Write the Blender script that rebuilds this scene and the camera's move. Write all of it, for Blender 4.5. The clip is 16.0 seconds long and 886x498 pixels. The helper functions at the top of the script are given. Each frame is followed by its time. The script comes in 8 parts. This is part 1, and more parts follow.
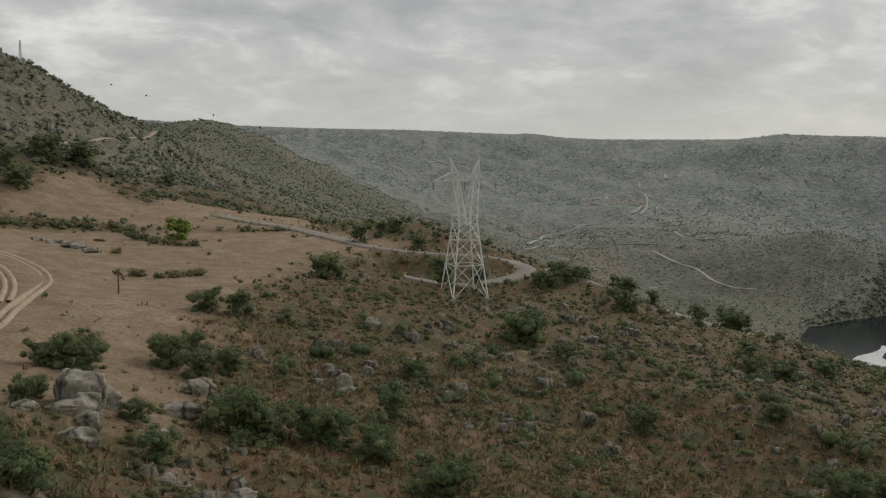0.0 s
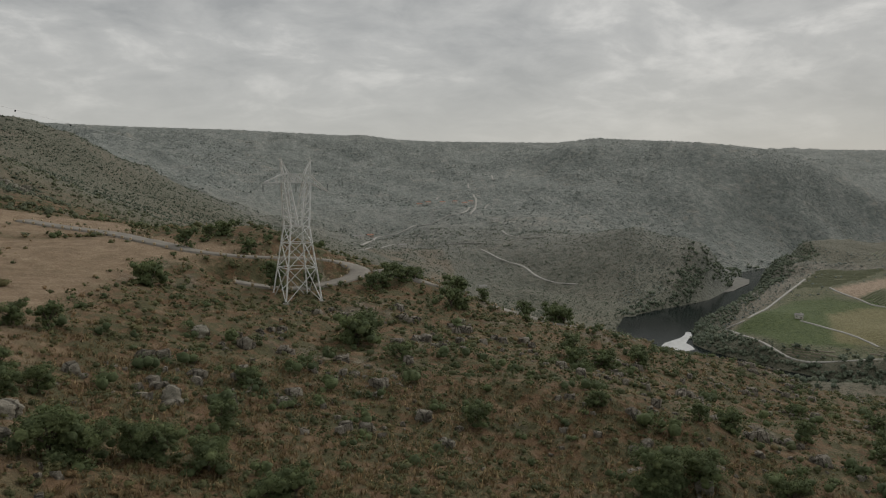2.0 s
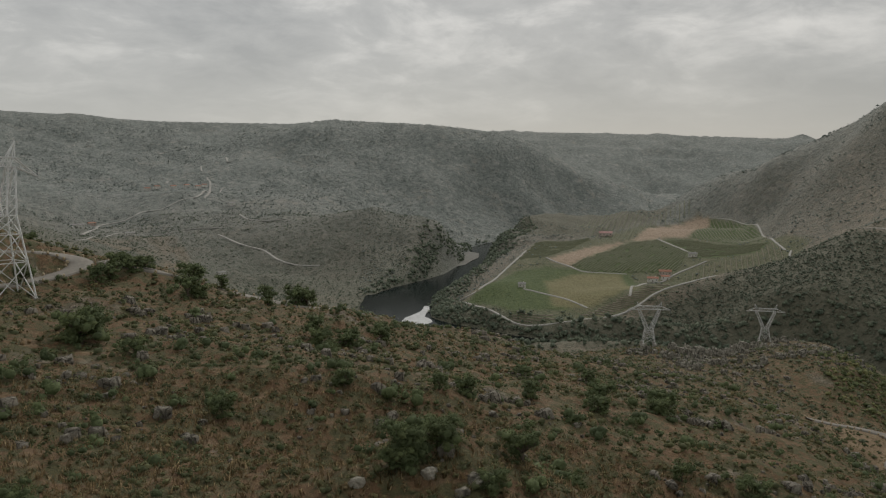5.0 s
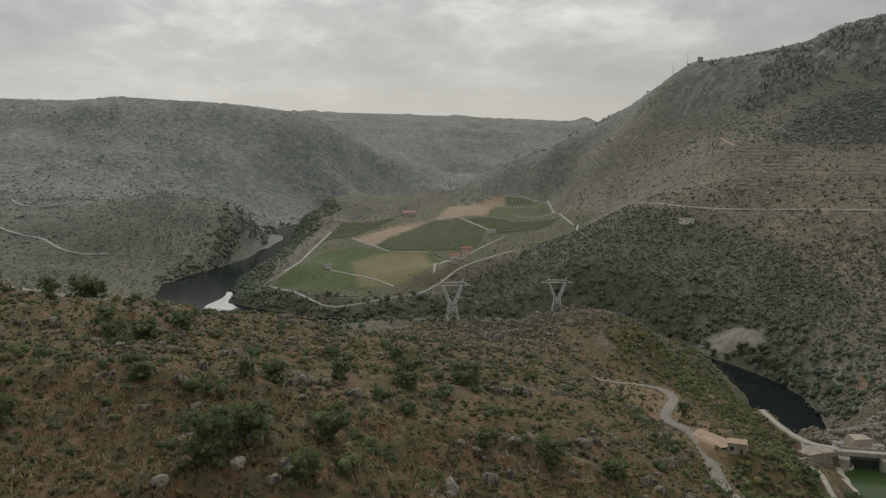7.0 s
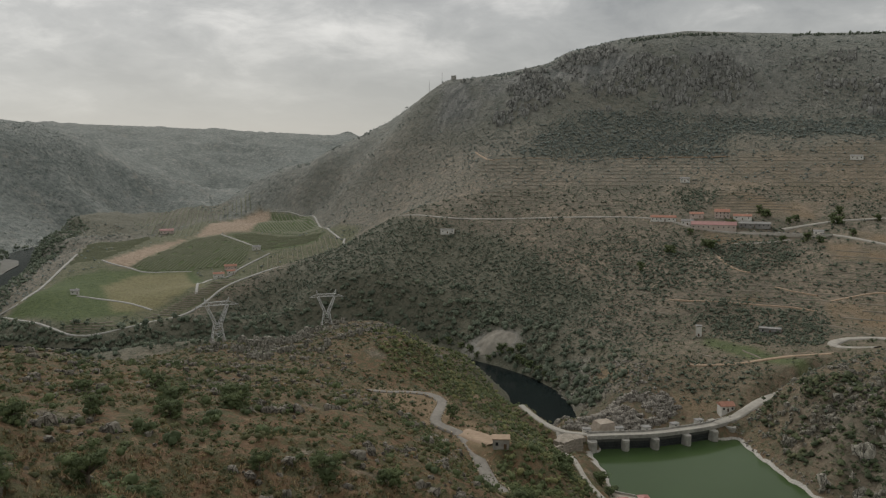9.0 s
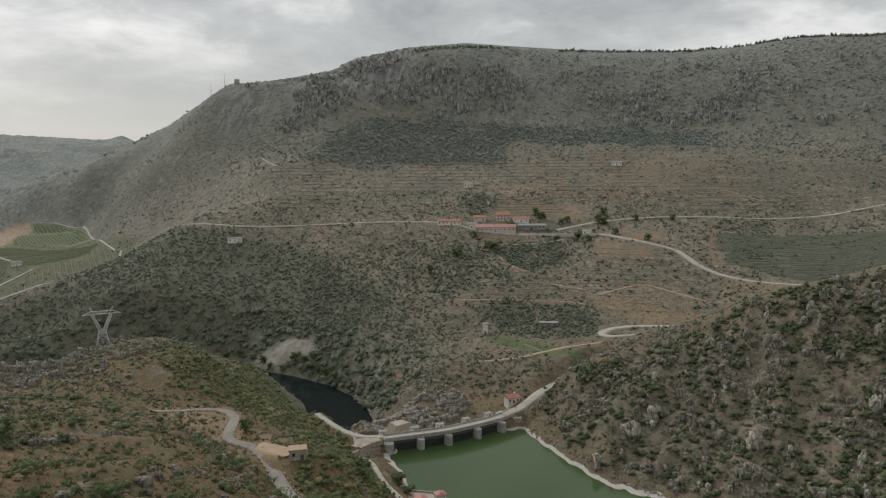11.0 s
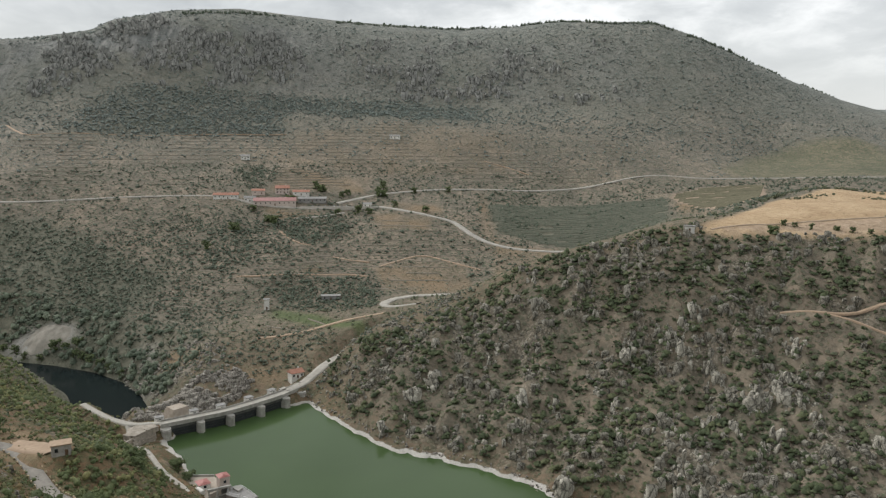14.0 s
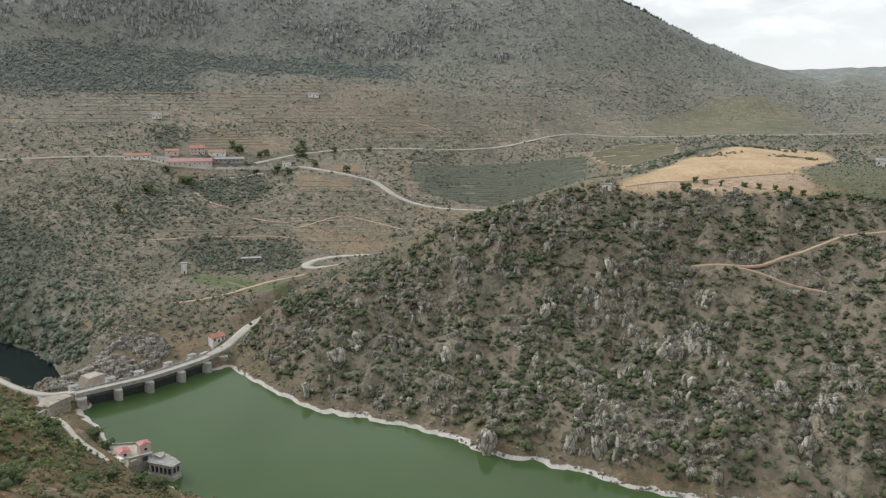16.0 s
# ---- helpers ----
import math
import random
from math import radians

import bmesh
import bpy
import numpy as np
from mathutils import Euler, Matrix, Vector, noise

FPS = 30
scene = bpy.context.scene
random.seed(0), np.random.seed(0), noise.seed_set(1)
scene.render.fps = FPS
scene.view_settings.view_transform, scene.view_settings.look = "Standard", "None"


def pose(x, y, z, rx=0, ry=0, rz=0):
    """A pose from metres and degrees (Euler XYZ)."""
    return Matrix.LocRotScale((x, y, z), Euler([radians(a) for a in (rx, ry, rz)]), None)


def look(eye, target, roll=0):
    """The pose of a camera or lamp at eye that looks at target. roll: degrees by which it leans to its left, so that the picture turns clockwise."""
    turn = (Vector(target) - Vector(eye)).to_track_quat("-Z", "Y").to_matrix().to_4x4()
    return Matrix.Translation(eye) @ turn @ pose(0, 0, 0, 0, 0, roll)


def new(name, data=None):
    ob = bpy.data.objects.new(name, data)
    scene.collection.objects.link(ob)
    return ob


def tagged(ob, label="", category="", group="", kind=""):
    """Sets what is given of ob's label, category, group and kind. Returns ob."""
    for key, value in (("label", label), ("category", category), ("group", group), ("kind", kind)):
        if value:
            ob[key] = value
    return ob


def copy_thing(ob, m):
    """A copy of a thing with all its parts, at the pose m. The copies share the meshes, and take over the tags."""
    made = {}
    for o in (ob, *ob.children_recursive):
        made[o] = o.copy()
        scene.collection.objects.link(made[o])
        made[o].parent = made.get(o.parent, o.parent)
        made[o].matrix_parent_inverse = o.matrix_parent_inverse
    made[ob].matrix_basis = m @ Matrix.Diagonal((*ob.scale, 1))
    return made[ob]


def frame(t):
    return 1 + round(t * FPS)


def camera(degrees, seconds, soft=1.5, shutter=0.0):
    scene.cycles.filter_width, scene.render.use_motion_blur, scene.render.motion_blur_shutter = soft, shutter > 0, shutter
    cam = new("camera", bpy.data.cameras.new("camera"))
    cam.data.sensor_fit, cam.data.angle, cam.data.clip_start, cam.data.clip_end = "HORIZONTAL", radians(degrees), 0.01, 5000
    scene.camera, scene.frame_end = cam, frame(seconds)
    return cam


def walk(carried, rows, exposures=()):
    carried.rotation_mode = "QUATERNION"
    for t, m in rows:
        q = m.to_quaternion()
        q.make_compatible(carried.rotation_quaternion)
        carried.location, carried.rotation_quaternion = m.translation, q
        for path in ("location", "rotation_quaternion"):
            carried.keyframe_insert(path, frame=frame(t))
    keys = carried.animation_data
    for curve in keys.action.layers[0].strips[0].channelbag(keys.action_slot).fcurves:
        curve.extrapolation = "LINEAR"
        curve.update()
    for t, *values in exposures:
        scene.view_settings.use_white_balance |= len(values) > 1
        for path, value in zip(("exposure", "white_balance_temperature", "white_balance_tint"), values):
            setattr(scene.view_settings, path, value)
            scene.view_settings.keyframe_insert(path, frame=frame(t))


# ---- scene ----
import itertools

# The viewpoint hangs over a spur above a dammed river; z = 0 is the reservoir's level.
EYE = 160.0
cam = camera(59.09, 16.0, soft=1.25)
TURNS = [  # seconds, yaw, pitch, roll in degrees
    (0.0, -0.00, -4.78, -0.41),
    (0.5, -2.95, -4.76, -0.47),
    (1.0, -5.75, -4.73, -0.43),
    (1.5, -8.88, -4.65, -0.36),
    (2.0, -12.22, -4.61, -0.27),
    (2.5, -15.69, -4.61, -0.16),
    (3.0, -19.15, -4.69, -0.01),
    (3.5, -22.28, -4.85, 0.20),
    (4.0, -25.40, -5.11, 0.36),
    (6.5, -41.10, -7.18, 0.07),
    (7.0, -45.46, -7.42, 0.26),
    (7.5, -50.10, -7.54, 0.45),
    (8.0, -54.62, -7.31, 0.52),
    (8.5, -58.73, -6.91, 0.42),
    (9.0, -62.52, -6.50, 0.37),
    (11.5, -81.47, -6.24, 0.28),
    (12.0, -84.86, -6.33, 0.11),
    (12.5, -87.66, -6.53, 0.21),
    (13.0, -89.88, -6.87, 0.22),
    (13.5, -91.73, -7.46, -0.20),
    (14.0, -93.76, -8.13, -0.42),
    (14.5, -96.10, -8.57, -0.39),
    (15.0, -97.90, -9.12, -0.40),
    (15.5, -98.95, -10.00, -0.58),
    (16.0, -99.50, -11.04, -0.54),
]
EXPOSURES = [  # seconds, stops, kelvin, tint
    (0.0, 0.22, 6500, 10), (1.0, 0.1, 6500, 10), (4.0, 0.05, 6520, 10), (6.5, 0.19, 6500, 10), (8.0, 0.33, 6480, 10), (9.0, 0.24, 6450, 10), (11.5, 0.61, 6310, 10), (13.0, 0.8, 6270, 10), (14.5, 0.99, 6160, 10), (16.0, 1.16, 6090, 10)]
walk(cam, [(t, pose(0, 0, EYE, 90 + pitch, roll, yaw)) for t, yaw, pitch, roll in TURNS], EXPOSURES)

# ---- sky and sun ----
SUN_AZ, SUN_EL = 43.0, 34.0     # degrees clockwise from +y, and up
world = bpy.data.worlds.new("overcast_sky")
scene.world = world
world.use_nodes = True
wn, wl = world.node_tree.nodes, world.node_tree.links
wn.clear()


def wnode(kind, **inputs):
    n = wn.new(kind)
    for k, val in inputs.items():
        n.inputs[k].default_value = val
    return n


def wmath(op, a, b):
    n = wn.new("ShaderNodeMath")
    n.operation = op
    for i, s in enumerate((a, b)):
        if isinstance(s, (int, float)):
            n.inputs[i].default_value = s
        else:
            wl.new(s, n.inputs[i])
    return n.outputs[0]


sky = wn.new("ShaderNodeTexSky")
sky.sky_type, sky.sun_disc = "NISHITA", False
sky.sun_elevation, sky.sun_rotation = radians(SUN_EL), radians(SUN_AZ)
tc = wn.new("ShaderNodeTexCoord")
sep = wn.new("ShaderNodeSeparateXYZ")
wl.new(tc.outputs["Generated"], sep.inputs[0])
lift = wmath("ADD", wmath("MAXIMUM", sep.outputs[2], 0.0), 0.27)
flat = wn.new("ShaderNodeCombineXYZ")
wl.new(wmath("DIVIDE", sep.outputs[0], lift), flat.inputs[0])
wl.new(wmath("DIVIDE", sep.outputs[1], lift), flat.inputs[1])
big = wnode("ShaderNodeTexNoise", Scale=1.15, Detail=9.0, Roughness=0.56, Distortion=0.25)
wl.new(flat.outputs[0], big.inputs["Vector"])
small = wnode("ShaderNodeTexNoise", Scale=4.2, Detail=8.0, Roughness=0.6, Distortion=0.4)
wl.new(flat.outputs[0], small.inputs["Vector"])
mixed = wmath("ADD", wmath("MULTIPLY", big.outputs[0], 0.66), wmath("MULTIPLY", small.outputs[0], 0.34))
ramp = wn.new("ShaderNodeValToRGB")
wl.new(mixed, ramp.inputs[0])
el = ramp.color_ramp.elements
el[0].position, el[0].color = 0.41, (0.33, 0.335, 0.33, 1)
el[1].position, el[1].color = 0.63, (0.74, 0.725, 0.69, 1)
mid = el.new(0.52)
mid.color = (0.46, 0.46, 0.445, 1)
# the cloud is thinner, so brighter, round the sun
sun_way = Vector((math.sin(radians(SUN_AZ)) * math.cos(radians(SUN_EL)), math.cos(radians(SUN_AZ)) * math.cos(radians(SUN_EL)), math.sin(radians(SUN_EL))))
dot = wn.new("ShaderNodeVectorMath")
dot.operation = "DOT_PRODUCT"
wl.new(tc.outputs["Generated"], dot.inputs[0])
dot.inputs[1].default_value = sun_way
glow = wmath("POWER", wmath("MAXIMUM", dot.outputs["Value"], 0.0), 12.0)
heavy = wn.new("ShaderNodeVectorMath")
heavy.operation = "DOT_PRODUCT"
wl.new(tc.outputs["Generated"], heavy.inputs[0])
heavy.inputs[1].default_value = (0.95, 0.2, 0.17)
bright = wmath("SUBTRACT", wmath("ADD", 1.0, wmath("MULTIPLY", glow, 0.2)), wmath("MULTIPLY", wmath("POWER", wmath("MAXIMUM", heavy.outputs["Value"], 0.0), 3.0), 0.2))
cloud = wn.new("ShaderNodeBackground")
# towards the horizon the cloud sheet closes into an even pale grey
veil = wn.new("ShaderNodeMix")
veil.data_type = "RGBA"
wl.new(wmath("MINIMUM", wmath("MULTIPLY", wmath("MAXIMUM", wmath("SUBTRACT", sep.outputs[2], 0.03), 0.0), 6.5), 1.0), veil.inputs[0])
veil.inputs[6].default_value = (0.46, 0.455, 0.43, 1)
wl.new(ramp.outputs[0], veil.inputs[7])
wl.new(veil.outputs[2], cloud.inputs[0])
wl.new(bright, cloud.inputs[1])
blue = wn.new("ShaderNodeBackground")
blue.inputs[1].default_value = 0.06
wl.new(sky.outputs[0], blue.inputs[0])
both = wn.new("ShaderNodeMixShader")
both.inputs[0].default_value = 0.92
wl.new(blue.outputs[0], both.inputs[1])
wl.new(cloud.outputs[0], both.inputs[2])
wl.new(both.outputs[0], wn.new("ShaderNodeOutputWorld").inputs[0])

sun = new("sun", bpy.data.lights.new("sun", "SUN"))
sun.data.energy, sun.data.angle, sun.data.color = 1.2, radians(30), (1.0, 0.95, 0.88)
sun.matrix_world = look(sun_way * 900, (0, 0, 0))

# ---- materials ----
def material(name, rough=0.9, metal=0.0):
    m = bpy.data.materials.new(name)
    m.use_nodes = True
    nt = m.node_tree
    b = nt.nodes["Principled BSDF"]
    b.inputs["Roughness"].default_value, b.inputs["Metallic"].default_value = rough, metal
    b.inputs["Specular IOR Level"].default_value = 0.25
    return m, nt, b


def noise_node(nt, scale, detail=6.0, rough=0.6, vec=None):
    n = nt.nodes.new("ShaderNodeTexNoise")
    n.inputs["Scale"].default_value, n.inputs["Detail"].default_value, n.inputs["Roughness"].default_value = scale, detail, rough
    if vec is not None:
        nt.links.new(vec, n.inputs["Vector"])
    return n.outputs[0]


def ramp_node(nt, fac, stops):
    r = nt.nodes.new("ShaderNodeValToRGB")
    nt.links.new(fac, r.inputs[0])
    e = r.color_ramp.elements
    for i, (p, c) in enumerate(stops):
        s = e[i] if i < 2 else e.new(p)
        s.position, s.color = p, (*c, 1)
    return r.outputs[0]


def mix_node(nt, fac, a, b, blend="MIX"):
    n = nt.nodes.new("ShaderNodeMix")
    n.data_type, n.blend_type = "RGBA", blend
    for i, s in ((0, fac), (6, a), (7, b)):
        if isinstance(s, (int, float)):
            n.inputs[i].default_value = s
        elif isinstance(s, tuple):
            n.inputs[i].default_value = (*s, 1)
        else:
            nt.links.new(s, n.inputs[i])
    return n.outputs[2]


def math_node(nt, op, a, b=0.0):
    n = nt.nodes.new("ShaderNodeMath")
    n.operation = op
    for i, s in enumerate((a, b)):
        if isinstance(s, (int, float)):
            n.inputs[i].default_value = s
        else:
            nt.links.new(s, n.inputs[i])
    return n.outputs[0]


def coords(nt):
    return nt.nodes.new("ShaderNodeNewGeometry").outputs["Position"]


def bump(nt, b, height, strength, dist):
    n = nt.nodes.new("ShaderNodeBump")
    n.inputs["Strength"].default_value, n.inputs["Distance"].default_value = strength, dist
    nt.links.new(height, n.inputs["Height"])
    nt.links.new(n.outputs[0], b.inputs["Normal"])


def simple(name, dark, light, scale, rough=0.85, metal=0.0, relief=0.02, vary=0.0):
    """A surface between two colours: grain, stains four times as large, and a fine relief."""
    m, nt, b = material(name, rough, metal)
    p = coords(nt)
    n = math_node(nt, "ADD", math_node(nt, "MULTIPLY", noise_node(nt, scale, 5, 0.65, p), 0.6), math_node(nt, "MULTIPLY", noise_node(nt, scale * 0.23, 4, 0.6, p), 0.4))
    c = ramp_node(nt, n, ((0.35, dark), (0.65, light)))
    if vary:
        oi = nt.nodes.new("ShaderNodeObjectInfo")
        c = mix_node(nt, vary, c, ramp_node(nt, oi.outputs["Random"], ((0.0, dark), (1.0, light))))
    nt.links.new(c, b.inputs["Base Color"])
    if relief:
        bump(nt, b, n, 0.6, relief)
    return m


def ground_material():
    """Bare earth, dry grass, low scrub and stone, laid out by the land's own cover, with a haze tint added by distance.
    """
    m, nt, b = material("hillside", 0.95)
    p = coords(nt)
    at1 = nt.nodes.new("ShaderNodeAttribute")
    at1.attribute_name = "cover"
    s1 = nt.nodes.new("ShaderNodeSeparateColor")
    nt.links.new(at1.outputs["Color"], s1.inputs[0])
    at2 = nt.nodes.new("ShaderNodeAttribute")
    at2.attribute_name = "field"
    s2 = nt.nodes.new("ShaderNodeSeparateColor")
    nt.links.new(at2.outputs["Color"], s2.inputs[0])
    at3 = nt.nodes.new("ShaderNodeAttribute")
    at3.attribute_name = "woods"
    s3 = nt.nodes.new("ShaderNodeSeparateColor")
    nt.links.new(at3.outputs["Color"], s3.inputs[0])
    n_fine, n_mid, n_big = noise_node(nt, 1.9, 9, 0.78, p), noise_node(nt, 0.22, 6, 0.65, p), noise_node(nt, 0.035, 6, 0.6, p)
    # brown slope: reddish litter, straw tufts and olive low scrub
    litter = ramp_node(nt, n_fine, ((0.3, (0.06, 0.038, 0.022)), (0.7, (0.225, 0.138, 0.073))))
    straw = ramp_node(nt, n_fine, ((0.3, (0.125, 0.088, 0.052)), (0.7, (0.34, 0.25, 0.153))))
    scrub = ramp_node(nt, n_fine, ((0.3, (0.04, 0.041, 0.021)), (0.7, (0.14, 0.127, 0.06))))
    slope = mix_node(nt, ramp_node(nt, n_mid, ((0.5, (0, 0, 0)), (0.68, (1, 1, 1)))), litter, straw)
    slope = mix_node(nt, ramp_node(nt, noise_node(nt, 0.31, 7, 0.7, p), ((0.45, (0, 0, 0)), (0.54, (1, 1, 1)))), slope, scrub)
    # pale earth of the dry pasture
    earth = ramp_node(nt, math_node(nt, "ADD", math_node(nt, "MULTIPLY", n_fine, 0.62), math_node(nt, "MULTIPLY", n_mid, 0.38)), ((0.36, (0.135, 0.092, 0.056)), (0.5, (0.25, 0.18, 0.115)), (0.63, (0.385, 0.295, 0.2))))
    speck = ramp_node(nt, noise_node(nt, 4.5, 3, 0.6, p), ((0.62, (0, 0, 0)), (0.7, (1, 1, 1))))
    earth = mix_node(nt, math_node(nt, "MULTIPLY", speck, 0.5), earth, (0.46, 0.4, 0.31))
    out = mix_node(nt, s1.outputs[0], slope, earth)
    # grey-green scrub of the further hillsides
    far = ramp_node(nt, math_node(nt, "ADD", math_node(nt, "MULTIPLY", noise_node(nt, 0.09, 8, 0.75, p), 0.7), math_node(nt, "MULTIPLY", noise_node(nt, 0.012, 5, 0.6, p), 0.3)),
                    ((0.36, (0.11, 0.103, 0.078)), (0.5, (0.182, 0.155, 0.117)), (0.64, (0.31, 0.248, 0.182))))
    # low bushes too small to stand singly, cell by cell
    cells = nt.nodes.new("ShaderNodeTexVoronoi")
    cells.inputs["Scale"].default_value = 0.3
    nt.links.new(p, cells.inputs["Vector"])
    cell_c = nt.nodes.new("ShaderNodeSeparateColor")
    nt.links.new(cells.outputs["Color"], cell_c.inputs[0])
    tuft = math_node(nt, "MULTIPLY", ramp_node(nt, cells.outputs["Distance"], ((0.36, (1, 1, 1)), (0.5, (0, 0, 0)))), ramp_node(nt, math_node(nt, "ADD", math_node(nt, "MULTIPLY", cell_c.outputs[0], 0.6), math_node(nt, "MULTIPLY", n_big, 0.8)), ((0.52, (0, 0, 0)), (0.62, (1, 1, 1)))))
    low_bush = mix_node(nt, cell_c.outputs[1], (0.085, 0.098, 0.064), (0.15, 0.155, 0.103))
    far = mix_node(nt, math_node(nt, "MULTIPLY", tuft, 0.85), far, low_bush)
    out = mix_node(nt, s1.outputs[2], out, far)
    wood = ramp_node(nt, noise_node(nt, 0.12, 8, 0.75, p), ((0.35, (0.078, 0.086, 0.06)), (0.65, (0.18, 0.176, 0.13))))
    out = mix_node(nt, s3.outputs[0], out, wood)
    # weathered granite
    stone = ramp_node(nt, math_node(nt, "ADD", math_node(nt, "MULTIPLY", n_fine, 0.5), math_node(nt, "MULTIPLY", n_mid, 0.5)), ((0.35, (0.08, 0.07, 0.053)), (0.52, (0.185, 0.163, 0.127)), (0.68, (0.32, 0.288, 0.232))))
    # broken rock: angular pieces, each of its own tone, with dark joints between
    rub = nt.nodes.new("ShaderNodeTexVoronoi")
    rub.inputs["Scale"].default_value = 0.85
    sq = nt.nodes.new("ShaderNodeMapping")
    sq.inputs["Scale"].default_value = (1.0, 1.0, 0.55)
    nt.links.new(p, sq.inputs["Vector"])
    nt.links.new(sq.outputs[0], rub.inputs["Vector"])
    rub_c = nt.nodes.new("ShaderNodeSeparateColor")
    nt.links.new(rub.outputs["Color"], rub_c.inputs[0])
    piece_c = ramp_node(nt, rub_c.outputs[0], ((0.1, (0.085, 0.07, 0.048)), (0.4, (0.17, 0.145, 0.105)), (0.7, (0.285, 0.25, 0.192)), (1.0, (0.44, 0.395, 0.315))))
    rubble = mix_node(nt, ramp_node(nt, rub.outputs["Distance"], ((0.45, (0, 0, 0)), (0.75, (0.8, 0.8, 0.8)))), piece_c, (0.05, 0.045, 0.036))
    stone = mix_node(nt, 0.62, stone, rubble)
    out = mix_node(nt, s1.outputs[1], out, stone)
    # upright columns of the summit cliffs, their tones raised and blued as painted haze
    mp = nt.nodes.new("ShaderNodeMapping")
    mp.inputs["Scale"].default_value = (0.25, 1.0, 0.16)
    nt.links.new(p, mp.inputs["Vector"])
    column = noise_node(nt, 0.11, 6, 0.65, mp.outputs[0])
    face = ramp_node(nt, column, ((0.36, (0.13, 0.135, 0.125)), (0.5, (0.2, 0.203, 0.188)), (0.64, (0.31, 0.302, 0.278))))
    at5 = nt.nodes.new("ShaderNodeAttribute")
    at5.attribute_name = "far_haze"
    s5 = nt.nodes.new("ShaderNodeSeparateColor")
    nt.links.new(at5.outputs["Color"], s5.inputs[0])
    green = ramp_node(nt, n_mid, ((0.35, (0.062, 0.09, 0.034)), (0.65, (0.11, 0.14, 0.052))))
    out = mix_node(nt, s2.outputs[0], out, green)
    gold = ramp_node(nt, math_node(nt, "ADD", math_node(nt, "MULTIPLY", n_mid, 0.5), math_node(nt, "MULTIPLY", n_big, 0.5)), ((0.38, (0.36, 0.25, 0.145)), (0.5, (0.45, 0.325, 0.195)), (0.62, (0.51, 0.38, 0.235))))
    out = mix_node(nt, s2.outputs[1], out, gold)
    plough = ramp_node(nt, n_mid, ((0.35, (0.27, 0.2, 0.14)), (0.65, (0.42, 0.325, 0.24))))
    out = mix_node(nt, s2.outputs[2], out, plough)
    # pale gravel and bleached river rock, bare ochre ground, and the high-water band of the lake
    wash = ramp_node(nt, n_fine, ((0.3, (0.3, 0.28, 0.25)), (0.7, (0.58, 0.55, 0.5))))
    out = mix_node(nt, math_node(nt, "MULTIPLY", s3.outputs[2], 0.85), out, wash)
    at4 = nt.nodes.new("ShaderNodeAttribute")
    at4.attribute_name = "far_haze"
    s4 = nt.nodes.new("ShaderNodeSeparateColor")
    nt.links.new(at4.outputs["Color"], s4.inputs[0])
    out = mix_node(nt, s4.outputs[1], out, straw)
    # far hills: pale grey-blue ground, haze put into the colour
    hazed_n = math_node(nt, "ADD", math_node(nt, "MULTIPLY", noise_node(nt, 0.014, 5, 0.6, p), 0.14), math_node(nt, "MULTIPLY", noise_node(nt, 0.055, 9, 0.88, p), 0.86))
    hazed_hills = ramp_node(nt, hazed_n, ((0.39, (0.14, 0.162, 0.148)), (0.51, (0.23, 0.25, 0.234)), (0.62, (0.365, 0.362, 0.325))))
    # hazed hills: denser tufts, darker growth in drifts, and bare rock showing in patches
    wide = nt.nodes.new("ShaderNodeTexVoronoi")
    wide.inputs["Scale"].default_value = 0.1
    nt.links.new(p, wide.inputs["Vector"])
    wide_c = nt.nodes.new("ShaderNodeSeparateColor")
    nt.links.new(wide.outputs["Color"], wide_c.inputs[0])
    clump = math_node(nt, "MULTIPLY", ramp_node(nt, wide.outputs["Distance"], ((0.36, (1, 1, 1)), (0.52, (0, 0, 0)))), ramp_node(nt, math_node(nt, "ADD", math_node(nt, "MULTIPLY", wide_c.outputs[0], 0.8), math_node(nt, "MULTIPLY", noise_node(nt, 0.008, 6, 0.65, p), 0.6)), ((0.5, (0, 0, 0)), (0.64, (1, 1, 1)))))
    hazed_hills = mix_node(nt, math_node(nt, "MULTIPLY", clump, 0.6), hazed_hills, (0.148, 0.173, 0.16))
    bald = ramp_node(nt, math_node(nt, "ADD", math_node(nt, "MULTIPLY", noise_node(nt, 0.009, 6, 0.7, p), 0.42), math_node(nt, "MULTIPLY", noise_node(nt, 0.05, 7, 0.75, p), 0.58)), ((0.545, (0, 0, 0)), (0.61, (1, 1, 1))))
    hazed_hills = mix_node(nt, math_node(nt, "MULTIPLY", bald, 0.42), hazed_hills, (0.39, 0.355, 0.3))
    out = mix_node(nt, s4.outputs[0], out, hazed_hills)
    out = mix_node(nt, s5.outputs[2], out, face)
    sz = nt.nodes.new("ShaderNodeSeparateXYZ")
    nt.links.new(p, sz.inputs[0])
    level = math_node(nt, "ADD", sz.outputs[2], math_node(nt, "MULTIPLY", n_mid, -2.2))
    band = ramp_node(nt, math_node(nt, "ADD", math_node(nt, "MULTIPLY", level, 0.25), 0.5), ((0.47, (1, 1, 1)), (0.53, (0, 0, 0))))
    bleached = ramp_node(nt, n_fine, ((0.3, (0.33, 0.31, 0.275)), (0.7, (0.62, 0.59, 0.54))))
    out = mix_node(nt, math_node(nt, "MULTIPLY", band, s3.outputs[1]), out, bleached)
    nt.links.new(out, b.inputs["Base Color"])
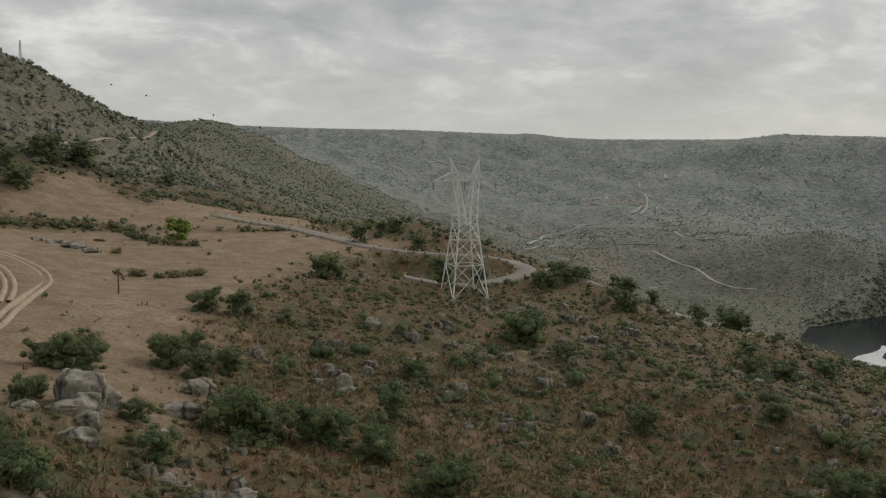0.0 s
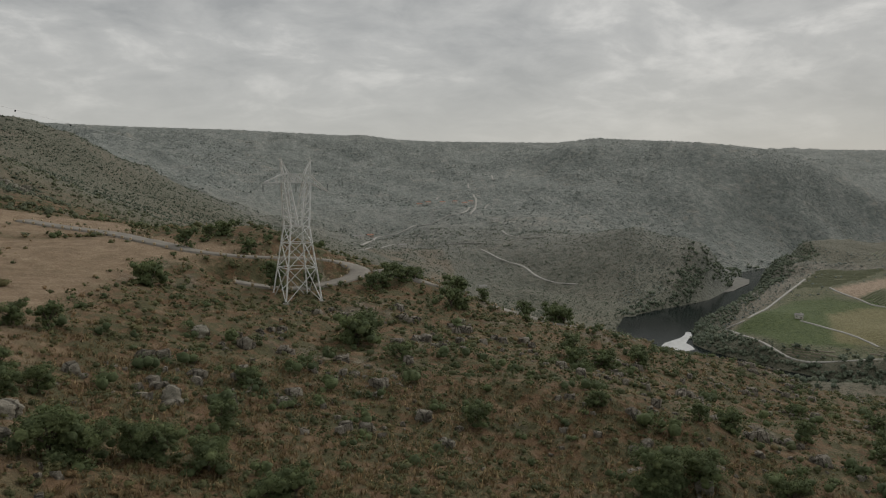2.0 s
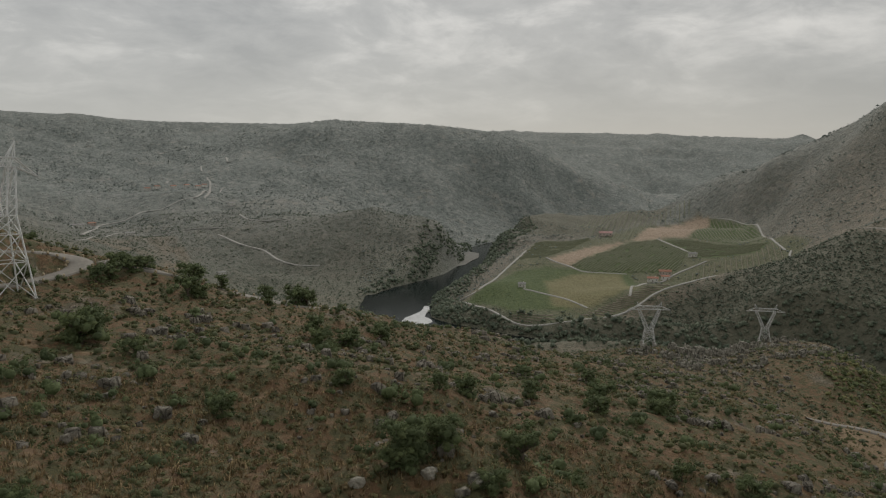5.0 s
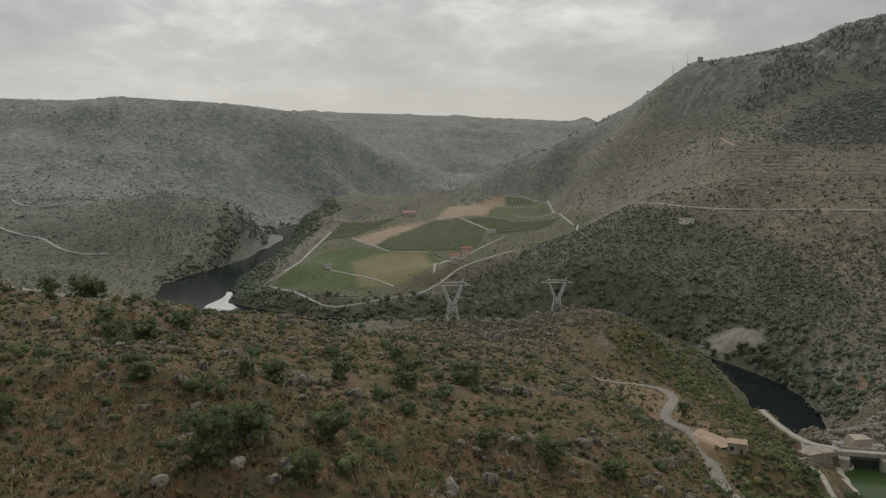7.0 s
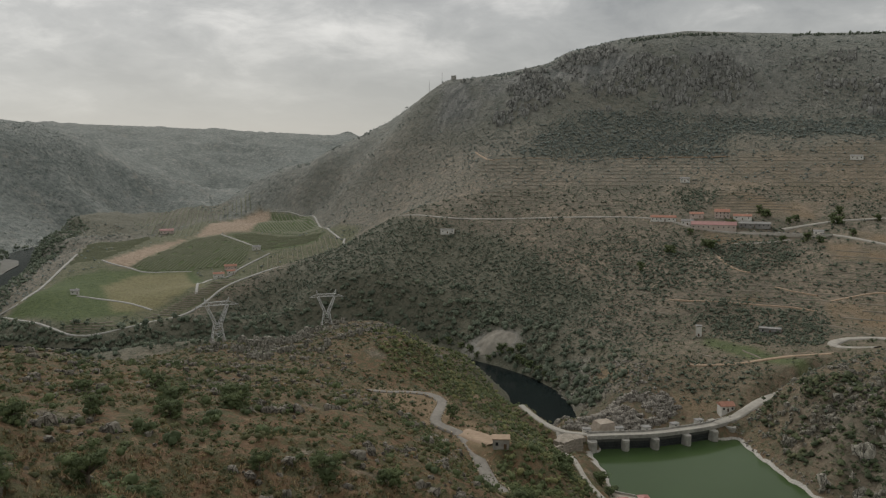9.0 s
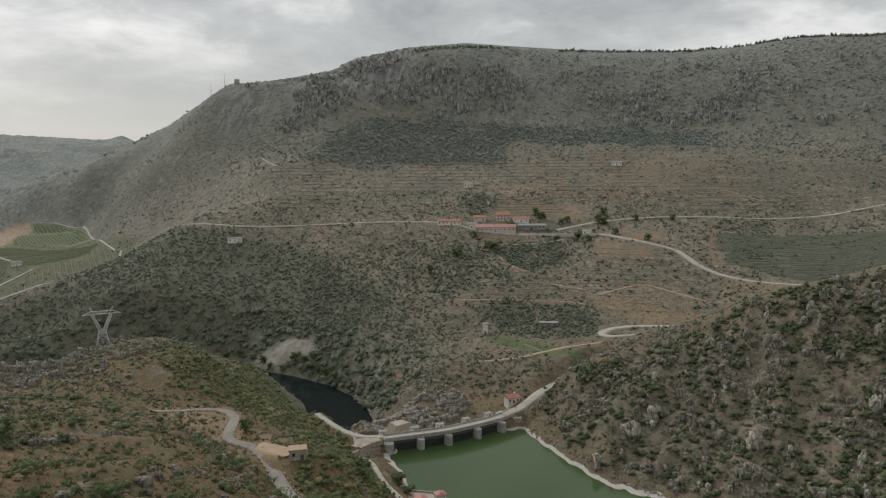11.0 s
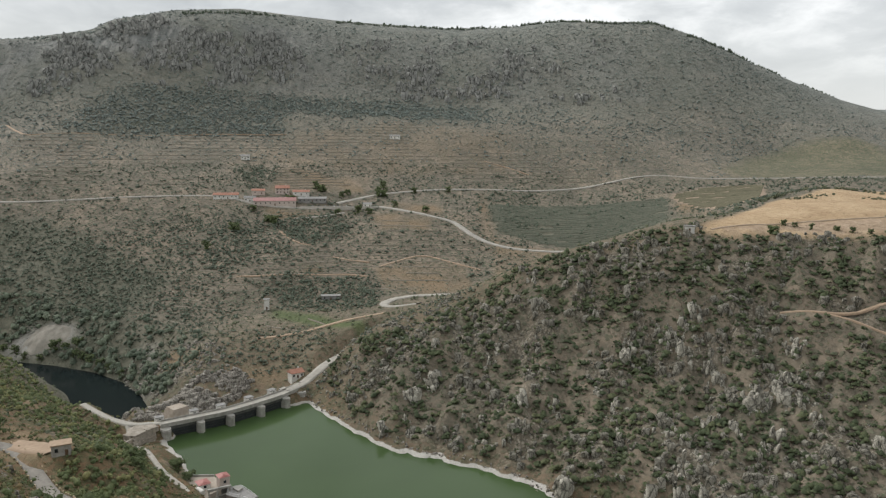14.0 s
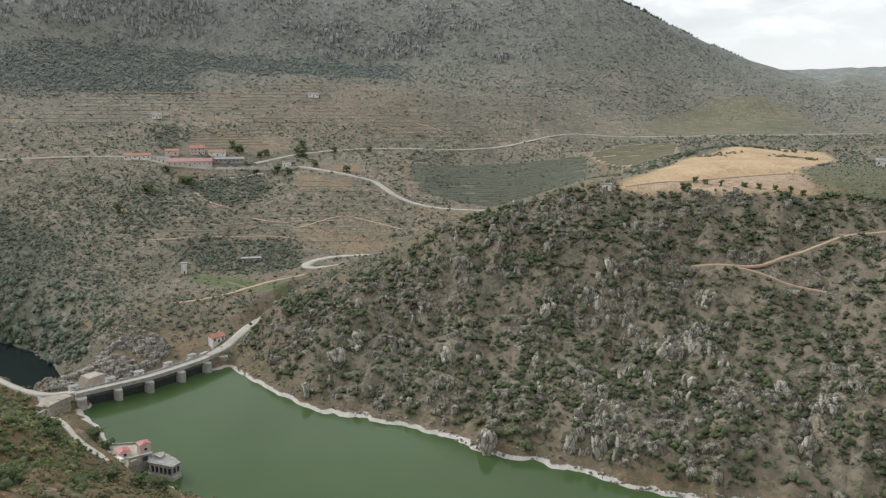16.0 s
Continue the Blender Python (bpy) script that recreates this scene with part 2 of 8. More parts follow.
    coarse = math_node(nt, "MULTIPLY", math_node(nt, "ADD", math_node(nt, "MULTIPLY", noise_node(nt, 0.06, 6, 0.7, p), 2.2), math_node(nt, "MULTIPLY", clump, 2.6)), math_node(nt, "ADD", s4.outputs[0], math_node(nt, "MULTIPLY", s3.outputs[0], 0.3)))
    bump(nt, b, math_node(nt, "ADD", math_node(nt, "ADD", coarse, math_node(nt, "MULTIPLY", n_fine, 0.3)), math_node(nt, "ADD", n_mid, math_node(nt, "ADD", math_node(nt, "MULTIPLY", math_node(nt, "MULTIPLY", tuft, s1.outputs[2]), 0.9), math_node(nt, "MULTIPLY", math_node(nt, "MULTIPLY", rub_c.outputs[0], s1.outputs[1]), 1.2)))), 0.85, 0.9)
    return m


M_GROUND = ground_material()


def water_material(name, colour, ripple, ior=1.33):
    m, nt, b = material(name, 0.12)
    p = coords(nt)
    c = ramp_node(nt, noise_node(nt, 0.012, 4, 0.5, p), ((0.3, tuple(0.88 * v for v in colour)), (0.7, tuple(1.12 * v for v in colour))))
    nt.links.new(c, b.inputs["Base Color"])
    b.inputs["Specular IOR Level"].default_value = 0.5
    b.inputs["IOR"].default_value = ior
    bump(nt, b, noise_node(nt, 0.9, 4, 0.6, p), 0.25, ripple)
    return m


M_LAKE = water_material("green_reservoir_water", (0.053, 0.086, 0.032), 0.05, 1.2)
M_RIVER = water_material("dark_river_water", (0.012, 0.017, 0.017), 0.04, 1.1)

# ---- the land ----
# Ridges, slopes, edges and shores as lines of (east, north, height).
LAND = {
    "left_hill_crest": [(-210, 375, 220), (-206, 400, 215), (-203, 435, 208), (-199, 480, 202)],
    "left_hill_flank": [(-173, 469, 189), (-149, 456, 167), (-112, 426, 152), (-69, 394, 143)],
    "left_hill_mid": [(-162, 288, 174), (-159, 323, 176), (-162, 387, 181), (-147, 261, 164), (-120, 286, 158)],
    "second_hill_crest": [(-418, 1071, 236), (-363, 1091, 245), (-326, 1155, 251), (-276, 1116, 234), (-205, 1081, 190), (-138, 1041, 144)],
    "far_ridge": [(-1328, 3346, 435), (-812, 3198, 390), (-552, 3152, 382), (-188, 3094, 371), (119, 2998, 354), (331, 2881, 346), (562, 2845, 321), (791, 2790, 324), (921, 2644, 309), (1028, 2388, 315), (1020, 2392, 319), (1172, 2208, 301), (1351, 2104, 285)],
    "far_ridge_flank": [(1589, 2058, 224), (1865, 2089, 158), (2108, 2135, 78)],
    "gap_hills": [(2215, 3331, 340), (2445, 3166, 332), (2664, 2984, 329), (2798, 2717, 300), (2906, 2449, 281), (3045, 2102, 263)],
    "horizon_plateau": [(2603, 3913, 388), (3029, 3594, 372), (3485, 3154, 347), (3794, 2775, 317)],
    "mountain_flank": [(1441, 1387, 55), (1331, 1136, 131), (1291, 1027, 154), (1239, 931, 158), (1281, 872, 201), (1277, 786, 222), (1306, 738, 266)],
    "mountain_crest": [(1283, 776, 236), (1289, 727, 269), (1317, 675, 309), (1373, 603, 319), (1406, 522, 339), (1423, 474, 359), (1474, 371, 386), (1533, 230, 397), (1595, 125, 391), (1620, 12, 384), (1606, -211, 377), (1569, -313, 386), (1507, -401, 381), (1452, -483, 375), (1412, -563, 340)],
    "mountain_end": [(1447, -583, 343), (1473, -675, 311), (1521, -866, 263), (1556, -1001, 219)],
    "east_plateau": [(3188, -2068, 283), (3064, -2248, 289), (2988, -2347, 298)],
    "cliff_foot": [(1163, 744, 172), (1186, 645, 203), (1182, 541, 211), (1218, 454, 243), (1269, 284, 240), (1292, 148, 232), (1300, 9, 227), (1294, -128, 219), (1274, -258, 215), (1232, -415, 220)],
    "forest_edge": [(1030, 465, 159), (1073, 321, 161), (1110, 151, 162), (1170, 8, 187), (1110, -149, 173), (1052, -322, 150)],
    "village_road": [(843, 500, 91), (846, 307, 93), (861, 182, 95), (860, 17, 87), (924, -109, 98), (948, -247, 101)],
    "lower_road": [(798, -53, 78), (756, -77, 64), (732, -106, 56), (716, -189, 57)],
    "hairpin_line": [(600, 3, 31), (609, -41, 35), (614, -85, 36)],
    "tower_slope": [(718, 330, 35), (708, 215, 38), (692, 106, 47), (632, 101, 24), (546, 125, 17), (689, 29, 43)],
    "golden_rim": [(485, 16, 30), (492, -16, 39), (497, -53, 55), (502, -91, 76), (504, -129, 87), (498, -166, 96), (491, -199, 103), (479, -238, 101), (449, -299, 100), (419, -340, 94)],
    "golden_top": [(583, -264, 105), (619, -305, 109), (659, -378, 117), (634, -419, 112), (603, -462, 108)],
    "behind_golden": [(925, -379, 111), (868, -497, 118), (782, -624, 124), (1079, -631, 165), (1067, -743, 150), (1018, -808, 143), (1078, -527, 136)],
    "crag_foot": [(471, 57, 0), (419, 22, 0), (382, -11, 0), (370, -33, 0), (349, -59, 0), (327, -74, 0), (311, -104, 0), (290, -124, 0), (274, -145, 0)],
    "crag_mid": [(416, -142, 37), (392, -199, 41), (371, -254, 45), (433, -46, 22), (450, 3, 19), (346, -288, 51)],
    "near_shore": [(407, 123, 0), (364, 97, 0), (326, 77, 0), (303, 48, 0)],
    "vineyard_edge": [(547, 855, -10), (519, 813, -10), (490, 657, -10)],
    "vineyard_edge2": [(553, 619, 2), (647, 626, 21), (745, 606, 36), (838, 582, 43)],
    "vineyard_mid": [(1087, 801, 58), (969, 582, 80), (1190, 930, 72)],
    "dark_slope": [(575, 556, 13), (672, 487, 35), (731, 393, 40), (628, 391, 8), (628, 285, -3), (586, 201, 4)],
    "far_bank": [(888, 1508, -10), (658, 1348, 82), (635, 1191, 22), (598, 1430, 74), (492, 1149, -14), (421, 1283, -9)],
    "far_slopes": [(216, 1636, 52), (411, 1752, 92), (405, 1444, 38), (250, 1428, 33), (503, 2449, 209), (933, 2102, 205), (1166, 1866, 126), (1409, 1818, 46), (155, 2395, 206), (-122, 1896, 157), (-269, 2183, 227), (1101, 1847, 126)],
    "near_crest": [(3, 188, 132), (11, 190, 132), (9, 205, 131), (19, 227, 135), (46, 236, 132), (56, 233, 125), (82, 220, 116.5), (104, 222, 111.5), (130, 227, 106.5), (145, 239, 99.5), (206, 270, 79), (265, 299, 62), (346, 333, 53)],
    "crest_back": [(75, 285, 104), (103, 281, 100), (125, 270, 97), (160, 275, 86), (262, 334, 54), (278, 325, 54), (298, 439, 32), (333, 424, 30), (347, 405, 29), (340, 374, 36), (414, 371, 28), (478, 296, 39), (449, 330, 39)],
    "west_spur": [(238, 309, 63), (310, 347, 51), (346, 332, 53), (407, 340, 39), (484, 354, 31), (499, 305, 36), (490, 282, 29), (464, 235, 20), (438, 184, 13), (427, 157, 1)],
    "near_field": [(-84, 148, 145), (-75, 147, 142), (-42, 74, 142), (-30, 65, 142), (-39, 111, 141), (-36, 161, 140), (-21, 214, 141), (-4, 225, 138), (-68, 246, 146), (-99, 235, 147), (-126, 222, 149), (-116, 276, 156), (-43, 267, 145), (-16, 270, 145)],
    "near_slope": [(-21, 36, 145), (-15, 52, 138), (0, 62, 134), (21, 67, 132), (41, 69, 132), (-14, 107, 134), (11, 122, 130), (37, 119, 127), (0, 140, 132), (55, 112, 126), (115, 89, 108), (95, 116, 114), (159, 141, 98), (86, 141, 115), (41, 74, 122), (72, 69, 113), (82, 107, 117), (173, 167, 91), (115, 96, 106)],
    "east_edge": [(238, 166, 74), (214, 129, 79), (169, 86, 88), (138, 58, 93)],
    "dam_slope": [(305, 172, 48), (311, 191, 48), (282, 146, 45), (275, 120, 48), (266, 128, 42), (238, 104, 46), (304, 101, 31), (399, 160, 18), (404, 148, 5)],
    "dam_end": [(418, 136, 1)],
}

# what lies round about, out of the view
LAND["under_view"] = [(0, 0, 128), (-40, -10, 138), (60, 0, 108), (120, 0, 82), (200, 0, 42), (250, 20, 16), (30, -60, 112), (100, -90, 74), (20, 25, 126)]
LAND["near_shore_on"] = [(276, 0, 0), (240, -60, 0), (200, -130, 0), (165, -210, 0), (140, -300, 0), (110, -420, 0), (60, -600, 0)]
LAND["crag_foot_on"] = [(262, -175, 0), (245, -215, 0), (225, -260, 0), (205, -315, 0), (190, -390, 0), (160, -520, 0), (130, -650, 0)]
LAND["lake_bed"] = [(420, 80, -14), (350, 40, -18), (310, -50, -18), (250, -120, -18), (200, -220, -18), (160, -350, -18), (120, -500, -18)]
LAND["gap_valley"] = [(1700, 1750, -5), (1900, 1550, 30), (1750, 1450, 40), (2150, 1700, 60), (2000, 1300, 95), (2300, 1500, 110), (2500, 1900, 130)]
LAND["valley_floor"] = [(1250, 1600, -14), (1400, 1680, -12), (1160, 1480, -15), (1330, 1780, -10), (1550, 1800, -8), (1030, 1560, -12)]
LAND["round_about"] = [(-300, -150, 185), (-60, -300, 120), (-600, 100, 270), (-450, -600, 260), (-150, -900, 170), (-900, 700, 300), (-1600, 1600, 380), (-2500, 2600, 420), (-2600, -1200, 400),
                       (-1200, -2400, 360), (0, -1500, 150), (600, -1200, 200), (900, -1900, 280), (1500, -3000, 270), (3200, -3200, 270), (4300, 0, 360), (3000, 600, 330), (2300, -900, 240), (0, -4200, 340),
                       (-4200, 0, 430), (-3200, 3300, 440), (0, 4600, 330), (1500, 4300, 290), (4300, -2600, 270), (500, -600, 120), (350, -420, 80), (420, -700, 140)]
LAND["gorge_behind"] = [(330, 560, -12), (360, 520, -12), (395, 492, -12), (432, 462, -12), (472, 440, -12), (520, 415, -14), (560, 390, -14), (592, 345, -14), (420, 560, -18), (500, 500, -18), (560, 460, -18), (440, 620, -18)]
LAND["vineyard_spur"] = [(r * math.sin(radians(az)), r * math.cos(radians(az)), -10 + 0.095 * (r - 800)) for az in (34, 38, 42, 46, 50) for r in (850, 1000, 1150, 1300, 1450, 1600) if az > 34 or r < 1100]
# the river below the dam, its middle line and half width
RIVER = [(488, 160, 7), (507, 176, 14), (533, 192, 17), (562, 214, 18), (587, 240, 16), (608, 276, 14), (628, 318, 8), (641, 346, 6), (648, 400, 8), (622, 470, 12), (570, 540, 14), (512, 605, 15), (474, 680, 22), (446, 760, 28), (440, 815, 30),
         (470, 900, 33), (518, 966, 42), (575, 1015, 45), (640, 1061, 36), (712, 1118, 27), (765, 1185, 22), (835, 1250, 34), (925, 1350, 46), (1005, 1446, 42), (1095, 1537, 18), (1200, 1620, 8)]
RIVER_Z = -22.0


def value_noise(x, y, seed):
    """Smooth noise in -1 .. 1, one lattice step per unit."""
    xi, yi = np.floor(x).astype(np.int64), np.floor(y).astype(np.int64)
    fx, fy = x - xi, y - yi
    fx, fy = fx * fx * fx * (fx * (fx * 6 - 15) + 10), fy * fy * fy * (fy * (fy * 6 - 15) + 10)

    def h(a, b):
        k = (a * 374761393 + b * 668265263 + seed * 974634777) & 0xFFFFFFFF
        k = ((k ^ (k >> 13)) * 1274126177) & 0xFFFFFFFF
        return ((k ^ (k >> 16)) & 0xFFFF) / 32767.5 - 1.0

    a, b, c, d = h(xi, yi), h(xi + 1, yi), h(xi, yi + 1), h(xi + 1, yi + 1)
    return (a * (1 - fx) + b * fx) * (1 - fy) + (c * (1 - fx) + d * fx) * fy


def fractal(x, y, size, octaves, seed, ridged=False, gain=0.5):
    total, amp, norm = np.zeros_like(x), 1.0, 0.0
    for o in range(octaves):
        s = 2.03 ** o / size
        ca, sa = math.cos(1.1 * o + seed), math.sin(1.1 * o + seed)
        n = value_noise((x * ca - y * sa) * s + 17.3 * o, (x * sa + y * ca) * s - 9.1 * o, seed + o)
        if ridged:
            n = 1 - 2 * np.abs(n)
        total, norm, amp = total + n * amp, norm + amp, amp * gain
    return total / norm


def smooth(a, b, v):
    t = np.clip((v - a) / (b - a), 0, 1)
    return t * t * (3 - 2 * t)


def line_distance(x, y, pts):
    """Distance to a polyline, and the value (third number) carried along it."""
    best, val = np.full(x.shape, 1e9), np.zeros(x.shape)
    for (x0, y0, v0), (x1, y1, v1) in zip(pts, pts[1:]):
        dx, dy = x1 - x0, y1 - y0
        t = np.clip(((x - x0) * dx + (y - y0) * dy) / (dx * dx + dy * dy + 1e-9), 0, 1)
        d = np.hypot(x - x0 - t * dx, y - y0 - t * dy)
        near = d < best
        best, val = np.where(near, d, best), np.where(near, v0 + t * (v1 - v0), val)
    return best, val


def inside(x, y, poly, soft=6.0):
    """1 inside a plan polygon, 0 outside, with a soft edge."""
    odd = np.zeros(x.shape, bool)
    for (x0, y0), (x1, y1) in zip(poly, poly[1:] + poly[:1]):
        if y0 != y1:
            odd ^= ((y0 > y) != (y1 > y)) & (x < (x1 - x0) * (y - y0) / (y1 - y0) + x0)
    d, _ = line_distance(x, y, [(*p, 0) for p in poly + poly[:1]])
    return smooth(-soft, soft, np.where(odd, d, -d))


KNOTS = np.array([p for line in LAND.values() for p in line], float)
KNOT_SOFT = 6.0 + 0.03 * np.hypot(KNOTS[:, 0], KNOTS[:, 1])


def kernel(x, y):
    return np.sqrt((x[:, None] - KNOTS[None, :, 0]) ** 2 + (y[:, None] - KNOTS[None, :, 1]) ** 2 + KNOT_SOFT[None, :] ** 2)


_n = len(KNOTS)
_A = np.zeros((_n + 1, _n + 1))
_A[:_n, :_n] = kernel(KNOTS[:, 0], KNOTS[:, 1]) + np.eye(_n) * -1.0
_A[:_n, _n], _A[_n, :_n] = 1, 1
WEIGHTS = np.linalg.lstsq(_A, np.append(KNOTS[:, 2], 0), rcond=None)[0]

CRAG = [(480, 40), (400, 10), (360, -50), (310, -110), (255, -190), (200, -330), (330, -420), (430, -345), (480, -240), (500, -170), (505, -95), (495, -20)]
VINES = [(523, 822), (512, 686), (545, 634), (623, 618), (715, 614), (838, 600), (969, 640), (1034, 754), (1177, 901), (1235, 1068), (1138, 1090), (886, 985), (810, 1041), (701, 949), (546, 830)]
CLIFFS = [(1290, 700), (1340, 590), (1400, 480), (1440, 360), (1480, 230), (1500, 60), (1500, -180), (1400, -420), (1230, -420), (1290, -130), (1290, 150), (1260, 300), (1200, 470), (1190, 640)]
PASTURE = [(-130, 190), (-84, 228), (-30, 245), (-6, 232), (-30, 200), (-34, 165), (-38, 130), (-28, 95), (-20, 62), (-50, 45), (-110, 60), (-180, 120)]
LEFT_HILL = [(-290, 330), (-170, 275), (-120, 315), (-100, 400), (-140, 480), (-215, 540), (-330, 460)]
UPPER_PASTURE = [(-138, 245), (-135, 259), (-136, 288), (-126, 290), (-115, 272), (-102, 270), (-98, 295), (-81, 298), (-62, 310), (-49, 295), (-40, 256), (-65, 236), (-89, 233), (-115, 234), (-129, 226)]


def base_height(x, y):
    out = np.empty_like(x)
    for i in range(0, len(x), 20000):
        s = slice(i, i + 20000)
        out[s] = kernel(x[s], y[s]) @ WEIGHTS[:_n] + WEIGHTS[_n]
    return out


def land_height(x, y):
    x, y = np.asarray(x, float), np.asarray(y, float)
    z = base_height(x, y)
    r = np.hypot(x, y)
    crag, cliff = inside(x, y, CRAG, 25), inside(x, y, CLIFFS, 40)
    pasture = np.maximum(inside(x, y, PASTURE, 10), inside(x, y, UPPER_PASTURE, 10))
    near = 1 - smooth(330, 620, r)
    z += near * (1 - 0.8 * pasture) * (1.7 * fractal(x, y, 26, 4, 3) + 0.9 * fractal(x, y, 11, 3, 4, True) + 0.35 * fractal(x, y, 3.2, 2, 5))
    z += (1 - near) * (2.2 * fractal(x, y, 60, 4, 11) + 0.6 * fractal(x, y, 11, 2, 12))
    wild = 1 - 0.9 * inside(x, y, VINES, 60)
    z += smooth(900, 2200, r) * wild * (15 * fractal(x, y, 330, 5, 21, True) - 9)
    z += smooth(950, 1350, r) * wild * smooth(700, 1100, y) * (17 * fractal(x, y, 150, 4, 23, True) - 9)
    z += smooth(1500, 2300, r) * wild * smooth(900, 1500, y) * (26 * fractal(x, y, 620, 4, 25, True) - 6)
    # granite ribs of the crag and the mountain's cliffs
    u, v = 0.87 * x - 0.5 * y, 0.5 * x + 0.87 * y        # up the crag's slope, and along it
    z += crag * (5.5 * fractal(v, 0.3 * u, 24, 4, 31, True, 0.55) + 3.0 * fractal(v, u, 15, 4, 33, True) + 1.6 * fractal(v, 0.6 * u, 6, 3, 35, True) + 0.5)
    z += cliff * (0.35 + 0.65 * smooth(0, 320, y)) * (7 * fractal(y, 0.4 * x, 55, 4, 41, True, 0.6) + 7 * fractal(x, y, 42, 4, 43, True))
    # a heap of gravel by the river
    z += 6 * np.exp(-((x - 646) / 13) ** 2 - ((y - 286) / 24) ** 2)
    # the quay cut for the dam's near end
    cut = inside(x, y, [(385, 128), (397, 123), (404, 119), (414, 121), (412, 137), (400, 143), (386, 140)], 5)
    z = z * (1 - cut) + np.minimum(z, 0.6) * cut
    # the lake stays wet, the river runs in its bed
    d, half = line_distance(x, y, RIVER)
    bed = smooth(-10, 10 + np.clip(z - RIVER_Z, 0, 40), d - half)
    z = np.where(d < half + 50, np.minimum(z, (RIVER_Z - 5) * (1 - bed) + z * bed), z)
    return z


def grid_mesh(name, verts, faces):
    me = bpy.data.meshes.new(name)
    faces = np.asarray(faces, np.int32)
    k = faces.shape[1]
    me.vertices.add(len(verts))
    me.vertices.foreach_set("co", np.asarray(verts, np.float32).ravel())
    me.loops.add(faces.size)
    me.loops.foreach_set("vertex_index", faces.ravel())
    me.polygons.add(len(faces))
    me.polygons.foreach_set("loop_start", np.arange(0, faces.size, k, dtype=np.int32))
    me.polygons.foreach_set("loop_total", np.full(len(faces), k, np.int32))
    me.update(calc_edges=True)
    return me


AZ = np.concatenate([np.arange(-36, 136, 0.24), np.arange(136, 324, 2.0)])
RINGS = 26.0 * 1.0138 ** np.arange(650)
RINGS = np.concatenate([[0.02, 3, 6, 9, 12, 14.5, 17, 19, 21, 22.5, 24, 25], RINGS[RINGS < 4900]])
AA, RR = np.meshgrid(np.radians(AZ), RINGS)
GX, GY = (np.sin(AA) * RR).ravel(), (np.cos(AA) * RR).ravel()
GZ = land_height(GX, GY)
nr, na = len(RINGS), len(AZ)
# how high the skylines stand: (azimuth, elevation) in degrees, for the crests between two distances
CRESTS = [
    (200, 300, [(-4, -3.05), (-1, -2.8), (4, -4.8), (7.3, -5.8), (11.4, -6.8), (14, -7.9), (16.2, -8.9), (19.5, -9.7), (24.3, -10.2), (25.8, -10.8), (28, -11.4), (30.3, -11.65), (33, -11.8), (36, -12.5), (38, -13.2)]),
    (380, 500, [(40, -13.6), (44, -12.95), (46.8, -12.65), (48.8, -13.1), (51.8, -12.95), (54, -12.35), (58.5, -12.1), (60.2, -13), (62.8, -15.2), (65, -16.5)]),
    (150, 222, [(61.5, -19.9), (63.2, -20.9), (64.6, -22.3), (66, -23.6), (67, -24.0), (68.5, -24.0), (70.5, -24.1)]),
    (400, 540, [(60.4, -13.2), (61.4, -13.95), (62.7, -14.95), (63.9, -15.55), (66.3, -17.05), (68, -18.05), (69.3, -18.6), (71.5, -19.6)]),
    (380, 640, [(-31, 8.4), (-29.2, 8.0), (-27.3, 7.3), (-25.2, 5.95), (-23.2, 4.9), (-21.5, 4.0)]),
    (1000, 1400, [(-20, 3.6), (-18.5, 4.15), (-16.5, 4.3), (-15.3, 4.1), (-13, 3.2)]),
    (2200, 4700, [(-22, 4.2), (-16, 4.0), (-10, 3.9), (-2.6, 3.87), (2, 3.72), (4.9, 3.6), (6.3, 3.66), (8.8, 3.35), (11.2, 3.23), (20.3, 3.15), (23.2, 3.44), (27.7, 3.22), (30.5, 3.08), (33, 2.8), (34.5, 2.58), (42, 2.4), (51, 2.0), (58, 1.6)]),
    (1150, 2300, [(45.4, -3.5), (47, -2.8), (48.7, -1.6), (50.75, -0.52), (52.8, -0.13), (54, 0.55), (55.4, 1.2), (56.5, 1.7), (58.8, 2.85), (60.6, 4.15), (61.6, 4.9), (62.8, 5.68), (65.8, 5.92), (70.1, 6.75), (71.4, 7.45), (75.3, 8.3), (79.5, 8.6), (86.7, 8.0), (93.6, 7.65), (98, 7.68), (102, 8.1), (108.4, 7.9), (111.8, 6.65), (114.2, 5.35), (117.5, 3.76), (120.5, 2.52), (123, 1.75), (126, 1.0)]),
]
GZ = GZ.reshape(nr, na)
for r_near, r_far, line in CRESTS:
    want_az, want_el = np.array(line).T
    cols = np.flatnonzero((AZ >= want_az[0]) & (AZ <= want_az[-1]))
    rows = np.flatnonzero((RINGS > r_near) & (RINGS < r_far))
    want = np.tan(np.radians(np.interp(AZ[cols], want_az, want_el)))
    ease = np.minimum(smooth(0, 1.5, AZ[cols] - want_az[0]), smooth(0, 1.5, want_az[-1] - AZ[cols]))
    for _ in range(4):
        rise = (GZ[np.ix_(rows, cols)] - EYE) / RINGS[rows, None]
        top_r = RINGS[rows][rise.argmax(0)]
        gap = (want - rise.max(0)) * top_r * ease
        for _ in range(3):
            gap[1:-1] = (gap[:-2] + 2 * gap[1:-1] + gap[2:]) / 4
        GZ[:, cols] += gap * smooth(0.74, 0.98, RINGS[:, None] / top_r) * (1 - smooth(r_far, 1.12 * r_far, RINGS[:, None]))
GZ = GZ.ravel()
i0 = (np.arange(nr - 1)[:, None] * na + np.arange(na)[None, :])
i1 = (np.arange(nr - 1)[:, None] * na + (np.arange(na)[None, :] + 1) % na)
